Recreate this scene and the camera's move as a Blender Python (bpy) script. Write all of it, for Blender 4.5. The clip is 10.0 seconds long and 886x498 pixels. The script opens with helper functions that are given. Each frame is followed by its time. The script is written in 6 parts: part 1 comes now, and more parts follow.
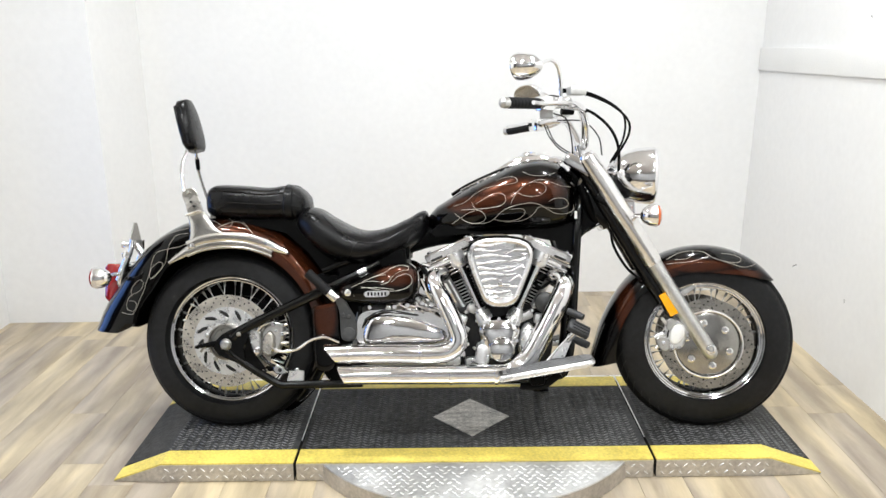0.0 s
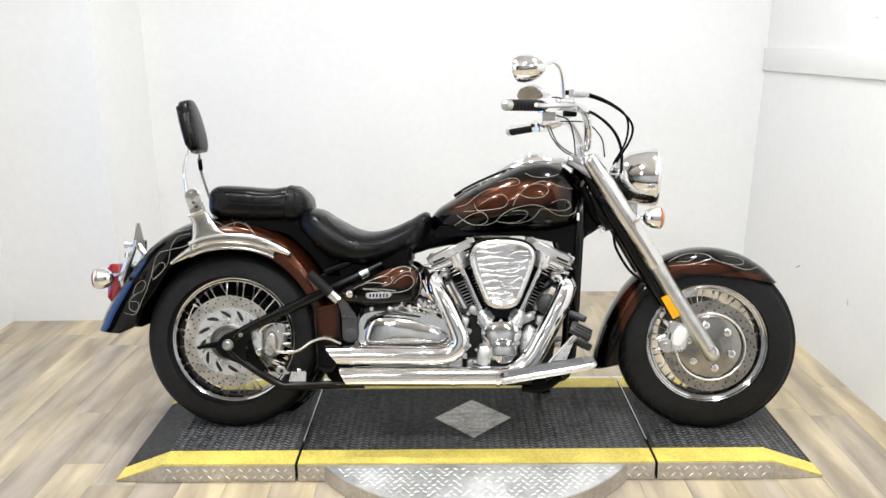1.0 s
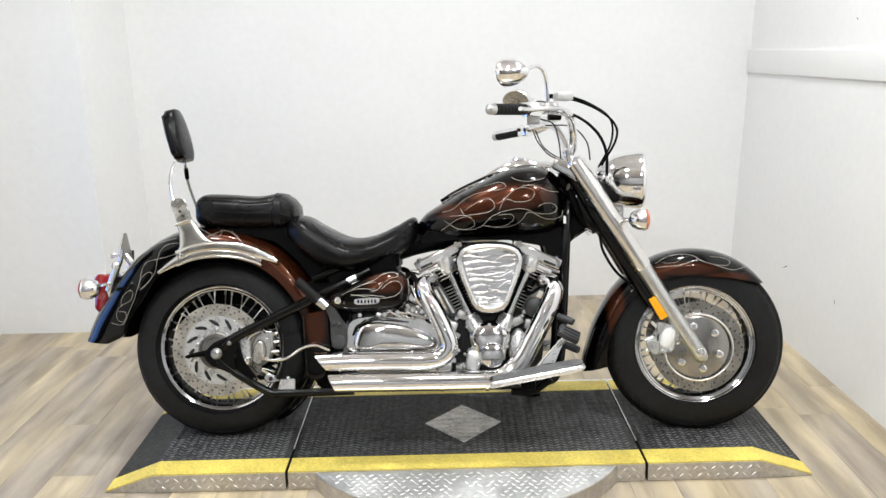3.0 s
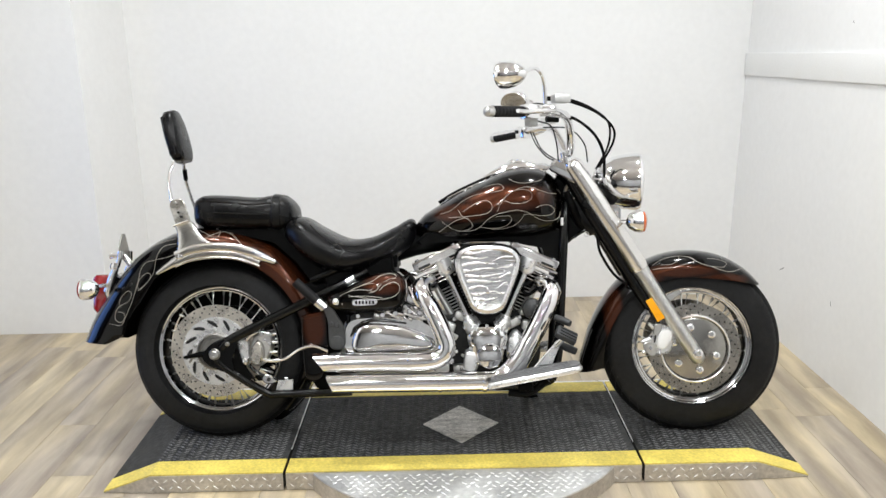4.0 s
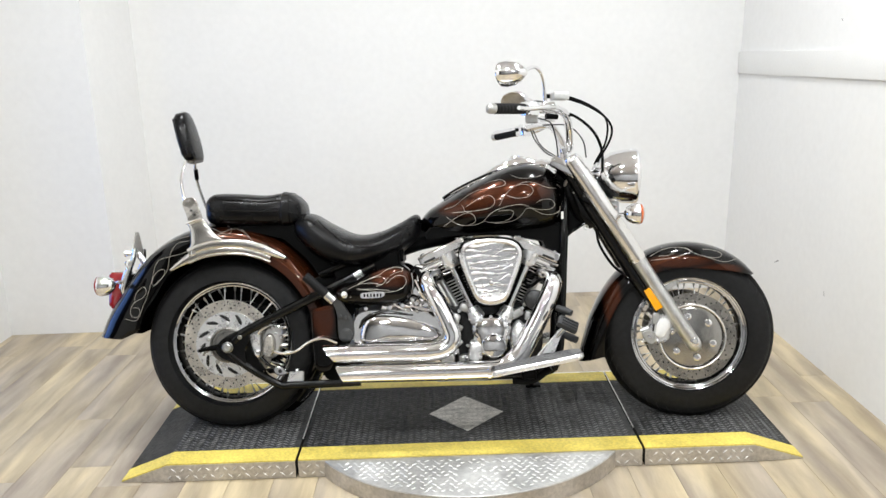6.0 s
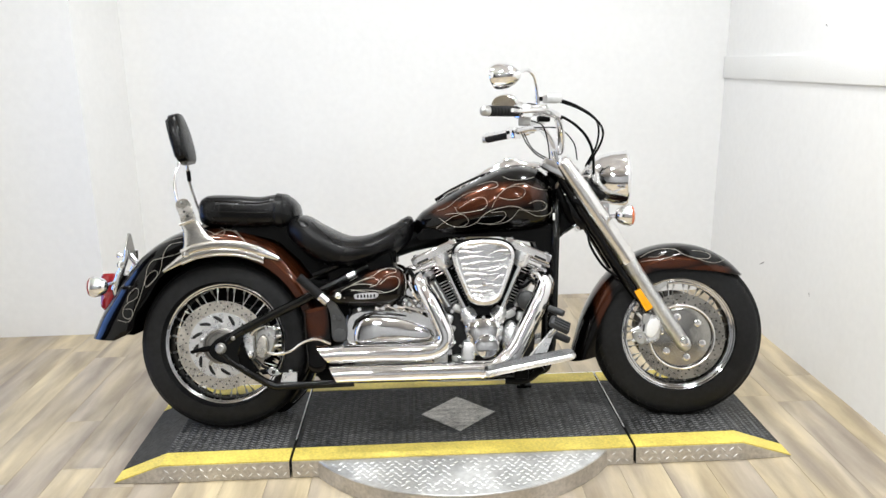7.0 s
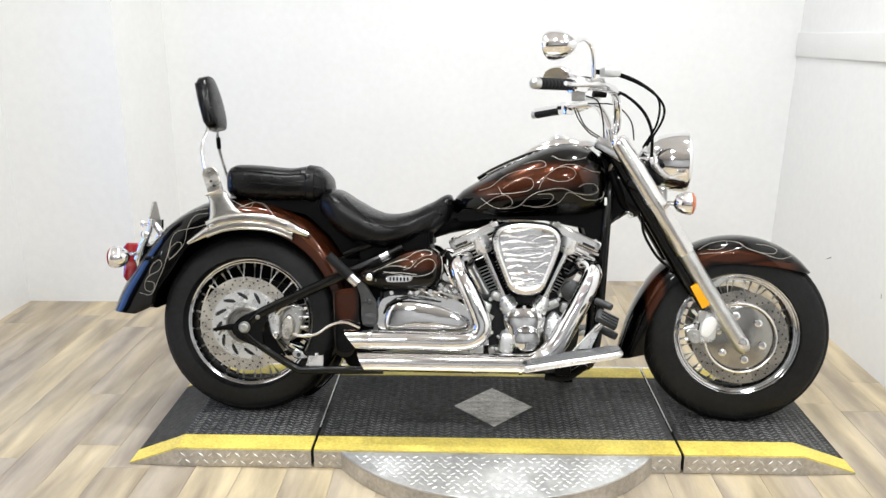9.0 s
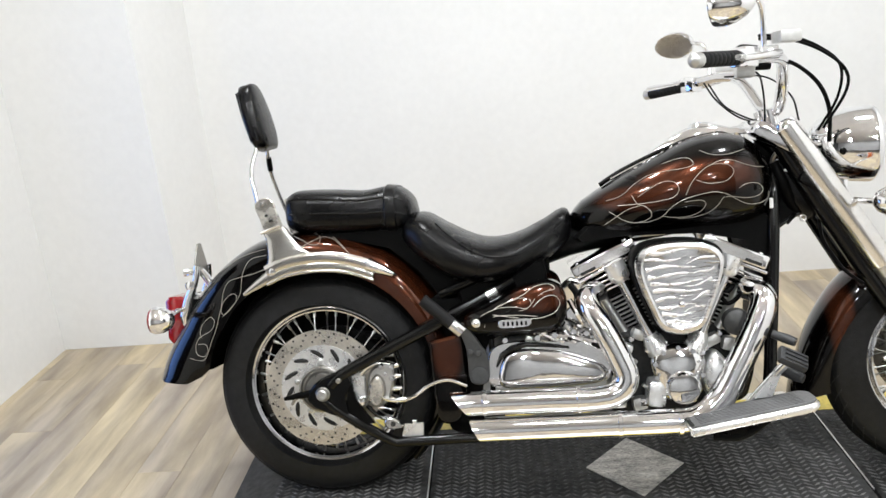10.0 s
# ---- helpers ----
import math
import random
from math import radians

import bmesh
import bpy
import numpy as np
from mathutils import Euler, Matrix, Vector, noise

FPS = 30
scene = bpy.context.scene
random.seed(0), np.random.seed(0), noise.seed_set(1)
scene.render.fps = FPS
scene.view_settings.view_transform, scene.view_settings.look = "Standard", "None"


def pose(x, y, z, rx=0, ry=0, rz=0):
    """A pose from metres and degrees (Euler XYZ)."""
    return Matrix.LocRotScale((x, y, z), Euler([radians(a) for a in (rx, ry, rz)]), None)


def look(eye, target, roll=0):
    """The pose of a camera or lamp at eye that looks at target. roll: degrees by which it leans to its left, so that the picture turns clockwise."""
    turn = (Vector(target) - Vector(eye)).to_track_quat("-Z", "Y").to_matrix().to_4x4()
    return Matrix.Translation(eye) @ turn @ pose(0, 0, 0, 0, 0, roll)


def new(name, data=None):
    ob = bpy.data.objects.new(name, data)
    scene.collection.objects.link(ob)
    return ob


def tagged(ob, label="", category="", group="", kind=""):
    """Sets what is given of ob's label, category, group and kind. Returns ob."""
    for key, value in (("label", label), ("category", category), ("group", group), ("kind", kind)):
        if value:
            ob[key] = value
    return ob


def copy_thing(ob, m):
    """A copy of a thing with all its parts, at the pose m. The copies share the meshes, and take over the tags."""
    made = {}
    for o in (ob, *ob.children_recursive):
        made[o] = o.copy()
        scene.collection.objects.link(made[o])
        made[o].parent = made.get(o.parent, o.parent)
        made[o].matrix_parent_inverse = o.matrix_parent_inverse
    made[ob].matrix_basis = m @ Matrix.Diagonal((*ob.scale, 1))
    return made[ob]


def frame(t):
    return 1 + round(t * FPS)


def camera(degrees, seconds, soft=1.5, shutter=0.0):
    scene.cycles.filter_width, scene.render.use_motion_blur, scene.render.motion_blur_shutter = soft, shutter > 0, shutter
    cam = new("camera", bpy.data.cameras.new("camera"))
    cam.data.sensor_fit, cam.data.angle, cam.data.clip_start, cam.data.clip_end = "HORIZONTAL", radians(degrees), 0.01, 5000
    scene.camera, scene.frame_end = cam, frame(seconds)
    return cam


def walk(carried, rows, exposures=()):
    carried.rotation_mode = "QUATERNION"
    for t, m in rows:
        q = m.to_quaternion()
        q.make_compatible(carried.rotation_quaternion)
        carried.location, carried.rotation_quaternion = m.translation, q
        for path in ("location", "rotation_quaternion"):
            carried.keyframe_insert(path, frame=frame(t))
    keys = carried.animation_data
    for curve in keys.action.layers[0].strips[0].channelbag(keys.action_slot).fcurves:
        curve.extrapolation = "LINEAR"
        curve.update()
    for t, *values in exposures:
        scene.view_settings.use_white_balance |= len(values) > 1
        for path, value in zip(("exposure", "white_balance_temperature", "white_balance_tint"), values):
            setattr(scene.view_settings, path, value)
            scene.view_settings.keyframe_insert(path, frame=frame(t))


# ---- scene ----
cam = camera(56.8, 10.0)
PATH = [
    (0, (-0.028, -0.138, 1.429), (-0.04, 1.797, 0.925), -0.8),
    (0.5, (-0.022, -0.129, 1.441), (-0.038, 1.804, 0.929), -0.9),
    (1, (-0.021, -0.131, 1.446), (-0.043, 1.802, 0.933), -0.7),
    (1.5, (-0.019, -0.132, 1.441), (-0.033, 1.798, 0.918), -0.6),
    (2, (-0.017, -0.136, 1.439), (-0.034, 1.795, 0.918), -1.0),
    (2.5, (-0.006, -0.136, 1.436), (-0.01, 1.8, 0.935), -1.5),
    (4, (-0.005, -0.147, 1.44), (-0.002, 1.792, 0.948), -1.3),
    (4.5, (-0.005, -0.155, 1.439), (0.001, 1.782, 0.938), -1.5),
    (5, (0.005, -0.182, 1.438), (0.019, 1.756, 0.946), -1.5),
    (5.5, (-0.006, -0.22, 1.433), (-0.009, 1.72, 0.946), -2.0),
    (7, (-0.066, -0.273, 1.426), (-0.016, 1.669, 0.952), -1.6),
    (7.5, (-0.07, -0.271, 1.43), (-0.009, 1.67, 0.952), -1.5),
    (8, (-0.073, -0.26, 1.419), (-0.012, 1.679, 0.933), -1.2),
    (8.5, (-0.072, -0.215, 1.42), (0.003, 1.722, 0.929), -1.6),
    (8.7, (-0.056, -0.181, 1.423), (0.007, 1.756, 0.929), -0.6),
    (8.8, (-0.052, -0.148, 1.431), (-0.017, 1.791, 0.942), 0.0),
    (8.9, (-0.038, -0.108, 1.424), (-0.053, 1.824, 0.907), -0.1),
    (9, (-0.044, -0.064, 1.405), (-0.105, 1.862, 0.869), -0.1),
    (9.1, (-0.047, -0.021, 1.404), (-0.172, 1.896, 0.846), 0.0),
    (9.2, (-0.068, 0.029, 1.391), (-0.233, 1.947, 0.850), 0.0),
    (9.3, (-0.082, 0.082, 1.389), (-0.294, 1.994, 0.841), -1.1),
    (9.4, (-0.107, 0.136, 1.390), (-0.335, 2.043, 0.830), -1.7),
    (9.5, (-0.128, 0.204, 1.381), (-0.348, 2.113, 0.826), -2.0),
    (9.6, (-0.154, 0.278, 1.402), (-0.368, 2.188, 0.848), -2.1),
    (9.7, (-0.201, 0.344, 1.406), (-0.376, 2.260, 0.859), -1.9),
    (9.8, (-0.241, 0.414, 1.421), (-0.393, 2.327, 0.857), -3.1),
    (9.9, (-0.260, 0.472, 1.423), (-0.412, 2.379, 0.840), -4.4),
    (10, (-0.29, 0.534, 1.412), (-0.433, 2.439, 0.821), -5.2),
]
EXPOSURES = [(0, -0.04), (1.5, -0.06), (2, -0.12), (2.7, -0.18), (4, -0.25), (5, -0.28), (5.5, -0.22), (7, -0.10), (7.5, -0.06), (9, -0.05), (10, -0.10)]
walk(cam, [(t, look(eye, target, roll)) for t, eye, target, roll in PATH], EXPOSURES)

# ---------------------------------------------------------------- light
world = bpy.data.worlds.new("world")
scene.world = world
world.use_nodes = True
world.node_tree.nodes["Background"].inputs[0].default_value = (1.0, 1.0, 1.0, 1)
world.node_tree.nodes["Background"].inputs[1].default_value = 0.05

CEIL = 3.0
# the last two are unseen, added to brighten the end wall that chrome reflects
LAMPS = [(-1.45, 1.25), (-0.1, 1.25), (1.2, 1.25), (-0.85, 2.8), (0.85, 2.8), (-0.8, -0.9), (0.8, -0.9), (-1.3, -2.3), (1.3, -2.3)]
LAMP_W = 0.20
LAMP_POWER = 28.6
for lx, ly in LAMPS:
    ld = bpy.data.lights.new("ceiling_lamp", "AREA")
    ld.shape, ld.size, ld.size_y, ld.energy = "RECTANGLE", LAMP_W, LAMP_W, LAMP_POWER
    ld.color = (0.942, 0.970, 0.984)
    lo = new("ceiling_lamp", ld)
    lo.matrix_world = pose(lx, ly, CEIL - 0.055)

# blue lamp out of view, added for the blue streak on fender tail and seat
day = bpy.data.lights.new("blue_reflection_lamp", "AREA")
day.shape, day.size, day.size_y, day.energy, day.color = "RECTANGLE", 0.70, 0.80, 6.0, (0.20, 0.40, 1.0)
dl = new("blue_reflection_lamp", day)
dl.matrix_world = look((-2.43, 2.72, 0.82), (0.0, 2.72, 0.82))

# ---------------------------------------------------------------- materials
def mat(name, col, rough=0.5, metal=0.0, coat=0.0, vary=0.12, scale=8.0, fine=120.0, bump=0.0, bump_scale=200.0,
        rough_vary=0.08, rand=0.0, ior=1.5, stretch=None, spec=0.5):
    """A surface with variation at two scales, roughness variation and fine relief."""
    m = bpy.data.materials.new(name)
    m.use_nodes = True
    nt = m.node_tree
    N, L = nt.nodes, nt.links
    p = N["Principled BSDF"]
    p.inputs["Metallic"].default_value = metal
    p.inputs["IOR"].default_value = ior
    p.inputs["Specular IOR Level"].default_value = spec
    p.inputs["Coat Weight"].default_value = coat
    p.inputs["Coat Roughness"].default_value = 0.03
    tc = N.new("ShaderNodeTexCoord")
    src = tc.outputs["Object"]
    if stretch:
        mp = N.new("ShaderNodeMapping")
        mp.inputs["Scale"].default_value = stretch
        L.new(src, mp.inputs["Vector"])
        src = mp.outputs["Vector"]
    n1, n2 = N.new("ShaderNodeTexNoise"), N.new("ShaderNodeTexNoise")
    for n, sc in ((n1, scale), (n2, fine)):
        n.inputs["Scale"].default_value = sc
        n.inputs["Detail"].default_value = 5.0
        L.new(src, n.inputs["Vector"])
    add = N.new("ShaderNodeMath")
    add.operation = "ADD"
    L.new(n1.outputs["Fac"], add.inputs[0])
    L.new(n2.outputs["Fac"], add.inputs[1])
    val = add.outputs[0]
    if rand:
        oi = N.new("ShaderNodeObjectInfo")
        ma = N.new("ShaderNodeMath")
        ma.operation = "MULTIPLY_ADD"
        ma.inputs[1].default_value = rand
        L.new(oi.outputs["Random"], ma.inputs[0])
        L.new(val, ma.inputs[2])
        val = ma.outputs[0]
    mr = N.new("ShaderNodeMapRange")
    mr.inputs["From Min"].default_value, mr.inputs["From Max"].default_value = 0.7, 1.3 + rand
    mr.inputs["To Min"].default_value, mr.inputs["To Max"].default_value = 1 - vary, 1 + vary
    L.new(val, mr.inputs["Value"])
    vm = N.new("ShaderNodeVectorMath")
    vm.operation = "SCALE"
    vm.inputs[0].default_value = col
    L.new(mr.outputs["Result"], vm.inputs["Scale"])
    L.new(vm.outputs["Vector"], p.inputs["Base Color"])
    rr = N.new("ShaderNodeMapRange")
    rr.inputs["From Min"].default_value, rr.inputs["From Max"].default_value = 0.3, 0.7
    rr.inputs["To Min"].default_value, rr.inputs["To Max"].default_value = max(0.02, rough - rough_vary), rough + rough_vary
    L.new(n1.outputs["Fac"], rr.inputs["Value"])
    L.new(rr.outputs["Result"], p.inputs["Roughness"])
    if bump:
        n3 = N.new("ShaderNodeTexNoise")
        n3.inputs["Scale"].default_value = bump_scale
        n3.inputs["Detail"].default_value = 3.0
        L.new(src, n3.inputs["Vector"])
        b = N.new("ShaderNodeBump")
        b.inputs["Strength"].default_value = bump
        b.inputs["Distance"].default_value = 0.004
        L.new(n3.outputs["Fac"], b.inputs["Height"])
        L.new(b.outputs["Normal"], p.inputs["Normal"])
    return m


def candy_paint():
    """Root-beer metallic under clear coat: brown fields that fade softly to near black."""
    m = mat("candy_brown_paint", (0.10, 0.03, 0.012), 0.24, 0.6, 0.80, 0.15, 6.0, 900.0, rough_vary=0.04, spec=0.10)
    nt = m.node_tree
    N, L = nt.nodes, nt.links
    p = N["Principled BSDF"]
    p.inputs["Coat IOR"].default_value = 1.38
    tc = N.new("ShaderNodeTexCoord")
    n = N.new("ShaderNodeTexNoise")
    n.inputs["Scale"].default_value = 9.0
    n.inputs["Detail"].default_value = 2.0
    L.new(tc.outputs["Object"], n.inputs["Vector"])
    total = None
    # centre (x, z) and half sizes of each brown field
    # the one at x -0.49 leaves the lower panel's bottom dark: shading in the colour
    for x, z, a, b in ((0.190, 0.832, 0.165, 0.054), (0.03, 0.787, 0.11, 0.038), (-0.58, 0.60, 0.20, 0.19), (-0.76, 0.72, 0.15, 0.06), (-0.49, 0.40, 0.045, 0.085),
                       (-0.235, 0.545, 0.085, 0.040), (0.560, 0.42, 0.036, 0.130), (0.66, 0.555, 0.085, 0.036), (0.79, 0.574, 0.14, 0.026), (0.93, 0.540, 0.10, 0.024)):
        mp = N.new("ShaderNodeMapping")
        mp.vector_type = "POINT"
        mp.inputs["Location"].default_value = (-x / a, 0, -z / b)
        mp.inputs["Scale"].default_value = (1 / a, 0, 1 / b)
        L.new(tc.outputs["Object"], mp.inputs["Vector"])
        ln = N.new("ShaderNodeVectorMath")
        ln.operation = "LENGTH"
        L.new(mp.outputs["Vector"], ln.inputs[0])
        r = N.new("ShaderNodeMapRange")
        r.interpolation_type = "SMOOTHSTEP"
        r.inputs["From Min"].default_value, r.inputs["From Max"].default_value = 1.12, 0.45
        L.new(ln.outputs["Value"], r.inputs["Value"])
        if total is None:
            total = r.outputs["Result"]
        else:
            mx = N.new("ShaderNodeMath")
            mx.operation = "MAXIMUM"
            L.new(total, mx.inputs[0])
            L.new(r.outputs["Result"], mx.inputs[1])
            total = mx.outputs[0]
    mod = N.new("ShaderNodeMath")
    mod.operation = "MULTIPLY_ADD"
    mod.inputs[1].default_value = 0.5
    sub = N.new("ShaderNodeMath")
    sub.operation = "SUBTRACT"
    sub.inputs[1].default_value = 0.5
    L.new(n.outputs["Fac"], sub.inputs[0])
    L.new(sub.outputs[0], mod.inputs[0])
    L.new(total, mod.inputs[2])
    ramp = N.new("ShaderNodeValToRGB")
    ramp.color_ramp.elements[0].position, ramp.color_ramp.elements[1].position = 0.08, 0.85
    ramp.color_ramp.elements[0].color = (0.0012, 0.0009, 0.0008, 1)
    ramp.color_ramp.elements[1].color = (0.060, 0.0165, 0.0062, 1)
    L.new(mod.outputs[0], ramp.inputs["Fac"])
    flake = N.new("ShaderNodeTexNoise")
    flake.inputs["Scale"].default_value = 1500.0
    L.new(tc.outputs["Object"], flake.inputs["Vector"])
    fm = N.new("ShaderNodeMapRange")
    fm.inputs["From Min"].default_value, fm.inputs["From Max"].default_value = 0.3, 0.7
    fm.inputs["To Min"].default_value, fm.inputs["To Max"].default_value = 0.75, 1.25
    L.new(flake.outputs["Fac"], fm.inputs["Value"])
    sc = N.new("ShaderNodeVectorMath")
    sc.operation = "SCALE"
    L.new(ramp.outputs["Color"], sc.inputs[0])
    L.new(fm.outputs["Result"], sc.inputs["Scale"])
    L.new(sc.outputs["Vector"], p.inputs["Base Color"])
    return m


def engraved(base):
    """Chrome with shallow engraved licks that break its reflections."""
    nt = base.node_tree
    N, L = nt.nodes, nt.links
    tc = N.new("ShaderNodeTexCoord")
    mp = N.new("ShaderNodeMapping")
    mp.inputs["Scale"].default_value = (14, 14, 46)
    L.new(tc.outputs["Object"], mp.inputs["Vector"])
    n = N.new("ShaderNodeTexNoise")
    n.inputs["Scale"].default_value = 1.0
    n.inputs["Detail"].default_value = 1.5
    n.inputs["Distortion"].default_value = 1.6
    L.new(mp.outputs["Vector"], n.inputs["Vector"])
    b = N.new("ShaderNodeBump")
    b.inputs["Strength"].default_value = 0.30
    b.inputs["Distance"].default_value = 0.006
    L.new(n.outputs["Fac"], b.inputs["Height"])
    L.new(b.outputs["Normal"], N["Principled BSDF"].inputs["Normal"])
    return base


def lens_mat(name, col):
    m = mat(name, col, 0.12, 0.0, 0.6, 0.08, 30, 200, ior=1.5)
    m.node_tree.nodes["Principled BSDF"].inputs["Transmission Weight"].default_value = 0.35
    return m


CHROME = mat("chrome", (0.87, 0.87, 0.88), 0.07, 1.0, vary=0.03, scale=14, rough_vary=0.04, bump=0.17, bump_scale=30)
RIM = mat("rim_chrome", (0.66, 0.66, 0.67), 0.09, 1.0, vary=0.05, scale=14, rough_vary=0.04, bump=0.10, bump_scale=28)
ENGRAVED = engraved(mat("engraved_chrome", (0.74, 0.74, 0.75), 0.20, 1.0, vary=0.06, scale=20))
FORK_CHROME = mat("hazy_chrome", (0.80, 0.785, 0.77), 0.20, 1.0, vary=0.05, scale=14, rough_vary=0.05, bump=0.06, bump_scale=300)
DARK_CASE = mat("gap_shade_case", (0.020, 0.020, 0.020), 0.40, 0.4, 0.0, 0.3, 30, bump=0.3, bump_scale=200, spec=0.2)
POLISHED = mat("polished_alloy", (0.80, 0.80, 0.80), 0.17, 1.0, vary=0.06, scale=20, rough_vary=0.07)
SATIN = mat("satin_alloy", (0.62, 0.62, 0.61), 0.36, 1.0, vary=0.08, scale=25, rough_vary=0.08)
FRONT_DISC = mat("dull_disc_steel", (0.37, 0.355, 0.325), 0.26, 1.0, vary=0.12, scale=20)
CARRIER = mat("smooth_dark_alloy", (0.36, 0.35, 0.33), 0.17, 1.0, vary=0.10, scale=18, rough_vary=0.06, bump=0.12, bump_scale=30)
DARK_ALLOY = mat("dark_brushed_alloy", (0.30, 0.29, 0.27), 0.34, 0.9, vary=0.12, scale=25)
BRIGHT = mat("bright_cast_alloy", (0.90, 0.90, 0.90), 0.30, 0.85, vary=0.05, scale=40, bump=0.10, bump_scale=250)
CAST = mat("cast_alloy", (0.52, 0.52, 0.51), 0.42, 0.9, vary=0.12, scale=30, bump=0.25, bump_scale=400)
DISC_STEEL = mat("disc_steel", (0.82, 0.775, 0.70), 0.30, 1.0, vary=0.10, scale=20, rough_vary=0.08)
BLACK_GLOSS = mat("black_enamel", (0.002, 0.002, 0.002), 0.17, 0.0, 0.0, 0.2, 15, spec=0.30)
BLACK_SATIN = mat("black_satin_metal", (0.0025, 0.0025, 0.0025), 0.42, 0.0, 0.0, 0.25, 25, bump=0.1, spec=0.06)
GREY_METAL = mat("grey_painted_bracket", (0.055, 0.056, 0.056), 0.5, 0.3, 0.0, 0.2, 25)
RUBBER = mat("black_rubber", (0.010, 0.010, 0.0105), 0.68, vary=0.25, scale=10, fine=160, bump=0.2, bump_scale=350, spec=0.2)
TREAD_RUBBER = mat("tread_rubber", (0.009, 0.009, 0.009), 0.65, vary=0.35, scale=8, fine=120, bump=0.25, bump_scale=260, spec=0.08)
TYRE = mat("tyre_rubber", (0.0065, 0.0067, 0.0072), 0.44, vary=0.60, scale=5, fine=60, bump=0.25, bump_scale=260, rough_vary=0.12, spec=0.28)
# pedal and peg rubber, lightened: its highlights are put into the colour
PEDAL_RUBBER = mat("sheen_grey_rubber", (0.026, 0.027, 0.029), 0.42, vary=0.3, scale=14, fine=160, bump=0.2, bump_scale=300)
LEATHER = mat("black_vinyl_leather", (0.0022, 0.0022, 0.0025), 0.26, vary=0.2, scale=9, fine=200, bump=0.20, bump_scale=130, rough_vary=0.08, spec=0.26)
# floorboard mat: grey because its reflection is put into the colour
MAT = mat("ribbed_rubber_reflection", (0.13, 0.13, 0.132), 0.38, vary=0.2, scale=12, fine=120, bump=0.3, bump_scale=160)
PAINT = candy_paint()
STRIPE = mat("silver_pinstripe", (0.42, 0.395, 0.35), 0.4, 0.3, vary=0.08, scale=40)
AMBER = lens_mat("amber_lens", (0.95, 0.40, 0.005))
AMBER.node_tree.nodes["Principled BSDF"].inputs["Transmission Weight"].default_value = 0.0
ORANGE = lens_mat("orange_lens", (0.75, 0.16, 0.03))
RED = lens_mat("red_lens", (0.36, 0.008, 0.010))
MIRROR = mat("mirror_glass", (0.85, 0.84, 0.81), 0.06, 1.0, vary=0.01, rough_vary=0.0)
GLASS = mat("headlight_glass", (0.92, 0.93, 0.94), 0.06, 0.0, 0.5, 0.02, 20)
GLASS.node_tree.nodes["Principled BSDF"].inputs["Transmission Weight"].default_value = 0.8
WALL = mat("white_wall_paint", (0.80, 0.80, 0.795), 0.62, vary=0.025, scale=1.6, fine=30, bump=0.06, bump_scale=150)
# walls out of view: dark sides and paler end shape what the chrome reflects
SHOP = mat("dark_reflected_wall", (0.085, 0.085, 0.088), 0.7, vary=0.15, scale=2)
SHOP_END = mat("pale_reflected_wall", (0.55, 0.55, 0.55), 0.7, vary=0.12, scale=1.5)
CEILING = mat("ceiling_paint", (0.82, 0.785, 0.75), 0.8, vary=0.03, scale=2, bump=0.1)
TRIM = mat("white_trim_paint", (0.78, 0.78, 0.77), 0.45, vary=0.03, scale=6)
TREAD = mat("black_tread_coating", (0.032, 0.032, 0.032), 0.55, 0.0, 0.0, 0.85, 2.6, 45, bump=0.3, bump_scale=160, rough_vary=0.12, spec=0.22)
YELLOW = mat("yellow_safety_paint", (0.68, 0.545, 0.115), 0.5, vary=0.26, scale=9, fine=110, bump=0.25)
# paler than the deck: worn tips, with their highlights put into the colour
LUG = mat("tread_tips_wear_and_glint", (0.105, 0.105, 0.105), 0.42, 0.0, 0.0, 0.8, 5.5, 45, rough_vary=0.12, spec=0.35)
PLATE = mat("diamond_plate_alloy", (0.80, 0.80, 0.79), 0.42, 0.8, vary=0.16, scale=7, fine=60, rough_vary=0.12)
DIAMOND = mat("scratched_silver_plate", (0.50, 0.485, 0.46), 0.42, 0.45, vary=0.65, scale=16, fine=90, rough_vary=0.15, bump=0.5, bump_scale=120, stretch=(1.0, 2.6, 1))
# upright plate faces: the floor's tan reflection is put into the colour
PLATE_SIDE = mat("tan_reflection_plate", (0.52, 0.49, 0.45), 0.45, 0.7, vary=0.25, scale=12, fine=80, rough_vary=0.12)
TAB = mat("worn_grey_plate", (0.66, 0.63, 0.58), 0.30, 0.9, vary=0.25, scale=28, fine=160, rough_vary=0.15)
RAIL = mat("brushed_warm_chrome", (0.66, 0.64, 0.60), 0.20, 1.0, vary=0.06, scale=14, rough_vary=0.06)
DARK_GAP = mat("dark_joint", (0.012, 0.012, 0.012), 0.8)
# plank joints; also bare before the booth, dark to deepen the chrome's contrast
SUBFLOOR = mat("floor_joint", (0.07, 0.06, 0.05), 0.8)


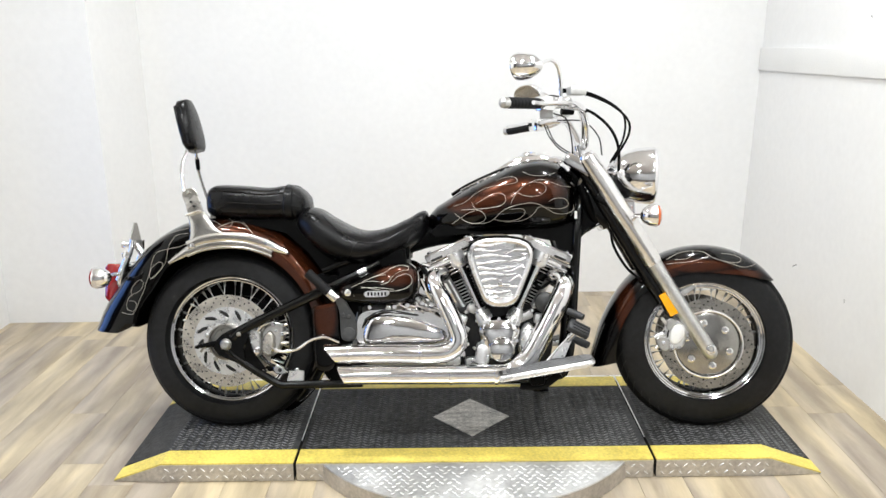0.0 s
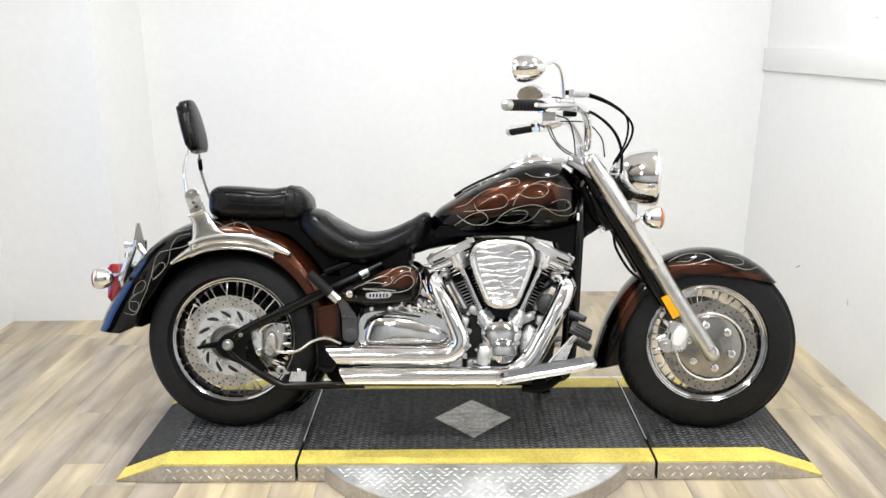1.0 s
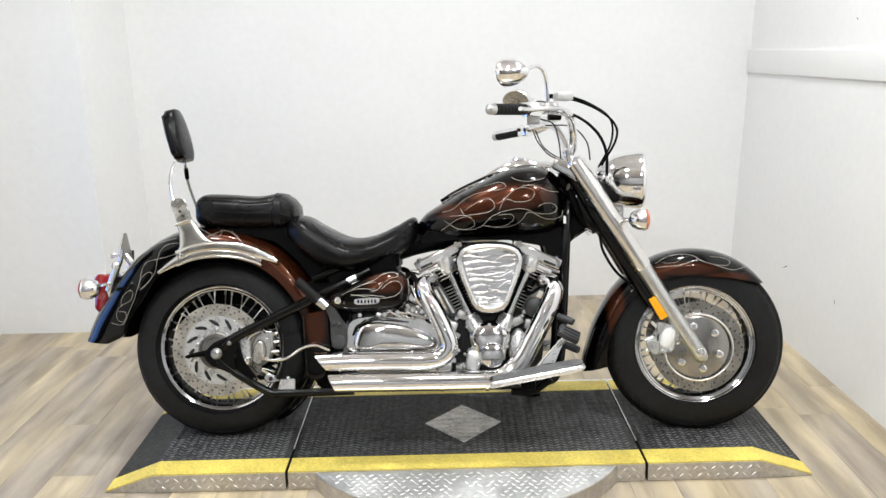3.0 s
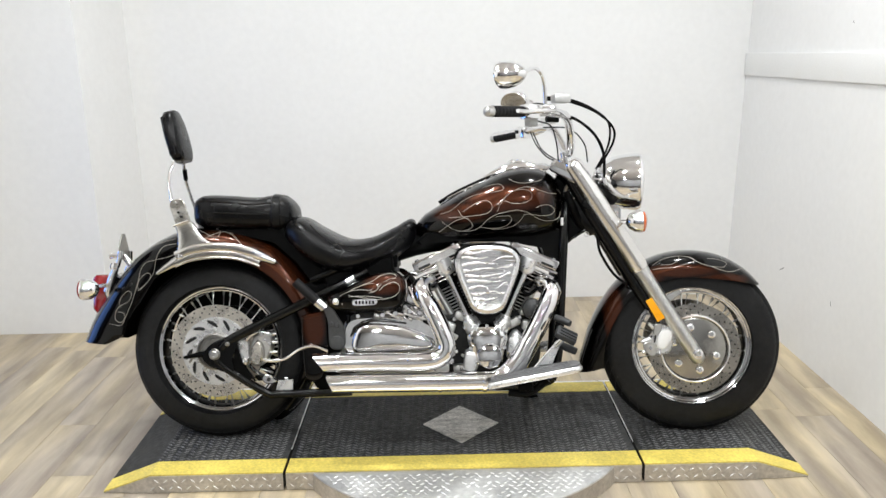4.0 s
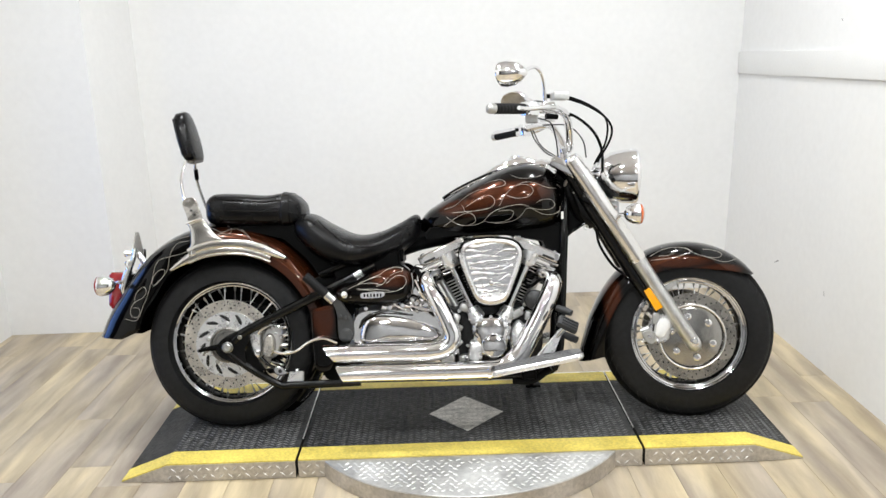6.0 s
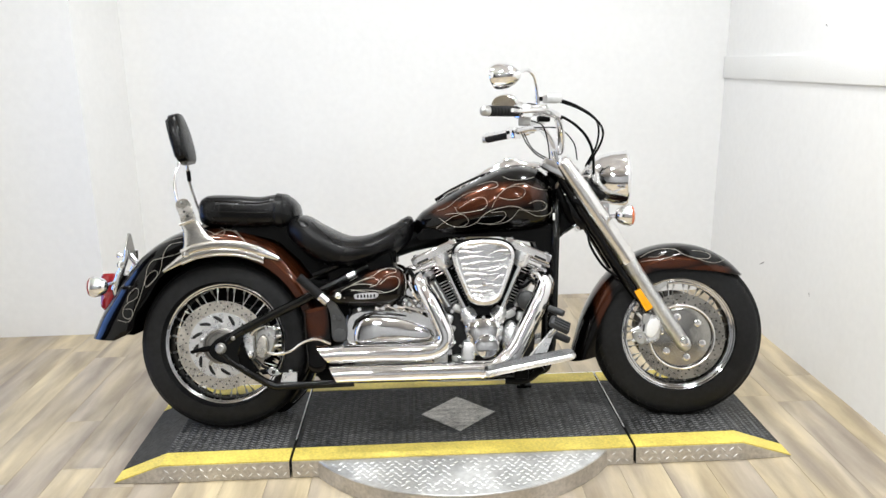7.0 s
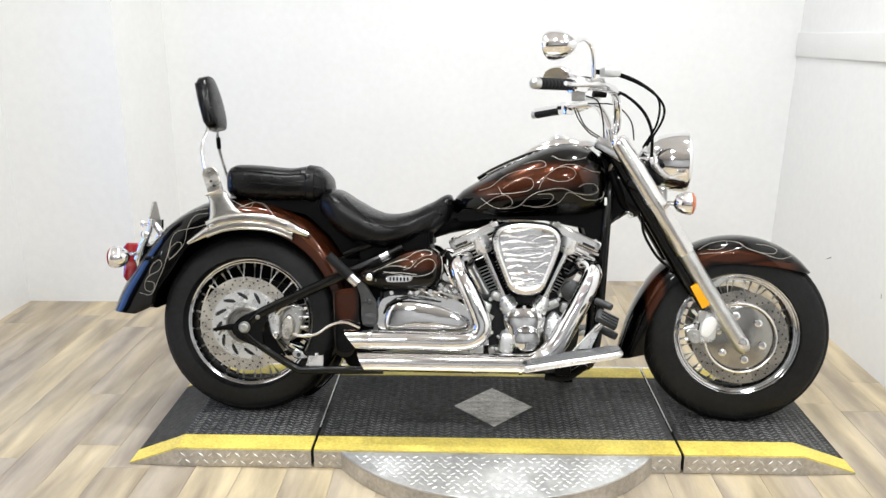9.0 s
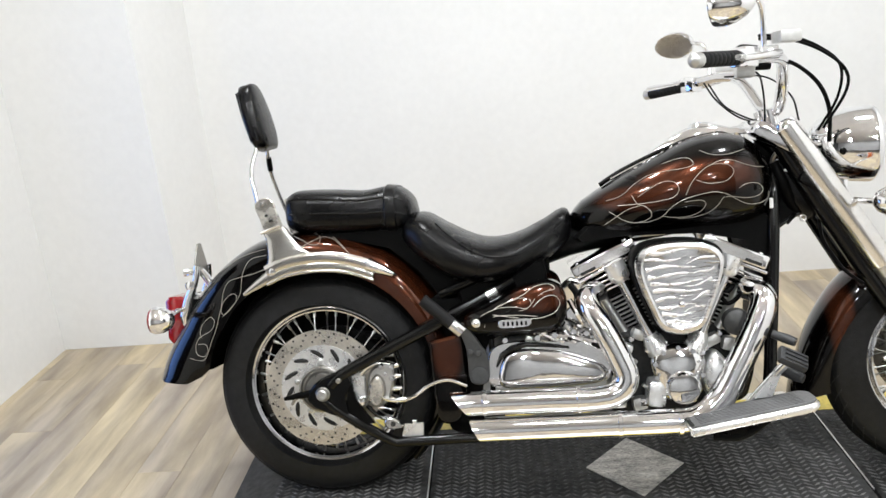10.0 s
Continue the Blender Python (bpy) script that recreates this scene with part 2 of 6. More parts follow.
def plank_material():
    m = mat("oak_vinyl_plank", (0.40, 0.34, 0.25), 0.42, vary=0.30, scale=3.0, fine=26.0, bump=0.08, bump_scale=60, rand=0.4, stretch=(6.0, 1.1, 1))
    nt = m.node_tree
    N, L = nt.nodes, nt.links
    p = N["Principled BSDF"]
    base = p.inputs["Base Color"].links[0].from_socket
    oi = N.new("ShaderNodeObjectInfo")
    tc = N.new("ShaderNodeTexCoord")
    off = N.new("ShaderNodeVectorMath")
    off.operation = "MULTIPLY_ADD"
    off.inputs[1].default_value = (1, 1, 1)
    L.new(tc.outputs["Object"], off.inputs[0])
    cmb = N.new("ShaderNodeCombineXYZ")
    mul = N.new("ShaderNodeMath")
    mul.operation = "MULTIPLY"
    mul.inputs[1].default_value = 37.0
    L.new(oi.outputs["Random"], mul.inputs[0])
    L.new(mul.outputs[0], cmb.inputs[0])
    L.new(mul.outputs[0], cmb.inputs[1])
    L.new(cmb.outputs[0], off.inputs[2])
    mp = N.new("ShaderNodeMapping")
    mp.inputs["Scale"].default_value = (8.5, 1.25, 1)
    L.new(off.outputs[0], mp.inputs["Vector"])
    n = N.new("ShaderNodeTexNoise")
    n.inputs["Scale"].default_value = 1.5
    n.inputs["Detail"].default_value = 8.0
    n.inputs["Distortion"].default_value = 0.25
    L.new(mp.outputs["Vector"], n.inputs["Vector"])
    ramp = N.new("ShaderNodeValToRGB")
    e = ramp.color_ramp.elements
    e[0].position, e[0].color = 0.34, (0.265, 0.218, 0.160, 1)
    e[1].position, e[1].color = 0.66, (0.62, 0.535, 0.395, 1)
    mid = ramp.color_ramp.elements.new(0.52)
    mid.color = (0.45, 0.383, 0.285, 1)
    L.new(n.outputs["Fac"], ramp.inputs["Fac"])
    mx = N.new("ShaderNodeMix")
    mx.data_type = "RGBA"
    mx.inputs["Factor"].default_value = 0.72
    L.new(base, mx.inputs["A"])
    L.new(ramp.outputs["Color"], mx.inputs["B"])
    # patches of yellower and greyer tone
    n2 = N.new("ShaderNodeTexNoise")
    n2.inputs["Scale"].default_value = 0.55
    n2.inputs["Detail"].default_value = 3.0
    n2.inputs["Distortion"].default_value = 0.2
    L.new(mp.outputs["Vector"], n2.inputs["Vector"])
    tone = N.new("ShaderNodeValToRGB")
    t = tone.color_ramp.elements
    t[0].position, t[0].color = 0.38, (0.83, 0.825, 0.88, 1)
    t[1].position, t[1].color = 0.62, (1.14, 1.10, 0.96, 1)
    L.new(n2.outputs["Fac"], tone.inputs["Fac"])
    mul2 = N.new("ShaderNodeVectorMath")
    mul2.operation = "MULTIPLY"
    L.new(mx.outputs["Result"], mul2.inputs[0])
    L.new(tone.outputs["Color"], mul2.inputs[1])
    L.new(mul2.outputs["Vector"], p.inputs["Base Color"])
    return m


PLANK = plank_material()


# ---------------------------------------------------------------- mesh helpers
class Geo:
    """Vertices and faces that become one mesh."""

    def __init__(self):
        self.v, self.f = [], []

    def add(self, verts, faces):
        o = len(self.v)
        self.v += [tuple(p) for p in verts]
        self.f += [tuple(i + o for i in f) for f in faces]
        return self

    def move(self, m):
        self.v = [tuple(m @ Vector(p)) for p in self.v]
        return self

    def join(self, other):
        return self.add(other.v, other.f)


def mesh_of(name, g, material, smooth=True, angle=38):
    me = bpy.data.meshes.new(name)
    me.from_pydata(g.v, [], g.f)
    me.validate()
    bm = bmesh.new()
    bm.from_mesh(me)
    bmesh.ops.recalc_face_normals(bm, faces=bm.faces)
    bm.to_mesh(me)
    bm.free()
    if smooth:
        me.shade_smooth()
        me.set_sharp_from_angle(angle=radians(angle))
    me.materials.append(material)
    return me


def part(name, g, material, parent=None, label="", smooth=True, angle=38):
    ob = new(name, mesh_of(name, g, material, smooth, angle))
    if parent:
        ob.parent = parent
    return tagged(ob, label) if label else ob


def smooth_path(pts, n=8):
    """Catmull-Rom through the points."""
    P = [Vector(p) for p in pts]
    if len(P) < 3:
        return P
    ext = [2 * P[0] - P[1]] + P + [2 * P[-1] - P[-2]]
    out = []
    for i in range(1, len(ext) - 2):
        a, b, c, d = ext[i - 1:i + 3]
        for k in range(n):
            t = k / n
            out.append(0.5 * ((2 * b) + (c - a) * t + (2 * a - 5 * b + 4 * c - d) * t * t + (3 * b - a - 3 * c + d) * t ** 3))
    out.append(P[-1])
    return out


def tube(pts, r, sides=12, smooth=0, caps=True, flat=1.0):
    """A round tube along the points; r is one radius or several at even steps."""
    P = smooth_path(pts, smooth) if smooth else [Vector(p) for p in pts]
    g = Geo()
    n = len(P)
    up = Vector((0, 0, 1))
    t0 = (P[1] - P[0]).normalized()
    side = t0.cross(up)
    if side.length < 0.05:
        side = t0.cross(Vector((0, 1, 0)))
    side.normalize()
    for i, p in enumerate(P):
        t = (P[min(i + 1, n - 1)] - P[max(i - 1, 0)]).normalized()
        side = (side - t * side.dot(t)).normalized()
        up2 = side.cross(t)
        if isinstance(r, (tuple, list)):
            u = i / (n - 1) * (len(r) - 1)
            k0 = min(int(u), len(r) - 2)
            rr = r[k0] + (r[k0 + 1] - r[k0]) * (u - k0)
        else:
            rr = r
        g.v += [tuple(p + side * (rr * flat * math.cos(2 * math.pi * k / sides)) + up2 * (rr * math.sin(2 * math.pi * k / sides))) for k in range(sides)]
    for i in range(n - 1):
        for k in range(sides):
            a, b = i * sides + k, i * sides + (k + 1) % sides
            g.f.append((a, b, b + sides, a + sides))
    if caps:
        g.f.append(tuple(range(sides - 1, -1, -1)))
        g.f.append(tuple(range((n - 1) * sides, n * sides)))
    return g


def lathe(profile, origin=(0, 0, 0), axis=(0, 1, 0), sides=32, close=False):
    """Revolves (along, radius) pairs about an axis; close: the profile is a loop."""
    ax = Vector(axis).normalized()
    u = ax.cross(Vector((0, 0, 1)))
    if u.length < 0.1:
        u = ax.cross(Vector((1, 0, 0)))
    u.normalize()
    w = ax.cross(u)
    o = Vector(origin)
    g = Geo()
    for a, r in profile:
        r = max(r, 0.0002)
        g.v += [tuple(o + ax * a + u * (r * math.cos(2 * math.pi * k / sides)) + w * (r * math.sin(2 * math.pi * k / sides))) for k in range(sides)]
    n = len(profile)
    for i in range(n if close else n - 1):
        j = (i + 1) % n
        for k in range(sides):
            k2 = (k + 1) % sides
            g.f.append((i * sides + k, i * sides + k2, j * sides + k2, j * sides + k))
    if not close:
        g.f.append(tuple(range(sides - 1, -1, -1)))
        g.f.append(tuple(range((n - 1) * sides, n * sides)))
    return g


def ring(r_in, r_out, a0, a1, origin=(0, 0, 0), axis=(0, 1, 0), sides=48):
    return lathe([(a0, r_in), (a0, r_out), (a1, r_out), (a1, r_in)], origin, axis, sides, close=True)


def loft(rings, closed_ends=True):
    g = Geo()
    n = len(rings[0])
    for r in rings:
        g.v += [tuple(p) for p in r]
    for i in range(len(rings) - 1):
        for k in range(n):
            k2 = (k + 1) % n
            g.f.append((i * n + k, i * n + k2, (i + 1) * n + k2, (i + 1) * n + k))
    if closed_ends:
        g.f.append(tuple(range(n - 1, -1, -1)))
        g.f.append(tuple(range((len(rings) - 1) * n, len(rings) * n)))
    return g


def rbox(size, m=None, r=0.004):
    """A box with chamfered edges, centred on the origin, moved by m."""
    sx, sy, sz = (s / 2 for s in size)
    r = min(r, sx * 0.9, sy * 0.9, sz * 0.9)
    bm = bmesh.new()
    bmesh.ops.create_cube(bm, size=1.0)
    for v in bm.verts:
        v.co = Vector((v.co.x * 2 * sx, v.co.y * 2 * sy, v.co.z * 2 * sz))
    bmesh.ops.bevel(bm, geom=list(bm.edges), offset=r, segments=2, profile=0.6, affect="EDGES")
    bm.verts.index_update()
    g = Geo().add([v.co for v in bm.verts], [[v.index for v in f.verts] for f in bm.faces])
    bm.free()
    return g.move(m) if m else g


def slab(outline, a0, a1, axis="y", edge=0.004):
    """An outline of two coordinates extruded between a0 and a1 along the axis, with chamfered rims."""
    c = Vector((sum(p[0] for p in outline) / len(outline), sum(p[1] for p in outline) / len(outline)))
    s = 1 if a1 > a0 else -1

    def at(p, a):
        return (p[0], a, p[1]) if axis == "y" else ((p[0], p[1], a) if axis == "z" else (a, p[0], p[1]))

    def inset(p):
        d = c - Vector(p)
        return Vector(p) + d.normalized() * min(edge, d.length * 0.5)

    rings = [[at(inset(p), a0) for p in outline], [at(p, a0 + s * edge) for p in outline],
             [at(p, a1 - s * edge) for p in outline], [at(inset(p), a1) for p in outline]]
    return loft(rings)


def dome(outline, a0, a1, rise, n=5):
    """An outline on the machine's flank from a0 to a1 with a domed face that rises further."""
    cx, cz = sum(p[0] for p in outline) / len(outline), sum(p[1] for p in outline) / len(outline)
    s = 1 if a1 > a0 else -1
    steps = [(1.0, a0), (1.0, a1 - s * 0.004), (0.985, a1)]
    steps += [(0.985 * math.cos(math.pi / 2 * k / n) + 0.01, a1 + s * rise * math.sin(math.pi / 2 * k / n)) for k in range(1, n + 1)]
    return loft([[Vector((cx + (x - cx) * k, y, cz + (z - cz) * k)) for x, z in outline] for k, y in steps])


def rounded(pts, n=6):
    """A closed smooth outline through 2D points."""
    P = [Vector((p[0], p[1], 0)) for p in pts]
    k = len(P)
    out = []
    for i in range(k):
        a, b, c, d = P[i - 1], P[i], P[(i + 1) % k], P[(i + 2) % k]
        for j in range(n):
            t = j / n
            q = 0.5 * ((2 * b) + (c - a) * t + (2 * a - 5 * b + 4 * c - d) * t * t + (3 * b - a - 3 * c + d) * t ** 3)
            out.append((q.x, q.y))
    return out


def table(rows, x):
    """Smooth interpolation in a table of (x, values...)."""
    xs = [r[0] for r in rows]
    x = min(max(x, xs[0]), xs[-1])
    i = max(0, min(len(xs) - 2, sum(1 for v in xs[1:-1] if v <= x)))
    t = (x - xs[i]) / (xs[i + 1] - xs[i])
    out = []
    for c in range(1, len(rows[0])):
        p1, p2 = rows[i][c], rows[i + 1][c]
        p0 = rows[i - 1][c] if i else 2 * p1 - p2
        p3 = rows[i + 2][c] if i + 2 < len(rows) else 2 * p2 - p1
        out.append(0.5 * (2 * p1 + (p2 - p0) * t + (2 * p0 - 5 * p1 + 4 * p2 - p3) * t * t + (3 * p1 - p0 - 3 * p2 + p3) * t ** 3))
    return out


def thing(name, m, label, category, group=""):
    ob = new(name)
    ob.empty_display_size = 0.1
    ob.matrix_world = m
    return tagged(ob, label, category, group)


# ---------------------------------------------------------------- the booth
LEFT, RIGHT, BACK, REAR = -2.33, 1.614, 4.34, 0.3
JOG_Y, JOG_X0, JOG_X1 = 3.92, -1.74, -1.65
T = 0.12
LEAN = 0.030                      # the right partition leans outwards by this much a metre


def wall(name, outline, z0, z1, material=WALL):
    """A wall piece from its plan outline."""
    ob = part(name, slab(outline, z0, z1, "z", 0.0008), material, smooth=False)
    return tagged(ob, "plain white painted studio wall", "wall", kind="structure")


wall("wall_back", [(JOG_X0 - 0.1, BACK), (RIGHT + T + 0.1, BACK), (RIGHT + T + 0.1, BACK + T), (JOG_X0 - 0.1, BACK + T)], 0, CEIL)
wall("wall_back_projection", [(LEFT - T, JOG_Y), (JOG_X0, JOG_Y), (JOG_X1, BACK - 0.0005), (LEFT - T, BACK - 0.0005)], 0, CEIL)
# unseen window opening, added to hold the blue lamp
WY0, WY1, WZ0, WZ1 = 1.86, 3.12, 0.07, 1.80
for nm, y0, y1, z0, z1 in (("wall_left", WY1, JOG_Y - 0.001, 0, CEIL), ("wall_left_front", REAR, WY0, 0, CEIL), ("wall_left_sill", WY0 + 0.0005, WY1 - 0.0005, 0, WZ0), ("wall_left_head", WY0 + 0.0005, WY1 - 0.0005, WZ1, CEIL)):
    wall(nm, [(LEFT - T, y0), (LEFT, y0), (LEFT, y1), (LEFT - T, y1)], z0, z1)
win = tagged(thing("window_1", pose(LEFT - T / 2, (WY0 + WY1) / 2, WZ0), "unseen dark framed side window, added for the blue reflections", "window"), kind="structure")
for y, z, dy, dz in ((0, 0.02, WY1 - WY0, 0.04), (0, WZ1 - WZ0 - 0.02, WY1 - WY0, 0.04), (-(WY1 - WY0) / 2 + 0.02, (WZ1 - WZ0) / 2, 0.04, WZ1 - WZ0 - 0.08), ((WY1 - WY0) / 2 - 0.02, (WZ1 - WZ0) / 2, 0.04, WZ1 - WZ0 - 0.08)):
    part("window_frame", rbox((0.136, dy, dz), pose(0, y, z), 0.004), RUBBER, win, "dark frame")
rings = []
for z in (0, CEIL):
    x = RIGHT + LEAN * z
    rings.append([(x, REAR, z), (x + T, REAR, z), (x + T, BACK - 0.001, z), (x, BACK - 0.001, z)])
tagged(part("wall_right", loft(rings), WALL, smooth=False), "plain white painted studio wall", "wall", kind="structure")
# unseen room before the booth, its wall tones set for the chrome's reflections
SW, SD = 4.0, -3.4
for nm, o in (("wall_shop_left", [(-SW - T, SD), (-SW, SD), (-SW, REAR - 0.001), (-SW - T, REAR - 0.001)]),
              ("wall_shop_right", [(SW, SD), (SW + T, SD), (SW + T, REAR - 0.001), (SW, REAR - 0.001)]),
              ("wall_shop_end", [(-SW - T, SD - T), (SW + T, SD - T), (SW + T, SD - 0.001), (-SW - T, SD - 0.001)]),
              ("wall_shop_return_left", [(-SW - T, REAR), (LEFT - T - 0.001, REAR), (LEFT - T - 0.001, REAR + T), (-SW - T, REAR + T)]),
              ("wall_shop_return_right", [(RIGHT + T + 0.001, REAR), (SW + T, REAR), (SW + T, REAR + T), (RIGHT + T + 0.001, REAR + T)])):
    tagged(wall(nm, o, 0, CEIL, SHOP_END if nm == "wall_shop_end" else SHOP), "unseen added wall, toned for the chrome's reflections", "wall", kind="structure")
rail = part("trim_right", rbox((0.014, BACK - REAR - 0.01, 0.116), pose(RIGHT + LEAN * 1.3 - 0.005, (BACK + REAR) / 2, 1.314, -0.8, math.degrees(LEAN)), 0.003), TRIM)
tagged(rail, "white painted horizontal rail board along the wall", "trim", kind="structure")
ceil = part("ceiling", rbox((2 * SW + 2 * T, BACK - SD + 2 * T, 0.1), pose(0, (BACK + SD) / 2, CEIL + 0.0505), 0.002), CEILING, smooth=False)
tagged(ceil, "plain pale taupe painted ceiling", "ceiling", kind="structure")

floor = part("floor", rbox((2 * SW + 2 * T, BACK - SD + 2 * T, 0.1), pose(0, (BACK + SD) / 2, -0.0535), 0.002), SUBFLOOR, smooth=False)
tagged(floor, "floor of pale brown oak-look vinyl planks", "floor", kind="structure")

SCUFFS = [(3.632, 0.345, 0.05, -25), (3.124, 0.334, 0.02, 70), (3.231, 1.479, 0.014, 30)]
for y, z, ln, a in SCUFFS:
    dy, dz = ln / 2 * math.cos(radians(a)), ln / 2 * math.sin(radians(a))
    sc = part("scuff_mark", tube([(RIGHT + LEAN * (z - dz), y - dy, z - dz), (RIGHT + LEAN * (z + dz * 0.35), y + dy * 0.2, z + dz * 0.35), (RIGHT + LEAN * (z + dz), y + dy, z + dz)], (0.0026, 0.0012), 6, 3, flat=0.3), GREY_METAL)
    tagged(sc, "small grey scuff on the white wall", "mark", kind="structure")

# ceiling fixtures round the lamps
fixture = None
for lx, ly in LAMPS:
    if fixture is None:
        fixture = thing("ceiling_light", pose(lx, ly, CEIL), "square white ceiling light panel, switched on", "ceiling light", "ceiling lights")
        for sx, sy, w, d in ((0, 1, LAMP_W + 0.06, 0.02), (0, -1, LAMP_W + 0.06, 0.02), (1, 0, 0.02, LAMP_W + 0.02), (-1, 0, 0.02, LAMP_W + 0.02)):
            part("frame", rbox((w, d, 0.06), pose(sx * (LAMP_W / 2 + 0.02), sy * (LAMP_W / 2 + 0.02), -0.031), 0.003), TRIM, fixture)
    else:
        copy_thing(fixture, pose(lx, ly, CEIL))

# ---------------------------------------------------------------- the platform
H = 0.065
PX0, PX1 = -1.155, 1.205          # ends of the ramps on the floor
KX0, KX1 = -0.99, 1.03            # where the ramps begin
SX0, SX1 = -0.545, 0.648          # the two joints
PY0, PY1 = 2.31, 2.985            # front and back edge of the deck
GAP = 0.005
BAND = 0.09


def deck_piece(x0, x1, ramp0, ramp1, label):
    """One slab of the platform: tread deck, yellow borders, plate front and back. ramp: where that end begins to fall."""
    t = thing("platform_section", pose((x0 + x1) / 2, (PY0 + PY1) / 2, 0), label, "platform", "platform sections")
    ox, oy = (x0 + x1) / 2, (PY0 + PY1) / 2

    def top(x):
        if ramp0 is not None and x < ramp0:
            return 0.004 + (H - 0.004) * (x - x0) / (ramp0 - x0)
        if ramp1 is not None and x > ramp1:
            return 0.004 + (H - 0.004) * (x1 - x) / (x1 - ramp1)
        return H

    xs = sorted({x0, x1} | ({ramp0} if ramp0 is not None else set()) | ({ramp1} if ramp1 is not None else set()))
    # the ramp's front corner draws in a little
    def front(x):
        return PY0 + (0.010 if top(x) < H * 0.5 else 0.0)

    def strip(ya, yb, lift, z0=None):
        g = Geo()
        rings = []
        for x in xs:
            za = top(x) + lift
            zb = 0.0 if z0 is None else top(x) + z0
            a = front(x) + ya if ya is not None else front(x)
            rings.append([(x - ox, a - oy, zb), (x - ox, yb - oy, zb), (x - ox, yb - oy, za), (x - ox, a - oy, za)])
        return loft(rings)

    part("body", strip(0.0, PY1, -0.004), DARK_GAP, t, smooth=False)
    part("tread_deck", strip(BAND, PY1 - BAND, 0.0, -0.003), TREAD, t, "worn black non-slip tread surface", smooth=False)
    part("yellow_border", strip(-0.0005, PY0 + BAND - 0.0005, 0.0015, -0.0035), YELLOW, t, "scuffed yellow safety stripe", smooth=False)
    g = Geo()
    rings = [[(x - ox, PY1 - BAND + 0.0005 - oy, top(x) - 0.0035), (x - ox, PY1 - oy, top(x) - 0.0035), (x - ox, PY1 - oy, top(x) + 0.0015), (x - ox, PY1 - BAND + 0.0005 - oy, top(x) + 0.0015)] for x in xs]
    part("yellow_border", loft(rings), YELLOW, t, "scuffed yellow safety stripe", smooth=False)
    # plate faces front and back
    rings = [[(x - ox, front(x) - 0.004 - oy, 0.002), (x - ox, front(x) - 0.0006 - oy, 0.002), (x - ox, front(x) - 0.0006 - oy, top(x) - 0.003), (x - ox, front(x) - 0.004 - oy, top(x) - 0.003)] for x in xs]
    part("front_plate", loft(rings), PLATE_SIDE, t, "diamond-plate edge, floor's tan reflection put into its colour", smooth=False)
    # sloping plate behind
    rings = [[(x - ox, PY1 + 0.0006 - oy, 0.0), (x - ox, PY1 + 0.16 - oy, 0.0), (x - ox, PY1 + 0.16 - oy, 0.003), (x - ox, PY1 + 0.0006 - oy, max(0.004, top(x) - 0.004))] for x in xs]
    part("back_ramp", loft(rings), PLATE, t, "bright sloping alloy edge plate", smooth=False)
    # raised lugs: herringbone on the deck, diamonds on the front edge
    lug = Geo()
    pitch = 0.024
    nx, ny = int((x1 - x0 - 0.01) / pitch), int((PY1 - PY0 - 2 * BAND - 0.01) / (pitch * 0.76))
    for i in range(nx):
        for j in range(ny):
            x, y = x0 + 0.012 + (i + 0.5) * pitch, PY0 + BAND + 0.012 + j * pitch * 0.76
            slope = 0.0
            if ramp0 is not None and x < ramp0:
                slope = math.atan2(H, ramp0 - x0)
            if ramp1 is not None and x > ramp1:
                slope = -math.atan2(H, x1 - ramp1)
            a = 33 if i % 2 else -33
            if (ramp0 is not None and x < ramp0) or top(x) < 0.012 or (DIA_X - 0.15 < x < DIA_X + 0.15 and abs(x - DIA_X) / 0.15 + abs(y - DIA_Y) / 0.165 < 1):
                continue
            m = Matrix.Translation((x - ox, y - oy, top(x))) @ Matrix.Rotation(-slope, 4, "Y") @ Matrix.Rotation(radians(a), 4, "Z")
            lug.join(lug_shape(0.0136, 0.0034, 0.0022).move(m))
    tagged(part("tread_pattern", lug, LUG, t, smooth=False), kind="stuff")
    lug = Geo()
    for i in range(int((x1 - x0) / 0.030)):
        for j in range(2):
            x, z = x0 + 0.02 + i * 0.030 + j * 0.015, 0.018 + j * 0.026
            if z + 0.012 > top(x) or x > x1 - 0.01 or top(x) < H:
                continue
            m = Matrix.Translation((x - ox, front(x) - 0.004 - oy, z)) @ Matrix.Rotation(radians(90), 4, "X") @ Matrix.Rotation(radians(40 if (i + j) % 2 else -40), 4, "Z")
            lug.join(lug_shape(0.011, 0.003, 0.002).move(m))
    tagged(part("edge_pattern", lug, PLATE, t, smooth=False), kind="stuff")
    return t


def lug_shape(a, b, h):
    """A low lens-shaped bar of half length a, half width b and height h."""
    v = [(-a, 0, 0), (0, -b, 0), (a, 0, 0), (0, b, 0), (-a * 0.55, 0, h), (a * 0.55, 0, h)]
    return Geo().add(v, [(0, 1, 4), (1, 5, 4), (1, 2, 5), (2, 3, 5), (3, 4, 5), (3, 0, 4)])


DIA_X, DIA_Y = 0.050, 2.634
deck_piece(PX0, SX0 - GAP, KX0, None, "black tread ramp section with yellow edges on the floor")
mid = deck_piece(SX0 + GAP, SX1 - GAP, None, None, "black tread middle section with yellow edges and alloy diamond inset")
deck_piece(SX1 + GAP, PX1, None, KX1, "black tread ramp section with yellow edges on the floor")
dia = slab([(DIA_X - 0.140, DIA_Y), (DIA_X, DIA_Y - 0.152), (DIA_X + 0.140, DIA_Y), (DIA_X, DIA_Y + 0.152)], H - 0.004, H + 0.0025, "z", 0.001)
dia.move(mid.matrix_world.inverted())
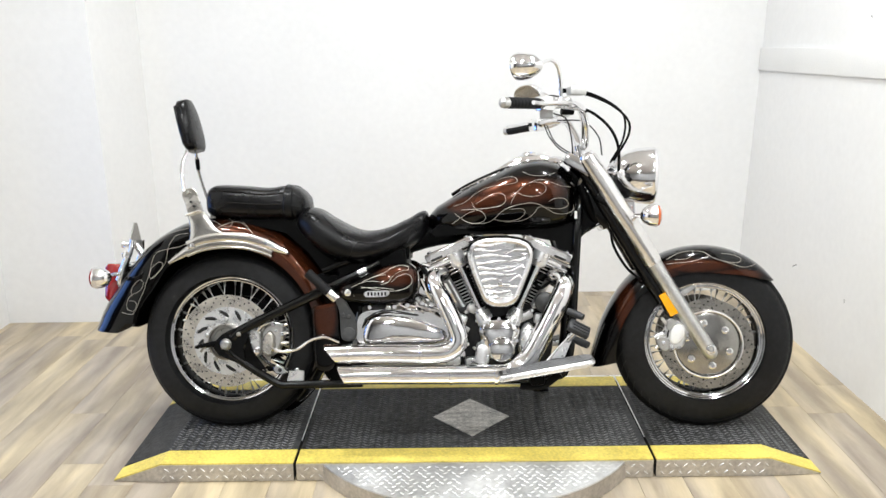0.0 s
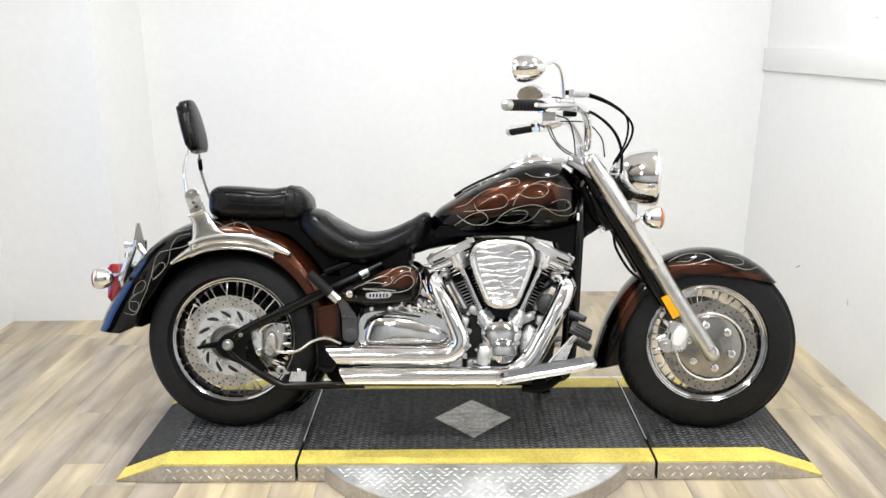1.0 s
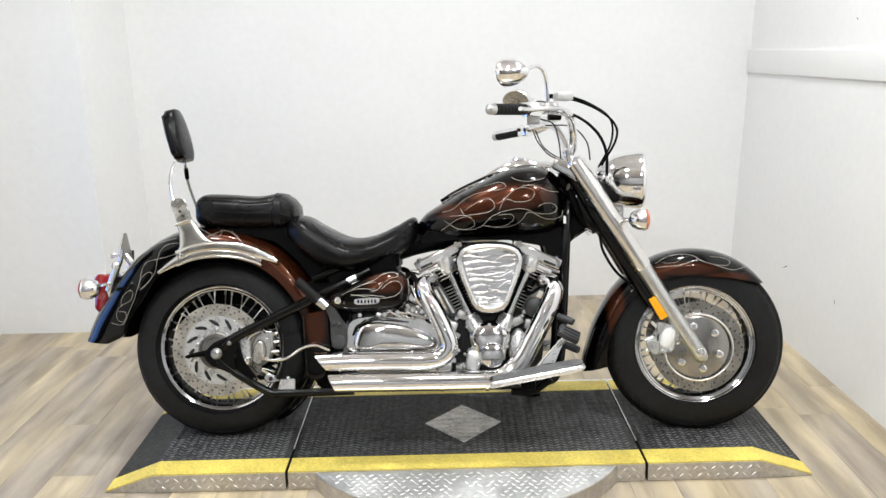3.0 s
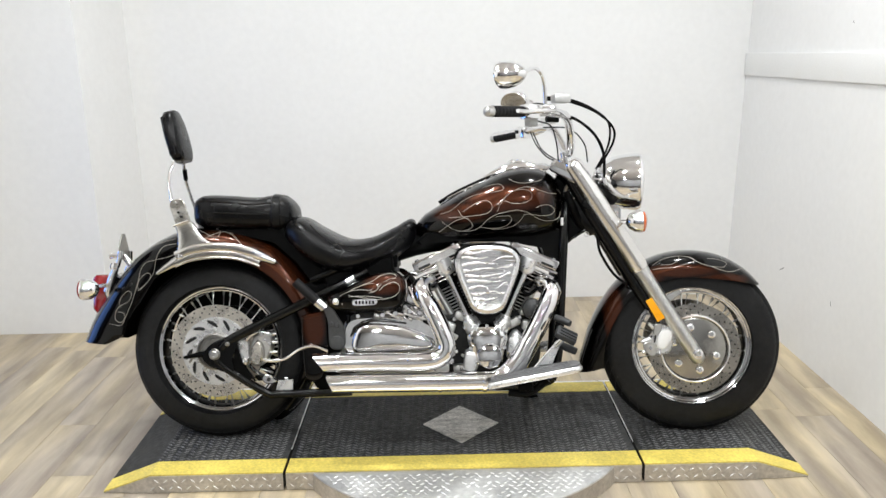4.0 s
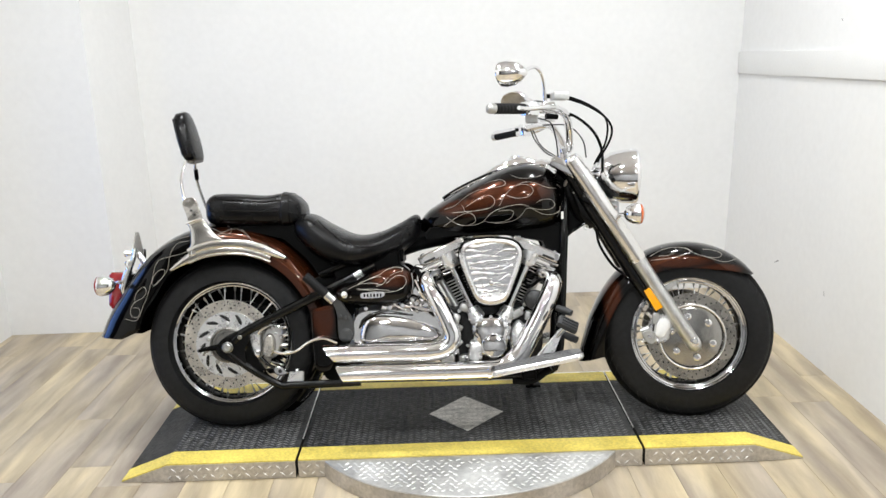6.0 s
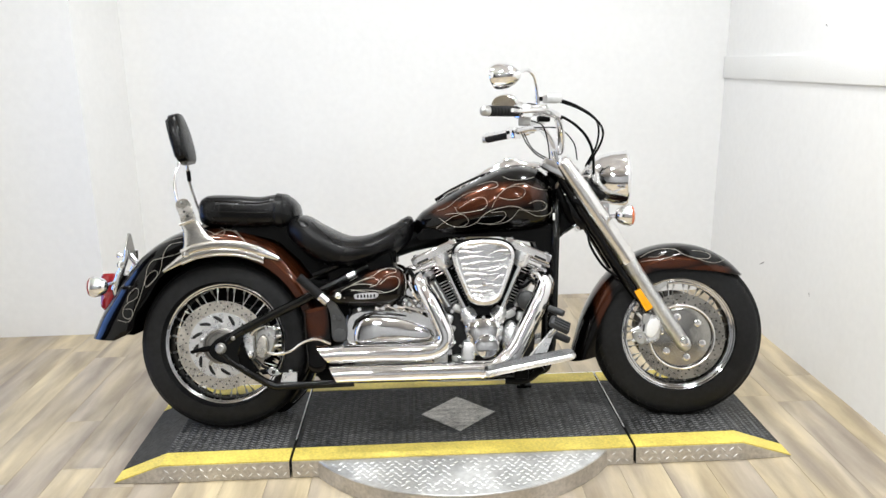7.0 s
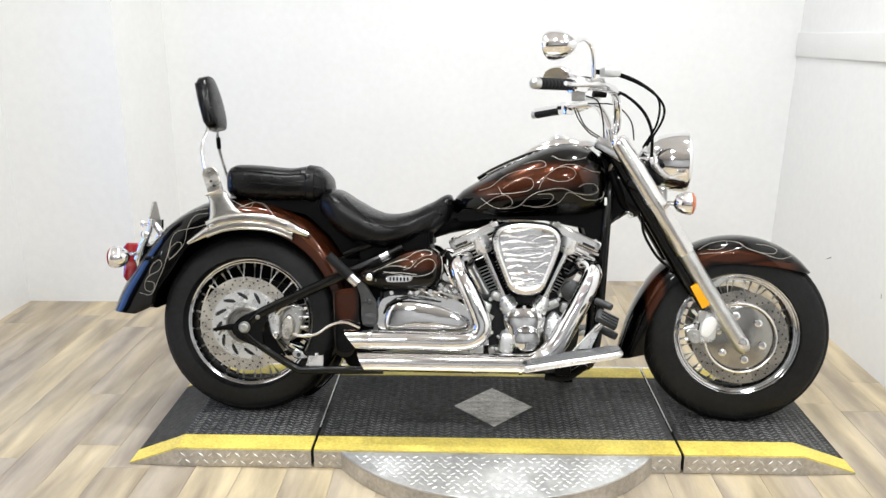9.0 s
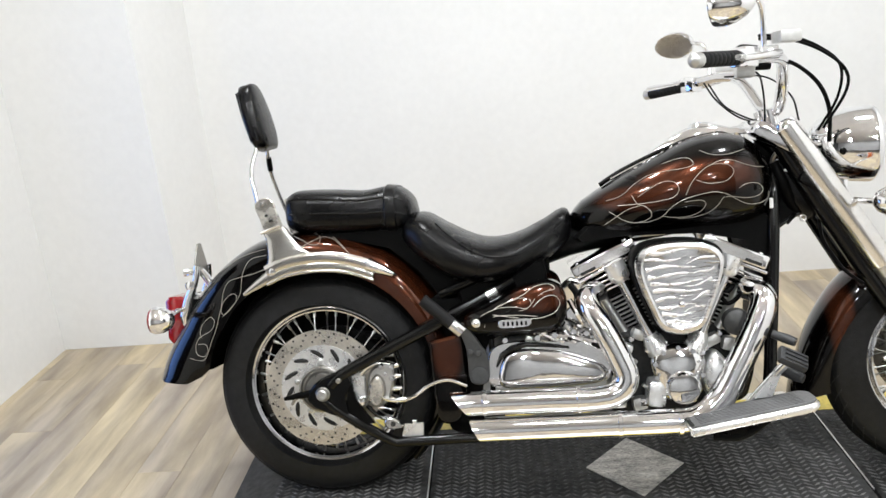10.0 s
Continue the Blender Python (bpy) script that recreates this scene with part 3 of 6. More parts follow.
inset = part("diamond_inset", dia, DIAMOND, mid, "worn silver diamond-shaped checker plate", smooth=False)
lugs = Geo()
for i in range(-14, 15):
    for j in range(-14, 15):
        x, y = DIA_X + i * 0.0125 + (j % 2) * 0.006, DIA_Y + j * 0.0125
        if abs(x - DIA_X) / 0.13 + abs(y - DIA_Y) / 0.142 < 0.95:
            lugs.join(lug_shape(0.0055, 0.0016, 0.0014).move(Matrix.Translation((x, y, H + 0.0025)) @ Matrix.Rotation(radians(40 if (i + j) % 2 else -40), 4, "Z")))
lugs.move(mid.matrix_world.inverted())
tagged(part("checker_pattern", lugs, DIAMOND, mid, smooth=False), kind="stuff")

for x in (SX0 - GAP * 0.4, SX1 + GAP * 0.4):
    js = part("joint_strip", tube([(x, PY0 + 0.16, H - 0.001), (x, PY1 - 0.005, H - 0.001)], 0.0024, 6).move(mid.matrix_world.inverted()), PLATE, mid, "worn bright joint edge")
# the turntable disc under the middle section, showing in front and behind
CX, CY, CR = 0.05, 2.648, 0.605
rnd = random.Random(3)
disc = thing("turntable", pose(CX, CY, 0), "round alloy diamond-plate turntable under the platform", "turntable")
for s in (-1, 1):
    yc = (PY0 - 0.006 - CY) if s < 0 else (PY1 + 0.165 - CY)
    a0 = math.asin(max(-1, min(1, yc / CR)))
    if s < 0:
        angs = [math.pi - a0 + (math.pi + 2 * a0) * k / 48 for k in range(49)]
    else:
        angs = [a0 + (math.pi - 2 * a0) * k / 48 for k in range(49)]
    outline = [(CR * math.cos(a), CR * math.sin(a)) for a in angs]
    hh = H - 0.003 if s < 0 else 0.012
    part("segment", slab(outline, 0.0, hh, "z", 0.002), PLATE, disc, "bright diamond-plate half disc", angle=30)
    if s < 0:
        rim = Geo()
        o2 = [(CR * 1.004 * math.cos(a), CR * 1.004 * math.sin(a)) for a in angs]
        n = len(o2)
        rim.add([(x, y, z) for z in (0.001, hh - 0.004) for x, y in o2], [(i, i + 1, n + i + 1, n + i) for i in range(n - 1)])
        part("rim_band", rim, PLATE_SIDE, disc, "rim of the disc, floor's tan reflection put into its colour")
    lug = Geo()
    for i in range(-24, 25):
        for j in range(-32, 33):
            x, y = i * 0.027 + (j % 2) * 0.0135, j * 0.0195
            if x * x + y * y > (CR - 0.018) ** 2 or (s < 0 and y > yc - 0.008) or (s > 0 and y < yc + 0.008):
                continue
            if rnd.random() < 0.35 * max(0.0, 1 - abs(x) / 0.25):
                continue
            m = Matrix.Translation((x, y, hh)) @ Matrix.Rotation(radians(28 if (i + j) % 2 else -38), 4, "Z")
            lug.join(lug_shape(0.0095, 0.0027, 0.0013 + 0.0008 * rnd.random()).move(m))
    tagged(part("checker_pattern", lug, PLATE, disc, smooth=False), kind="stuff")


# ---------------------------------------------------------------- the motorcycle
# its own axes: x forward, y to its left, z up from the tyres' contact line
BIKE = pose(0.034, 2.585, H, 0, 0, -1.7) @ pose(0, 0, 0, -13.3)
bike = thing("motorcycle", BIKE, "dark brown cruiser motorcycle with flame pinstripes on its side stand", "motorcycle")
FORK_DIR = Vector((0.53, 0, -0.848)).normalized()
HEADPT = Vector((0.405, 0, 0.93))
STEER = Matrix.Translation(HEADPT) @ Matrix.Rotation(radians(-4.8), 4, -FORK_DIR) @ Matrix.Translation(-HEADPT)
RW, FW = Vector((-0.848, 0, 0.313)), Vector((0.841, 0, 0.308))


def bpart(name, g, material, parent=bike, label="", steer=False, **k):
    if steer:
        g.move(STEER)
    return part(name, g, material, parent, label, **k)


def both(fn):
    """Both sides of the machine: -1 is its right side."""
    for s in (-1, 1):
        fn(s)


def wheel(name, c, R, half, rim_r, steer, spokes=40):
    hub = bpart(name, lathe([(-0.075, 0.02), (-0.07, 0.055), (-0.045, 0.06), (-0.03, 0.04), (0.03, 0.04), (0.045, 0.06), (0.07, 0.055), (0.075, 0.02)], c), POLISHED, bike, "spoked wheel with black tyre and chrome rim", steer)
    prof = []
    for k in range(25):
        a = math.pi * (k / 24)
        # tread crown to sidewall
        y = -half * math.cos(a) * (1.0 if 3 < k < 21 else 0.96)
        r = rim_r + 0.004 + (R - rim_r - 0.004) * math.sin(a) ** 0.62
        prof.append((y, r))
    prof += [(half * 0.62, rim_r - 0.006), (-half * 0.62, rim_r - 0.006)]
    bpart("tyre", lathe(prof, c, sides=96, close=True), TYRE, hub, "scuffed black road tyre", steer, angle=60)
    crown = [(y * 1.003, r + 0.0004) for y, r in prof[6:19]]
    crown += [(y * 0.95, r - 0.004) for y, r in reversed(prof[6:19])]
    bpart("tread", lathe(crown, c, sides=96, close=True), TREAD_RUBBER, hub, "black tyre tread", steer, angle=60)
    # grooves across the tread shoulder
    groove = Geo()
    n = 44
    for k in range(n):
        for s in (-1, 1):
            q = []
            for j in range(5):
                aa = 0.40 + 0.20 * j
                y = -half * math.cos(aa) * s * -1
                r = rim_r + 0.004 + (R - rim_r - 0.004) * math.sin(aa) ** 0.62 - 0.0014
                th = 2 * math.pi * (k + 0.5 * (s > 0)) / n + 0.05 * j
                q.append(c + Vector((r * math.cos(th), -y, r * math.sin(th))))
            groove.join(tube(q[1:], 0.0022, 5))
    tagged(bpart("groove_pattern", groove, DARK_GAP, hub, "", steer), kind="stuff")
    # rim: lips and well
    barrel = [(-0.040, rim_r - 0.014), (-0.018, rim_r - 0.020), (0.018, rim_r - 0.020), (0.040, rim_r - 0.014), (0.040, rim_r - 0.004), (-0.040, rim_r - 0.004)]
    bpart("rim_barrel", lathe(barrel, c, sides=96, close=True), BLACK_SATIN, hub, "dull rim well", steer, angle=50)
    for s in (-1, 1):
        lip = [(s * 0.037, rim_r - 0.021), (s * 0.046, rim_r - 0.019), (s * 0.047, rim_r - 0.015), (s * 0.041, rim_r - 0.011), (s * 0.043, rim_r - 0.006), (s * 0.052, rim_r - 0.003), (s * 0.054, rim_r + 0.002), (s * 0.051, rim_r + 0.006), (s * 0.046, rim_r + 0.006), (s * 0.036, rim_r - 0.008)]
        bpart("rim", lathe(lip, c, sides=96, close=True), RIM, hub, "chrome wheel rim lip", steer, angle=35)
    for k in range(spokes):
        s = -1 if k % 2 else 1
        a = 2 * math.pi * k / spokes
        lean = 0.34 * (1 if (k // 2) % 2 else -1)
        p0 = c + Vector((0.052 * math.cos(a + lean), s * 0.052, 0.052 * math.sin(a + lean)))
        p1 = c + Vector(((rim_r - 0.022) * math.cos(a), s * 0.012, (rim_r - 0.022) * math.sin(a)))
        g = tube([p0, p1], 0.0018, 6)
        g.join(tube([p1 + (p0 - p1) * 0.10, p1], 0.0042, 6))
        bpart("spoke", g, SATIN, hub, "", steer)
    return hub


rear = wheel("rear_wheel", RW, 0.320, 0.075, 0.229, False)
front = wheel("front_wheel", FW, 0.313, 0.066, 0.207, True)


def brake_disc(c, y, r0, r1, parent, steer, holes, slots, material=None):
    """A drilled steel disc: ring with dark drillings set in it."""
    d = bpart("brake_disc", ring(r0, r1, y - 0.0025, y + 0.0025, c), material or DISC_STEEL, parent, "drilled steel brake disc", steer)
    g = Geo()
    for k in range(holes):
        a = 2 * math.pi * k / holes
        rr = r1 - 0.009 - 0.011 * (k % 3)
        q = c + Vector((rr * math.cos(a), y - 0.0030, rr * math.sin(a)))
        g.join(lathe([(0, 0.0030), (0.0012, 0.0030)], q, sides=8))
    for k in range(slots):
        a = 2 * math.pi * k / slots
        rr = r0 + 0.034
        p = [c + Vector(((rr + 0.016 * math.sin(u)) * math.cos(a + 0.19 * u), y - 0.0016, (rr + 0.016 * math.sin(u)) * math.sin(a + 0.19 * u))) for u in (-0.9, -0.45, 0, 0.45, 0.9)]
        g.join(tube(p, 0.0052, 6, flat=1.0))
    tagged(bpart("drilling_pattern", g, DARK_GAP, parent, "", steer), kind="stuff")
    return d


brake_disc(RW, -0.088, 0.116, 0.164, rear, False, 72, 0)
rc = bpart("disc_carrier", ring(0.050, 0.121, -0.0935, -0.0900, RW), BRIGHT, rear, "bright alloy slotted disc carrier")
for k in range(12):
    a = 2 * math.pi * k / 12 + 0.1
    pts = [RW + Vector(((0.098 + 0.013 * u) * math.cos(a + 0.17 * u), -0.0935, (0.098 + 0.013 * u) * math.sin(a + 0.17 * u))) for u in (-1.0, -0.6, 0, 0.6, 1.0)]
    bpart("slot", tube(pts, (0.0025, 0.0055, 0.0062, 0.0055, 0.0025), 8, flat=1.0), DARK_GAP, rc)
for k in range(5):
    a = 2 * math.pi * k / 5 + 0.35
    bpart("bolt", lathe([(0, 0.008), (-0.006, 0.008), (-0.008, 0.005), (-0.008, 0.001)], RW + Vector((0.075 * math.cos(a), -0.0935, 0.075 * math.sin(a))), sides=12), CAST, rc)
bpart("belt_pulley", lathe([(0.075, 0.05), (0.078, 0.135), (0.082, 0.146), (0.104, 0.146), (0.106, 0.138), (0.100, 0.05)], RW), BLACK_SATIN, rear, "black toothed belt pulley")
bpart("drive_belt", tube([(-0.845, 0.092, 0.175), (-0.40, 0.092, 0.215), (-0.32, 0.092, 0.260), (-0.36, 0.092, 0.330), (-0.845, 0.092, 0.450)], 0.011, 8, 4), RUBBER, bike, "black drive belt")
guard = [(RW.x + r * math.cos(radians(a)), RW.z + r * math.sin(radians(a))) for r, aa in ((0.222, range(-28, 173, 8)), (0.140, range(172, -29, -8))) for a in aa]
bpart("belt_guard", loft([[Vector((x, y, z)) for x, z in guard] for y in (0.107, 0.113)]), BLACK_SATIN, bike, "black belt guard behind the rear wheel", smooth=False)
bpart("inner_fender", lathe([(0.096, 0.310), (0.100, 0.345), (0.104, 0.345), (0.100, 0.310)], RW, sides=48, close=True), BLACK_SATIN, bike, "black inner mudguard")
bpart("brake_disc", ring(0.118, 0.151, 0.0755, 0.0805, FW), FRONT_DISC, front, "drilled steel brake disc", True)
bpart("disc_carrier", lathe([(0.086, 0.015), (0.084, 0.100), (0.080, 0.118), (0.074, 0.118), (0.070, 0.05)], FW), DARK_ALLOY, front, "dark alloy disc carrier", True)
bpart("disc_carrier", lathe([(-0.116, 0.012), (-0.116, 0.044), (-0.106, 0.050), (-0.105, 0.057), (-0.114, 0.060), (-0.112, 0.065), (-0.085, 0.066), (-0.05, 0.05)], RW), DARK_ALLOY, rear, "dull dark hub carrier")
FD = FW + Vector((0.005, 0, -0.005))
brake_disc(FD, -0.078, 0.108, 0.158, front, True, 60, 0, FRONT_DISC)
bpart("disc_carrier", lathe([(-0.092, 0.015), (-0.091, 0.040), (-0.086, 0.070), (-0.085, 0.100), (-0.081, 0.114), (-0.074, 0.114), (-0.070, 0.05)], FD), CARRIER, front, "brushed alloy disc carrier", True)
bpart("carrier_ring", lathe([(-0.090 + 0.0045 * math.cos(a), 0.116 + 0.0045 * math.sin(a)) for a in [k * math.pi / 4 for k in range(8)]], FD, sides=64, close=True), POLISHED, front, "bright ring", True)
for k in range(6):
    a = radians(42 + 60 * k)
    q = FD + Vector((0.076 * math.cos(a), -0.085, 0.076 * math.sin(a)))
    bpart("bolt", lathe([(0, 0.013), (-0.007, 0.013), (-0.009, 0.010), (-0.009, 0.006), (-0.004, 0.0055), (-0.004, 0.001)], q, sides=16), CHROME, front, "", True)


# fenders: arcs about the wheel with a rounded section
def flank(k):
    """Half width of the section, as a share, at the share k of its fall."""
    return (1 - (1 - k) ** 2.2) ** 0.5


def fall(a, ro, re):
    """How far the crown rounds down to the flank; the tail is the roundest."""
    return min(0.06 + 0.065 * max(0.0, min(1.0, (a - 128) / 36)) * (ro > 0.43), 0.9 * (ro - re))


def fender(name, c, rows, label, steer, step=4):
    """rows: angle, outer radius, edge radius, half width."""
    a0, a1 = rows[0][0], rows[-1][0]
    n = int(abs(a1 - a0) / step)
    rings = []
    for k in range(n + 1):
        a = a0 + (a1 - a0) * k / n
        ro, re, w = table(rows, a)
        d = fall(a, ro, re)
        half = [(w * flank(k), ro - d * k) for k in (0, 0.025, 0.08, 0.16, 0.27, 0.40, 0.56, 0.76, 1.0)] + [(w * 0.995, re)]
        outer = [(-y, r) for y, r in reversed(half[1:])] + half
        inner = [(y * 0.965, r - 0.004) for y, r in reversed(outer)]
        inner[0] = (outer[-1][0] * 0.965, outer[-1][1])
        inner[-1] = (outer[0][0] * 0.965, outer[0][1])
        t = radians(a)
        rings.append([c + Vector((r * math.cos(t), y, r * math.sin(t))) for y, r in outer + inner])
    return bpart(name, loft(rings), PAINT, bike, label, steer, angle=50)


def fender_point(c, rows, a, r, side=-1, lift=0.0012):
    """A point on the fender's flank or crown at this angle and radius."""
    ro, re, w = table(rows, a)
    y = w * flank(max(0.0, min(1.0, (ro - r) / fall(a, ro, re))))
    t = radians(a)
    return c + Vector(((r + lift) * math.cos(t), side * (y + lift), (r + lift) * math.sin(t)))


RF = [(-42, 0.340, 0.322, 0.078), (-22, 0.352, 0.320, 0.090), (-5, 0.372, 0.322, 0.105), (15, 0.392, 0.326, 0.118), (38, 0.408, 0.330, 0.122), (60, 0.426, 0.333, 0.122), (85, 0.440, 0.334, 0.122),
      (110, 0.452, 0.333, 0.122), (135, 0.452, 0.331, 0.120), (155, 0.462, 0.330, 0.116), (170, 0.490, 0.332, 0.108), (176, 0.503, 0.395, 0.098)]
FF = [(43, 0.322, 0.314, 0.050), (49, 0.327, 0.292, 0.078), (58, 0.331, 0.272, 0.088), (72, 0.334, 0.252, 0.092), (90, 0.337, 0.244, 0.093), (115, 0.340, 0.256, 0.093), (140, 0.344, 0.274, 0.093),
      (160, 0.352, 0.286, 0.092), (180, 0.376, 0.304, 0.086), (194, 0.412, 0.316, 0.080)]
rf = fender("rear_fender", RW, RF, "dark brown painted rear fender with silver pinstripe flames", False)
ff = fender("front_fender", FW, FF, "dark brown painted front fender with silver pinstripe flames", True)


def stripe_on(fn, pts, parent, steer=False, r=0.0008):
    for s in (-1, 1):
        g = tube([fn(p, s) for p in smooth_path([(a, b, 0) for a, b in pts], 8)], r, 5, caps=True)
        bpart("pinstripe", g, STRIPE, parent, "", steer)


def rear_fn(p, s):
    return fender_point(RW, RF, p.x, p.y, s)


def front_fn(p, s):
    return fender_point(FW, FF, p.x, p.y, s)


# flame licks on the rear fender: angle and radius about the wheel
stripe_on(rear_fn, [(124.7, 0.433), (119.5, 0.432), (114.1, 0.426), (108, 0.419)], rf)
stripe_on(rear_fn, [(99.3, 0.440), (95.6, 0.441), (90.7, 0.436), (87, 0.423), (87, 0.405), (90, 0.404), (93.1, 0.416), (97, 0.431)], rf)
stripe_on(rear_fn, [(93.6, 0.399), (89.1, 0.414), (85.8, 0.423), (82, 0.419), (78, 0.404), (74.2, 0.389)], rf)
stripe_on(rear_fn, [(87.1, 0.431), (82.9, 0.425), (79, 0.411), (75.1, 0.392)], rf)
stripe_on(rear_fn, [(110.9, 0.368), (115.9, 0.371), (121.8, 0.383), (126.7, 0.394), (130.9, 0.386), (135, 0.369), (138.9, 0.356), (147, 0.340), (154, 0.337), (160.9, 0.338), (164, 0.350), (164.4, 0.386)], rf)
stripe_on(rear_fn, [(108.3, 0.402), (113.9, 0.410), (117.3, 0.402), (121, 0.383), (126.4, 0.349), (133, 0.338), (138.8, 0.340), (138.9, 0.353), (135, 0.365), (130.2, 0.365), (128.3, 0.354), (130.5, 0.341), (135, 0.339), (140.3, 0.342)], rf)
stripe_on(rear_fn, [(154, 0.367), (152, 0.377), (148, 0.380), (143.8, 0.370), (144.6, 0.354), (149, 0.351), (154, 0.372), (158, 0.377), (161.6, 0.367), (161.9, 0.347), (159, 0.339), (156.1, 0.349), (157.2, 0.371)], rf)
# and on the front one
stripe_on(front_fn, [(115.6, 0.319), (107.5, 0.324), (98.5, 0.322), (91.4, 0.313), (86.7, 0.297), (78.5, 0.289), (70.4, 0.297), (68.5, 0.313), (73.6, 0.317), (81.1, 0.313)], ff, True)
stripe_on(front_fn, [(116.5, 0.306), (105.5, 0.291), (97.2, 0.291), (89.5, 0.302), (92.5, 0.317)], ff, True)
stripe_on(front_fn, [(98.5, 0.321), (99.3, 0.309), (104.3, 0.301), (110.7, 0.309)], ff, True)
stripe_on(front_fn, [(78.5, 0.289), (71.5, 0.286), (64.5, 0.292), (58.1, 0.320)], ff, True)

# fuel tank
TANK = [(-0.140, 0.722, 0.020, 0.020), (-0.110, 0.737, 0.046, 0.070), (-0.060, 0.747, 0.068, 0.104), (0.010, 0.766, 0.091, 0.135), (0.090, 0.788, 0.110, 0.158), (0.180, 0.811, 0.127, 0.172),
        (0.260, 0.818, 0.133, 0.172), (0.320, 0.815, 0.126, 0.160), (0.355, 0.808, 0.112, 0.138), (0.380, 0.800, 0.085, 0.105), (0.394, 0.797, 0.050, 0.060), (0.398, 0.797, 0.015, 0.020)]
TP = 2.25


def tank_y(x, z, s, lift=0.0012):
    zc, h, w = table(TANK, x)
    d = min(0.995, abs(z - zc) / h)
    return Vector((x, s * (w * (1 - d ** TP) ** (1 / TP) + lift), z))


rings = []
for k in range(45):
    x = -0.140 + 0.538 * math.sin(math.pi / 2 * k / 44)
    zc, h, w = table(TANK, x)
    r = []
    for j in range(40):
        a = 2 * math.pi * j / 40
        ca, sa = math.cos(a), math.sin(a)
        r.append(Vector((x, w * math.copysign(abs(ca) ** (2 / TP), ca), zc + h * math.copysign(abs(sa) ** (2 / TP), sa))))
    rings.append(r)
tank = bpart("fuel_tank", loft(rings), PAINT, bike, "glossy dark brown fuel tank with silver flame pinstripes", angle=70)


def tank_fn(p, s):
    return tank_y(p.x, p.y, s)


# flame licks on the tank: along it and up
stripe_on(tank_fn, [(-0.043, 0.785), (-0.006, 0.796), (0.031, 0.825), (0.068, 0.845), (0.109, 0.853), (0.149, 0.857), (0.174, 0.864), (0.173, 0.877), (0.158, 0.884), (0.131, 0.881), (0.104, 0.872)], tank)
stripe_on(tank_fn, [(0.197, 0.900), (0.222, 0.888), (0.252, 0.885), (0.283, 0.889), (0.308, 0.896)], tank)
stripe_on(tank_fn, [(0.153, 0.789), (0.162, 0.809), (0.178, 0.832), (0.206, 0.856), (0.237, 0.863), (0.263, 0.857), (0.273, 0.841), (0.262, 0.824), (0.242, 0.816), (0.209, 0.815), (0.179, 0.825)], tank)
stripe_on(tank_fn, [(0.213, 0.859), (0.240, 0.870), (0.271, 0.870), (0.300, 0.859), (0.328, 0.850), (0.358, 0.848)], tank)
stripe_on(tank_fn, [(-0.015, 0.771), (0.014, 0.772), (0.056, 0.774), (0.093, 0.778), (0.122, 0.785), (0.136, 0.802), (0.130, 0.820), (0.112, 0.827), (0.088, 0.822), (0.061, 0.807), (0.036, 0.791)], tank)
stripe_on(tank_fn, [(0.021, 0.796), (0.032, 0.775), (0.052, 0.765), (0.066, 0.752), (0.066, 0.737), (0.049, 0.727), (0.022, 0.724), (-0.007, 0.735), (-0.037, 0.757)], tank)
stripe_on(tank_fn, [(-0.049, 0.722), (-0.019, 0.742), (0.010, 0.760), (0.041, 0.768), (0.055, 0.765)], tank)
stripe_on(tank_fn, [(0.026, 0.724), (0.062, 0.724), (0.094, 0.736), (0.118, 0.760), (0.147, 0.777), (0.185, 0.787), (0.223, 0.792), (0.256, 0.784), (0.281, 0.769), (0.310, 0.756), (0.345, 0.756), (0.370, 0.768), (0.373, 0.785)], tank)
stripe_on(tank_fn, [(0.094, 0.738), (0.122, 0.732), (0.158, 0.732), (0.187, 0.742), (0.202, 0.760), (0.194, 0.772), (0.173, 0.773), (0.149, 0.771)], tank)
stripe_on(tank_fn, [(0.134, 0.728), (0.176, 0.730), (0.211, 0.740), (0.233, 0.758), (0.246, 0.776), (0.269, 0.777), (0.306, 0.772), (0.338, 0.776), (0.351, 0.791), (0.336, 0.807), (0.306, 0.808), (0.284, 0.798)], tank)
# console strip and cap along the top
strip = []
for k in range(15):
    x = 0.090 + 0.245 * k / 14
    zc, h, w = table(TANK, x)
    ww = 0.012 + 0.034 * min(1, k / 7)
    rise = 0.006 + 0.018 * math.sin(math.pi * min(1.0, (k + 1) / 16))
    sec = [(math.cos(math.pi * j / 8), math.sin(math.pi * j / 8) ** 0.6) for j in range(9)]
    strip.append([Vector((x, -ww * c, zc + h * (1 - abs(ww * c / w) ** TP) ** (1 / TP) + 0.001 + rise * q)) for c, q in sec] + [Vector((x, 0, zc + h - 0.02))])
bpart("console", loft(strip), CHROME, tank, "chrome tank console", angle=60)
bpart("filler_cap", lathe([(0, 0.036), (0.008, 0.038), (0.016, 0.034), (0.02, 0.024), (0.022, 0.004)], (0.235, 0, 0.958), (0.05, 0, 1)), CHROME, tank, "chrome filler cap")
bpart("instrument_dome", lathe([(0, 0.05), (0.012, 0.052), (0.022, 0.044), (0.028, 0.03), (0.03, 0.004)], (0.305, 0, 0.930), (-0.25, 0, 1)), CHROME, tank, "chrome speedometer housing")
bpart("trim_strip", tube([(-0.050, -0.020, 0.828), (0.0, -0.030, 0.858), (0.06, -0.042, 0.886), (0.13, -0.052, 0.914), (0.19, -0.056, 0.930)], 0.0065, 8, 4), BLACK_GLOSS, tank, "black trim strip")
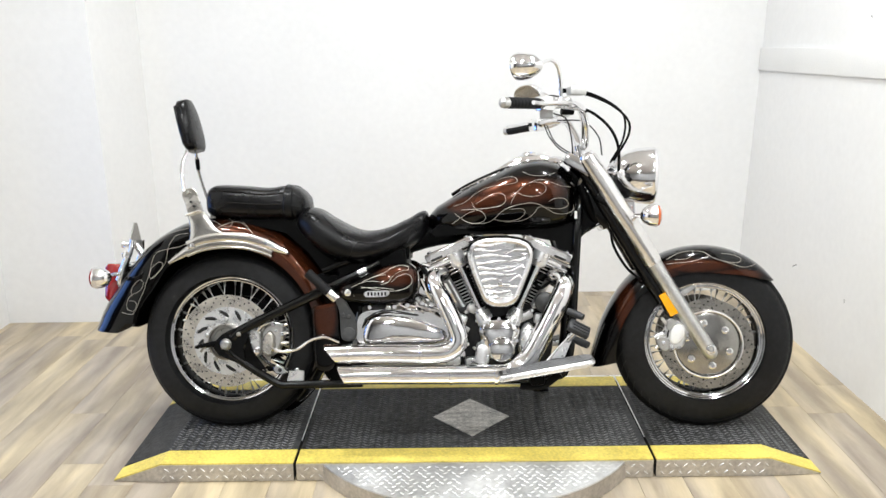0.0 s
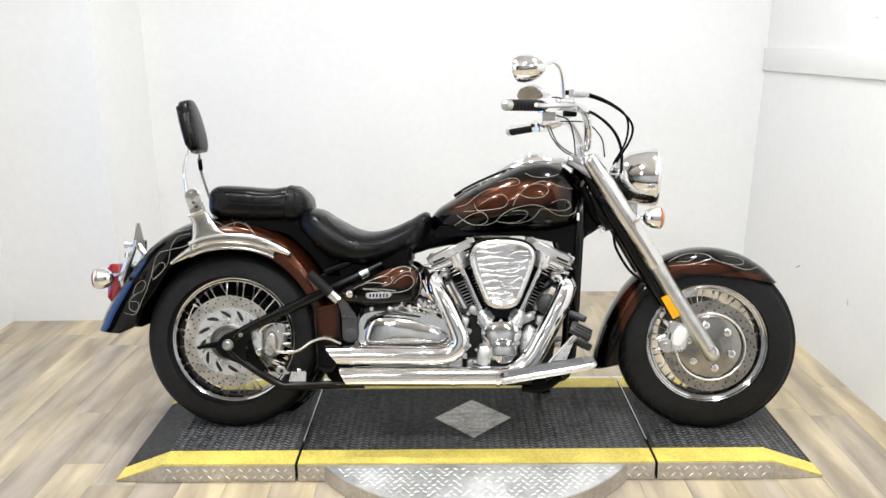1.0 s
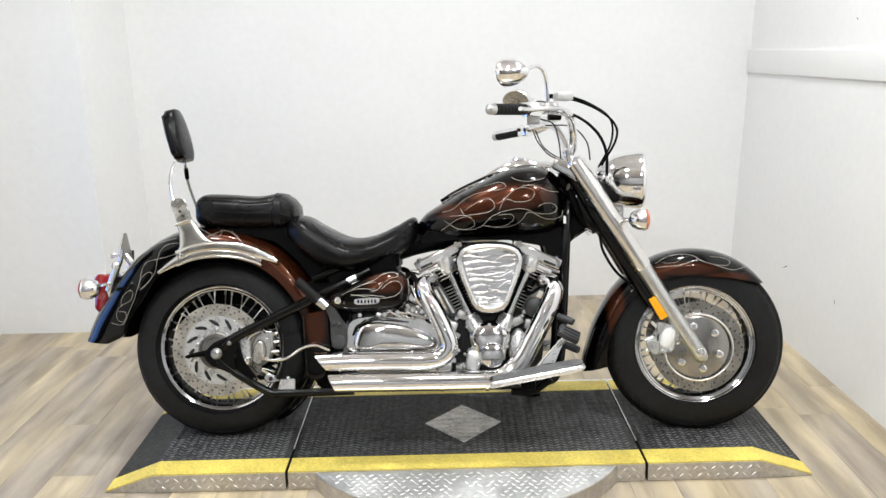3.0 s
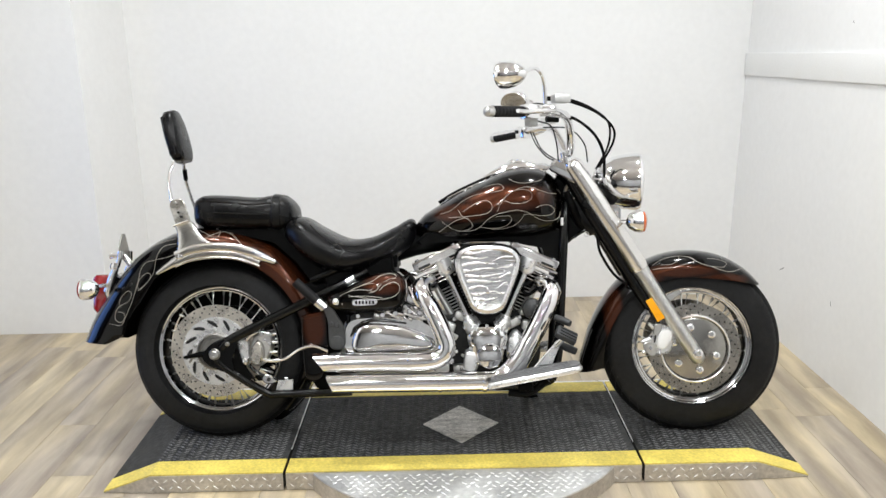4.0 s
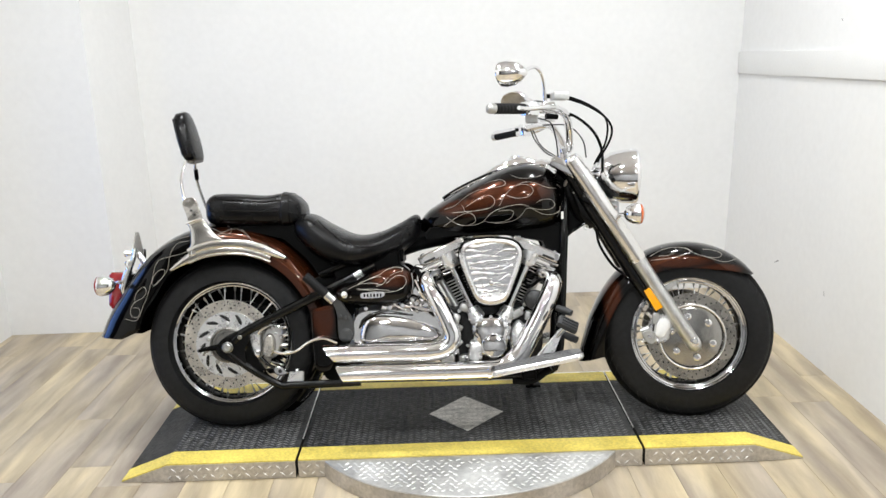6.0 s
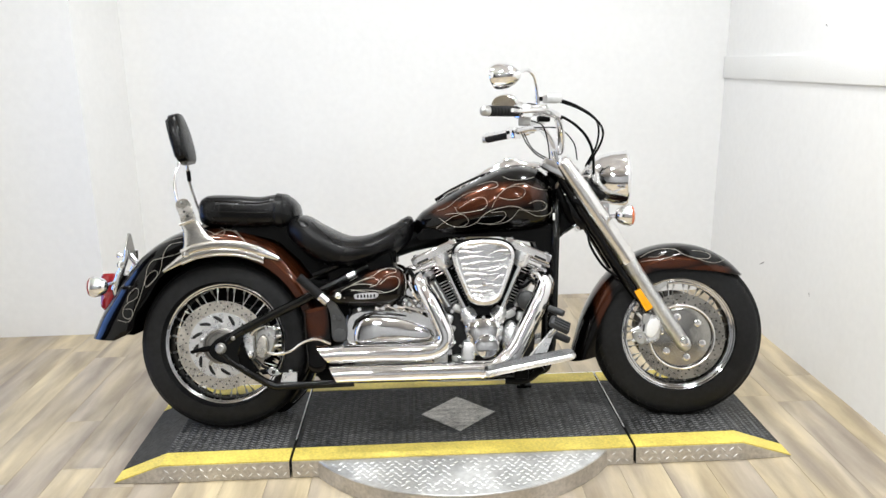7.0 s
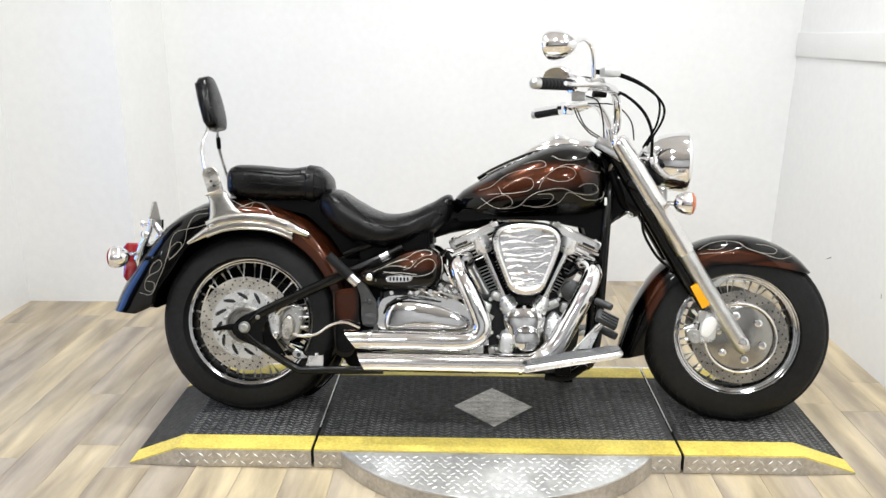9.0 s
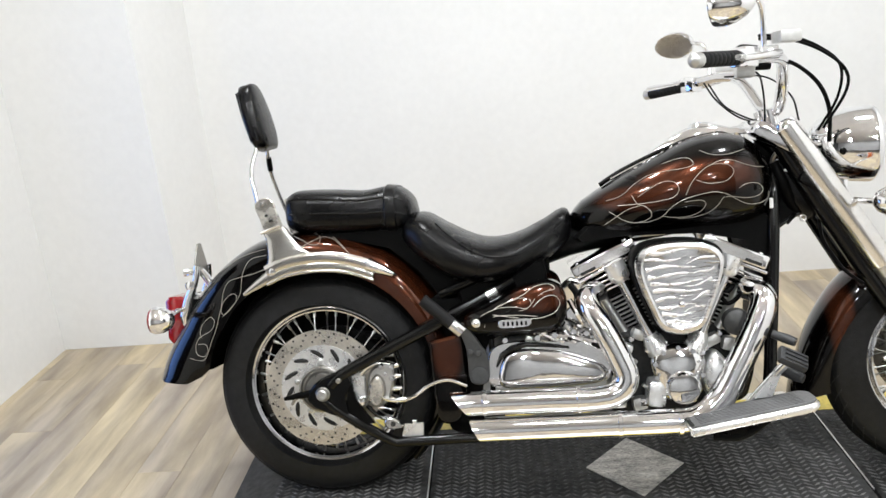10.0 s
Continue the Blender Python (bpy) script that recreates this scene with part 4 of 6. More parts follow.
bpart("trim_bead", tube([(-0.020, -0.036, 0.842), (0.030, -0.046, 0.866), (0.080, -0.056, 0.888), (0.140, -0.064, 0.908), (0.190, -0.068, 0.920)], 0.0036, 8, 4), CHROME, tank, "chrome bead beside the trim")
for k in range(6):
    x = 0.045 + 0.024 * k
    bpart("stud", lathe([(-0.004, 0.006), (0.002, 0.006), (0.005, 0.003), (0.006, 0.001)], (x, -0.060, table(TANK, x)[0] + table(TANK, x)[1] - 0.009), (0, -0.5, 1), 10), CHROME, tank)


# seats
def seat_loft(name, rows, label, flat_top=2.6):
    """rows: x, top, bottom, half width."""
    rings = []
    x0, x1 = rows[0][0], rows[-1][0]
    for k in range(37):
        u = 0.5 - 0.5 * math.cos(math.pi * k / 36)
        x = x0 + (x1 - x0) * u
        zt, zb, w = table(rows, x)
        zc, h = (zt + zb) / 2, (zt - zb) / 2
        r = []
        for j in range(32):
            a = 2 * math.pi * j / 32
            ca, sa = math.cos(a), math.sin(a)
            r.append(Vector((x, w * math.copysign(abs(ca) ** (2 / flat_top), ca), zc + h * math.copysign(abs(sa) ** (2 / flat_top), sa))))
        rings.append(r)
    return bpart(name, loft(rings), LEATHER, bike, label, angle=75)


SEAT = [(-0.602, 0.745, 0.712, 0.070), (-0.585, 0.774, 0.690, 0.118), (-0.540, 0.786, 0.640, 0.155), (-0.480, 0.752, 0.600, 0.178), (-0.400, 0.712, 0.578, 0.188), (-0.340, 0.702, 0.578, 0.180),
        (-0.270, 0.716, 0.598, 0.152), (-0.200, 0.748, 0.634, 0.112), (-0.155, 0.772, 0.668, 0.085), (-0.138, 0.766, 0.690, 0.060), (-0.132, 0.745, 0.715, 0.030)]
PILLION = [(-0.925, 0.822, 0.775, 0.050), (-0.918, 0.854, 0.760, 0.092), (-0.890, 0.868, 0.748, 0.112), (-0.800, 0.866, 0.742, 0.122), (-0.700, 0.858, 0.738, 0.125), (-0.630, 0.866, 0.738, 0.122), (-0.595, 0.856, 0.738, 0.112), (-0.570, 0.830, 0.742, 0.085), (-0.560, 0.802, 0.752, 0.040)]
seat = seat_loft("rider_seat", SEAT, "black leather solo saddle with stitched seam")
pillion = seat_loft("pillion_seat", PILLION, "black leather pillion pad with strap", 3.2)


def seam(rows, fracs, x0, x1, parent, r=0.0022, power=2.6):
    """A stitched line along both flanks; fracs: its height at even steps, as a share of the half height."""
    steps = [(k, f) for k, f in enumerate(fracs)]
    for s in (-1, 1):
        pts = []
        for k in range(17):
            x = x0 + (x1 - x0) * k / 16
            zt, zb, w = table(rows, x)
            zc, h = (zt + zb) / 2, (zt - zb) / 2
            d = table(steps, k / 16 * (len(fracs) - 1))[0]
            pts.append((x, s * (w * (1 - abs(d) ** power) ** (1 / power) + 0.001), zc + h * d))
        bpart("piping", tube(pts, r, 6), LEATHER, parent)


seam(SEAT, (0.85, 0.60, 0.36, 0.20, 0.05, 0.35), -0.500, -0.165, seat, 0.0026)
seam(PILLION, (0.60, 0.55, 0.50), -0.905, -0.585, pillion, 0.0026, 3.2)
seam(PILLION, (-0.10, -0.05, -0.15), -0.905, -0.580, pillion, 0.0026, 3.2)
st = []
for dx in (-0.016, -0.012, 0.012, 0.016):
    zt, zb, w = table(PILLION, -0.622 + dx)
    zc, h = (zt + zb) / 2, (zt - zb) / 2
    gr = 0.004 if abs(dx) < 0.014 else 0.0005
    st.append([Vector((-0.622 + dx, (w + gr) * math.copysign(abs(math.cos(a)) ** (2 / 3.2), math.cos(a)), zc + (h + gr) * math.copysign(abs(math.sin(a)) ** (2 / 3.2), math.sin(a)))) for a in [2 * math.pi * j / 32 for j in range(32)]])
bpart("strap", loft(st, False), LEATHER, pillion, "leather strap round the pad")

bpart("seat_pan", slab([(-0.88, 0.742), (-0.56, 0.752), (-0.50, 0.640), (-0.28, 0.640), (-0.20, 0.660), (-0.20, 0.60), (-0.50, 0.545), (-0.56, 0.62), (-0.64, 0.695), (-0.76, 0.725), (-0.88, 0.728)], -0.085, 0.085, edge=0.006), BLACK_SATIN, bike, "black seat base")
# backrest
pad = []
for k in range(17):
    u = k / 16
    sc = min(1.0, math.sin(math.pi * (0.03 + 0.94 * u)) ** 0.20)
    c = Vector((-0.983 - 0.042 * u, 0, 0.996 + 0.176 * u))
    pad.append([c + Vector((0.027 * sc ** 0.6 * math.copysign(abs(math.cos(a)) ** 0.5, math.cos(a)), (0.092 - 0.020 * u) * sc * math.copysign(abs(math.sin(a)) ** 0.7, math.sin(a)), 0.008 * math.cos(a))) for a in [2 * math.pi * j / 24 for j in range(24)]])
backrest = bpart("backrest", loft(pad), LEATHER, bike, "black leather passenger backrest pad", angle=70)
bpart("piping", tube([(-0.980 - 0.002, -0.05, 1.012), (-0.982, -0.066, 1.04), (-0.995, -0.068, 1.11), (-1.003, -0.055, 1.15), (-1.005, 0, 1.163), (-1.003, 0.055, 1.15), (-0.995, 0.068, 1.11), (-0.982, 0.066, 1.04)], 0.003, 6, 5), LEATHER, backrest)
both(lambda s: bpart("sissy_bar", tube([(-0.996, s * 0.045, 1.03), (-1.001, s * 0.055, 0.985), (-1.006, s * 0.088, 0.935), (-0.994, s * 0.110, 0.87), (-0.972, s * 0.128, 0.79)], 0.0058, 10, 6), RIM, bike, "chrome backrest upright"))
bpart("sleeve", tube([(-1.002, 0.064, 0.972), (-1.006, 0.088, 0.936)], 0.0082, 10), BLACK_SATIN, backrest, "black sleeve")
for dx, dy in ((0.024, -0.052), (0.006, -0.079), (-0.011, -0.076)):
    bpart("piping", tube([(-0.986 - 0.042 * u + dx * 1.03, dy * (1.06 - 0.22 * u), 0.996 + 0.176 * u) for u in (0.10, 0.3, 0.5, 0.7, 0.88)], 0.0034, 8, 4), LEATHER, backrest)
bpart("back_plate", tube([(-1.009, -0.050, 1.012), (-1.027, -0.052, 1.080), (-1.043, -0.046, 1.150)], 0.006, 8, 4, flat=1.6), RIM, backrest, "metal back plate of the pad")
bpart("backrest_mount", rbox((0.02, 0.09, 0.03), pose(-0.990, 0, 1.012), 0.004), BLACK_GLOSS, backrest)


def bracket(s):
    y = s * 0.132
    b = bpart("side_bracket", dome(rounded([(-0.972, 0.766), (-0.920, 0.774), (-0.893, 0.742), (-0.872, 0.714), (-0.845, 0.690), (-0.900, 0.664), (-0.974, 0.640), (-0.966, 0.690), (-0.967, 0.735)], 5), y - s * 0.010, y - s * 0.002, 0.004), RAIL, bike, "polished chrome backrest bracket", angle=60)
    tab = bpart("bracket_tab", slab(rounded([(-0.991, 0.829), (-0.982, 0.847), (-0.956, 0.853), (-0.940, 0.842), (-0.930, 0.812), (-0.919, 0.772), (-0.945, 0.760), (-0.967, 0.757), (-0.979, 0.794)], 4), y + s * 0.002, y - s * 0.006, edge=0.002), TAB, b, "worn grey mounting tab")
    bpart("tab_ridge", tube([(-0.978, y + s * 0.003, 0.758), (-0.950, y + s * 0.005, 0.768), (-0.924, y + s * 0.003, 0.776)], 0.0042, 8, 4), CHROME, b)
    # rail: a broad rounded band with a lower lip, pointed at its tail
    for up, rr, fl, out in ((0.010, 0.0155, 0.42, 0.004), (-0.014, 0.0125, 0.40, 0.003), (-0.027, 0.0050, 1.0, 0.004)):
        pts = [(-0.972, 0.643), (-0.920, 0.663), (-0.845, 0.673), (-0.770, 0.669), (-0.705, 0.652), (-0.676, 0.640)]
        bpart("fender_rail", tube([(x, y + s * out, z + up) for x, z in pts], rr, 12, 5, flat=fl), RAIL, b, "chrome fender rail")
    bpart("rail_tail", tube([(-0.962, y + s * 0.002, 0.640), (-1.000, y + s * 0.002, 0.618), (-1.042, y, 0.592)], (0.0165, 0.0125, 0.005), 12, flat=0.35), RAIL, b)
    bpart("rail_end", tube([(-0.690, y + s * 0.004, 0.656), (-0.664, y + s * 0.004, 0.645), (-0.622, y, 0.626)], (0.019, 0.0155, 0.0075), 14), CHROME, b)
    bpart("rail_tip", tube([(-0.624, y, 0.627), (-0.612, y, 0.622)], (0.0055, 0.003), 10), BLACK_GLOSS, b)
    for x, z, r in ((-0.968, 0.838, 0.006), (-0.958, 0.805, 0.004), (-0.948, 0.790, 0.004), (-0.690, 0.660, 0.008), (-0.955, 0.652, 0.011)):
        bpart("bolt", lathe([(0, r), (s * 0.006, r), (s * 0.009, r * 0.6), (s * 0.009, 0.001)], (x, y + s * 0.003, z), sides=14), CHROME if r > 0.005 else DARK_GAP, b)


both(bracket)

# tail: lamp, plate holder, signals
tail = bpart("tail_light", slab(rounded([(-0.048, 0.470), (-0.048, 0.566), (-0.030, 0.578), (0.030, 0.578), (0.048, 0.566), (0.048, 0.470), (0.030, 0.458), (-0.030, 0.458)], 4), -1.236, -1.196, "x", 0.006), BLACK_GLOSS, bike, "tall red tail light in a black and chrome housing")
bpart("lens", slab(rounded([(-0.046, 0.462), (-0.046, 0.574), (-0.030, 0.586), (0.030, 0.586), (0.046, 0.574), (0.046, 0.462), (0.030, 0.450), (-0.030, 0.450)], 4), -1.312, -1.244, "x", 0.016), RED, tail, "tall red lens")
bpart("lens_trim", slab(rounded([(-0.052, 0.458), (-0.052, 0.576), (-0.034, 0.590), (0.034, 0.590), (0.052, 0.576), (0.052, 0.458), (0.034, 0.446), (-0.034, 0.446)], 4), -1.246, -1.228, "x", 0.004), CHROME, tail, "chrome lens trim")
bpart("lamp_bracket", rbox((0.070, 0.07, 0.10), pose(-1.225, 0, 0.510, 0, 28), 0.012), BLACK_GLOSS, tail)
both(lambda s: bpart("lamp_stay", tube([(-1.218, s * 0.055, 0.612), (-1.232, s * 0.060, 0.575), (-1.246, s * 0.062, 0.530), (-1.244, s * 0.058, 0.505)], (0.011, 0.014, 0.015, 0.010), 12), CHROME, tail, "chrome lamp stay"))
bpart("stay_joint", lathe([(-0.012, 0.010), (-0.010, 0.014), (0.010, 0.014), (0.012, 0.010)], (-1.222, -0.055, 0.618), sides=16), CHROME, tail)
plate = bpart("licence_plate_holder", slab([(-0.055, 0.640), (0.055, 0.640), (0.050, 0.668), (0.012, 0.735), (-0.012, 0.735), (-0.050, 0.668)], -1.214, -1.210, "x", 0.001), DARK_ALLOY, bike, "bare metal licence plate holder")
both(lambda s: bpart("holder_arm", tube([(-1.205, s * 0.045, 0.672), (-1.208, s * 0.050, 0.640), (-1.215, s * 0.052, 0.615)], 0.009, 10, 4), CHROME, plate, "chrome arm"))
bpart("holder_stem", tube([(-1.20, 0, 0.56), (-1.185, 0, 0.61), (-1.212, 0, 0.655)], 0.012, 10, 5), CHROME, plate)
both(lambda s: bpart("bolt", lathe([(0, 0.009), (-0.020, 0.009), (-0.024, 0.012), (-0.03, 0.012), (-0.03, 0.002)], (-1.212, s * 0.044, 0.656), (1, 0, 0), 12), CHROME, plate))
bpart("rear_signal_bar", tube([(-1.235, -0.20, 0.548), (-1.258, -0.10, 0.552), (-1.262, 0, 0.553), (-1.258, 0.10, 0.552), (-1.235, 0.20, 0.548)], 0.010, 10, 5), CHROME, bike, "chrome signal crossbar")


def signal(s, c, facing, lens_material, label, steer):
    b = bpart("turn_signal", lathe([(-0.040, 0.002), (-0.039, 0.010), (-0.030, 0.024), (-0.012, 0.034), (0.008, 0.037), (0.014, 0.036)], c, (facing, 0, 0), 24), CHROME, bike, label, steer)
    bpart("lens", lathe([(0.014, 0.035), (0.020, 0.033), (0.026, 0.023), (0.028, 0.002)], c, (facing, 0, 0), 24), lens_material, b, "coloured lens", steer)
    return b


both(lambda s: signal(s, Vector((-1.246, s * 0.225, 0.546)), -1, RED, "chrome bullet turn signal with red lens", False))
both(lambda s: signal(s, Vector((0.630, -0.255, 0.757)) if s < 0 else Vector((0.600, 0.205, 0.756)), 1, ORANGE, "chrome bullet turn signal with orange lens", True))
both(lambda s: bpart("signal_stem", tube([(0.636 if s < 0 else 0.595, s * 0.20, 0.748), (0.605, s * 0.15, 0.752), (0.585, s * 0.10, 0.752)], 0.008, 10, 4), CHROME, bike, "chrome signal stem", True))

# front end
FT, FM = Vector((0.425, 0, 0.955)), Vector((0.655, 0, 0.587))


def fork(s):
    o = Vector((0, s * 0.118, 0))
    d = (FM - FT).normalized()
    leg = bpart("fork_leg", lathe([(0, 0.030), (0.004, 0.0335), ((FM - FT).length - 0.01, 0.0335), ((FM - FT).length, 0.031)], FT + o, d, 28), FORK_CHROME, bike, "thick chrome fork leg", True)
    bpart("lower_slider", lathe([(0, 0.0285), (0.02, 0.0275), (0.28, 0.0265), (0.358, 0.0265), (0.376, 0.022), (0.385, 0.012), (0.387, 0.002)], FM + o, d, 28), SATIN, leg, "satin alloy fork slider", True)
    bpart("cap", lathe([(-0.014, 0.010), (-0.012, 0.026), (-0.002, 0.031), (0.002, 0.031)], FT + o, d, 24), CHROME, leg, "chrome cap", True)
    q = FM + o + d * 0.348
    bpart("axle_bolt", lathe([(0, 0.017), (s * 0.006, 0.017), (s * 0.008, 0.013), (s * 0.008, 0.007), (-s * 0.002, 0.007), (-s * 0.002, 0.001)], q + Vector((0.006, s * 0.020, 0.004)), sides=18), CHROME, leg, "", True)
    # dark tube that shows behind the chrome cover
    bpart("inner_tube", tube([FT + o * 0.82 + Vector((-0.008, 0, -0.05)), FM + o * 0.82 + Vector((-0.036, 0, -0.02)), FM + o * 0.82 + d * 0.13 + Vector((-0.034, 0, -0.02))], (0.020, 0.024, 0.022), 16), BLACK_GLOSS, leg, "black stanchion", True)


both(fork)
for z, w in ((0.925, 0.05), (0.800, 0.045)):
    q = FT + (FM - FT) * ((0.955 - z) / (0.955 - 0.587))
    bpart("triple_clamp", rbox((0.13 if z > 0.9 else 0.10, 0.27, 0.042 if z > 0.9 else 0.035), Matrix.Translation(q + Vector((-0.036 if z > 0.9 else -0.02, 0, 0))) @ Matrix.Rotation(radians(32), 4, "Y"), 0.012), CHROME if z > 0.9 else BLACK_GLOSS, bike, "fork clamp", True)
bpart("steering_head", tube([(0.395, 0, 0.95), (0.470, 0, 0.80)], 0.035, 20), BLACK_GLOSS, bike, "black steering head")
bpart("fork_shroud", rbox((0.09, 0.15, 0.19), Matrix.Translation((0.475, 0, 0.80)) @ Matrix.Rotation(radians(-32), 4, "Y"), 0.02), BLACK_GLOSS, bike, "black cover between fork legs", True)
bpart("hose_bundle", tube([(0.41, -0.06, 0.86), (0.43, -0.07, 0.80), (0.46, -0.05, 0.74), (0.50, -0.03, 0.72)], 0.016, 10, 5), BLACK_SATIN, bike, "", True)

hl_axis = Vector((1, 0, -0.02)).normalized()
hl = bpart("headlight", lathe([(-0.106, 0.004), (-0.103, 0.024), (-0.092, 0.048), (-0.070, 0.070), (-0.036, 0.088), (0.004, 0.098), (0.046, 0.102)], (0.606, 0, 0.893), hl_axis, 48), CHROME, bike, "chrome bullet headlight", True, angle=60)
bpart("bezel", lathe([(0.046, 0.102), (0.054, 0.1025), (0.062, 0.100), (0.067, 0.093), (0.062, 0.089)], (0.606, 0, 0.893), hl_axis, 48), CHROME, hl, "chrome trim ring", True)
bpart("lens", lathe([(0.062, 0.091), (0.069, 0.076), (0.074, 0.050), (0.076, 0.020), (0.0765, 0.002)], (0.606, 0, 0.893), hl_axis, 48), GLASS, hl, "clear glass lens", True)
bpart("mount", rbox((0.05, 0.05, 0.06), pose(0.580, 0, 0.785), 0.008), CHROME, hl, "", True)
bpart("side_bolt", lathe([(0, 0.012), (-0.012, 0.012), (-0.016, 0.006), (-0.016, 0.001)], (0.577, -0.074, 0.880), sides=16), BLACK_GLOSS, hl, "", True)

# handlebar
BAR = [(0.412, 0.0, 0.990), (0.416, 0.055, 0.992), (0.420, 0.095, 1.012), (0.416, 0.150, 1.072), (0.398, 0.205, 1.114), (0.354, 0.265, 1.124), (0.300, 0.325, 1.116), (0.160, 0.460, 1.108)]
WIDER = [(0.0, 0.0)] * 4 + [(0.015, -0.003), (0.030, -0.007), (0.048, -0.004), (0.065, -0.006)]    # the right half reaches further out
PULL = [0.0, 0.0, -0.010, -0.024, -0.028, -0.026, -0.020, -0.020]      # and the left half is pulled back
full = [(x, -y - w, z + d) for (x, y, z), (w, d) in reversed(list(zip(BAR, WIDER)))] + [(x + d, y, z + 0.6 * min(0.0, d + 0.010)) for (x, y, z), d in zip(BAR, PULL)][1:]
bars = bpart("handlebar", tube(full, 0.0150, 14, 6), CHROME, bike, "wide chrome cruiser handlebar", True)
both(lambda s: bpart("riser", tube([(0.415, s * 0.05, 0.945), (0.402, s * 0.05, 1.000)], 0.020, 14), CHROME, bars, "chrome riser", True))


def bar_at(u, s):
    """A place along the grip: 0 inside, 1 at the tip."""
    a, b = Vector((0.300, s * 0.325, 1.116)), Vector((0.160, s * 0.460, 1.108))
    if s > 0:
        a, b = a + Vector((-0.018, 0, -0.010)), b + Vector((-0.020, 0, -0.016))
    else:
        a, b = a + Vector((0, -0.048, -0.004)), b + Vector((0, -0.065, -0.006))
    return a.lerp(b, u)


def grips(s):
    a, b = bar_at(0.30, s), bar_at(0.97, s)
    ln = (b - a).length
    prof = [(0, 0.0145)]
    for k in range(9):
        prof += [(ln * (k + 0.06) / 9, 0.0166), (ln * (k + 0.12) / 9, 0.0171), (ln * (k + 0.88) / 9, 0.0171), (ln * (k + 0.95) / 9, 0.0166)]
    gr = lathe(prof + [(ln, 0.0145)], a, b - a, 18)
    bpart("grip", gr, RUBBER, bars, "black ribbed rubber grip", True)
    bpart("bar_end", tube([b, b.lerp(bar_at(1.09, s), 0.5), b.lerp(bar_at(1.09, s), 0.85), bar_at(1.09, s), bar_at(1.11, s)], (0.0165, 0.0172, 0.0155, 0.010, 0.003), 16), SATIN, bars, "chrome bar end", True)
    bpart("switch_housing", rbox((0.050, 0.048, 0.046), Matrix.Translation(bar_at(0.16, s)) @ Matrix.Rotation(radians(s * -46), 4, "Z"), 0.009), CHROME, bars, "chrome switch housing", True)
    bpart("switch", rbox((0.016, 0.014, 0.014), Matrix.Translation(bar_at(0.20, s) + Vector((-0.022, -0.012, 0.004))), 0.003), BLACK_GLOSS, bars, "", True)
    c = bar_at(-0.06, s) + Vector((0.030, 0, 0.006))
    bpart("reservoir", rbox((0.054, 0.040, 0.026), Matrix.Translation(c + Vector((0.038, 0, 0.033))) @ Matrix.Rotation(radians(s * -20), 4, "Z"), 0.005), SATIN, bars, "chrome fluid reservoir", True)
    bpart("lever_perch", rbox((0.045, 0.035, 0.030), Matrix.Translation(c), 0.007), POLISHED, bars, "", True)
    l0, l1 = c + Vector((0.018, s * 0.02, -0.004)), bar_at(0.55, s) + Vector((0.045, s * 0.02, -0.004))
    bpart("lever", tube([l0, l0.lerp(l1, 0.5) + Vector((0.012, s * 0.012, 0)), l1, bar_at(0.84, s) + Vector((0.060, s * 0.02, -0.002))], (0.009, 0.0065), 10, 5, flat=1.0), POLISHED, bars, "polished alloy lever", True)


both(grips)
bpart("throttle_box", rbox((0.042, 0.034, 0.030), Matrix.Translation(bar_at(0.05, -1) + Vector((-0.010, 0.01, -0.030))), 0.006), SATIN, bars, "", True)


def mirror(s):
    c = Vector((0.196, -0.545, 1.204)) if s < 0 else Vector((0.219, 0.432, 1.237))
    yaw, hw, hh, depth = (24, 0.050, 0.041, 0.080) if s < 0 else (46, 0.074, 0.043, 0.050)
    n = Vector((-math.cos(radians(yaw)), -s * math.sin(radians(yaw)), 0.0 if s < 0 else -0.50)).normalized()
    u = Vector((0, 0, 1)).cross(n).normalized()
    w = n.cross(u)
    shell = []
    for d, k in ((0.004, 0.96), (0.0, 1.0), (-0.20, 0.985), (-0.45, 0.88), (-0.68, 0.68), (-0.86, 0.42), (-0.96, 0.20), (-1.0, 0.03)):
        shell.append([c + n * (d * depth if d < 0 else d) + u * (hw * k * math.cos(a)) + w * (hh * k * math.sin(a) * (1 + 0.12 * math.cos(a) * s)) for a in [2 * math.pi * j / 28 for j in range(28)]])
    m = bpart("mirror", loft(shell), CHROME, bike, "oval chrome handlebar mirror", True, angle=60)
    face = [[c + n * 0.0045 + u * ((hw - 0.005) * k * math.cos(a)) + w * ((hh - 0.005) * k * math.sin(a) * (1 + 0.12 * math.cos(a) * s)) for a in [2 * math.pi * j / 28 for j in range(28)]] for k in (1.0, 0.5, 0.02)]
    bpart("glass", loft(face), MIRROR, m, "mirror glass", True, smooth=False)
    root = bar_at(-0.10, s)
    bpart("stem", tube([root + Vector((0.015, 0, 0.02)), root + Vector((0.012, s * 0.012, 0.070)), root + Vector((0.004, s * 0.030, 0.112)), root + Vector((-0.020, s * 0.060, 0.128)), c - n * depth * 0.8], 0.0064, 10, 5), CHROME, m, "chrome mirror stem", True)


both(mirror)
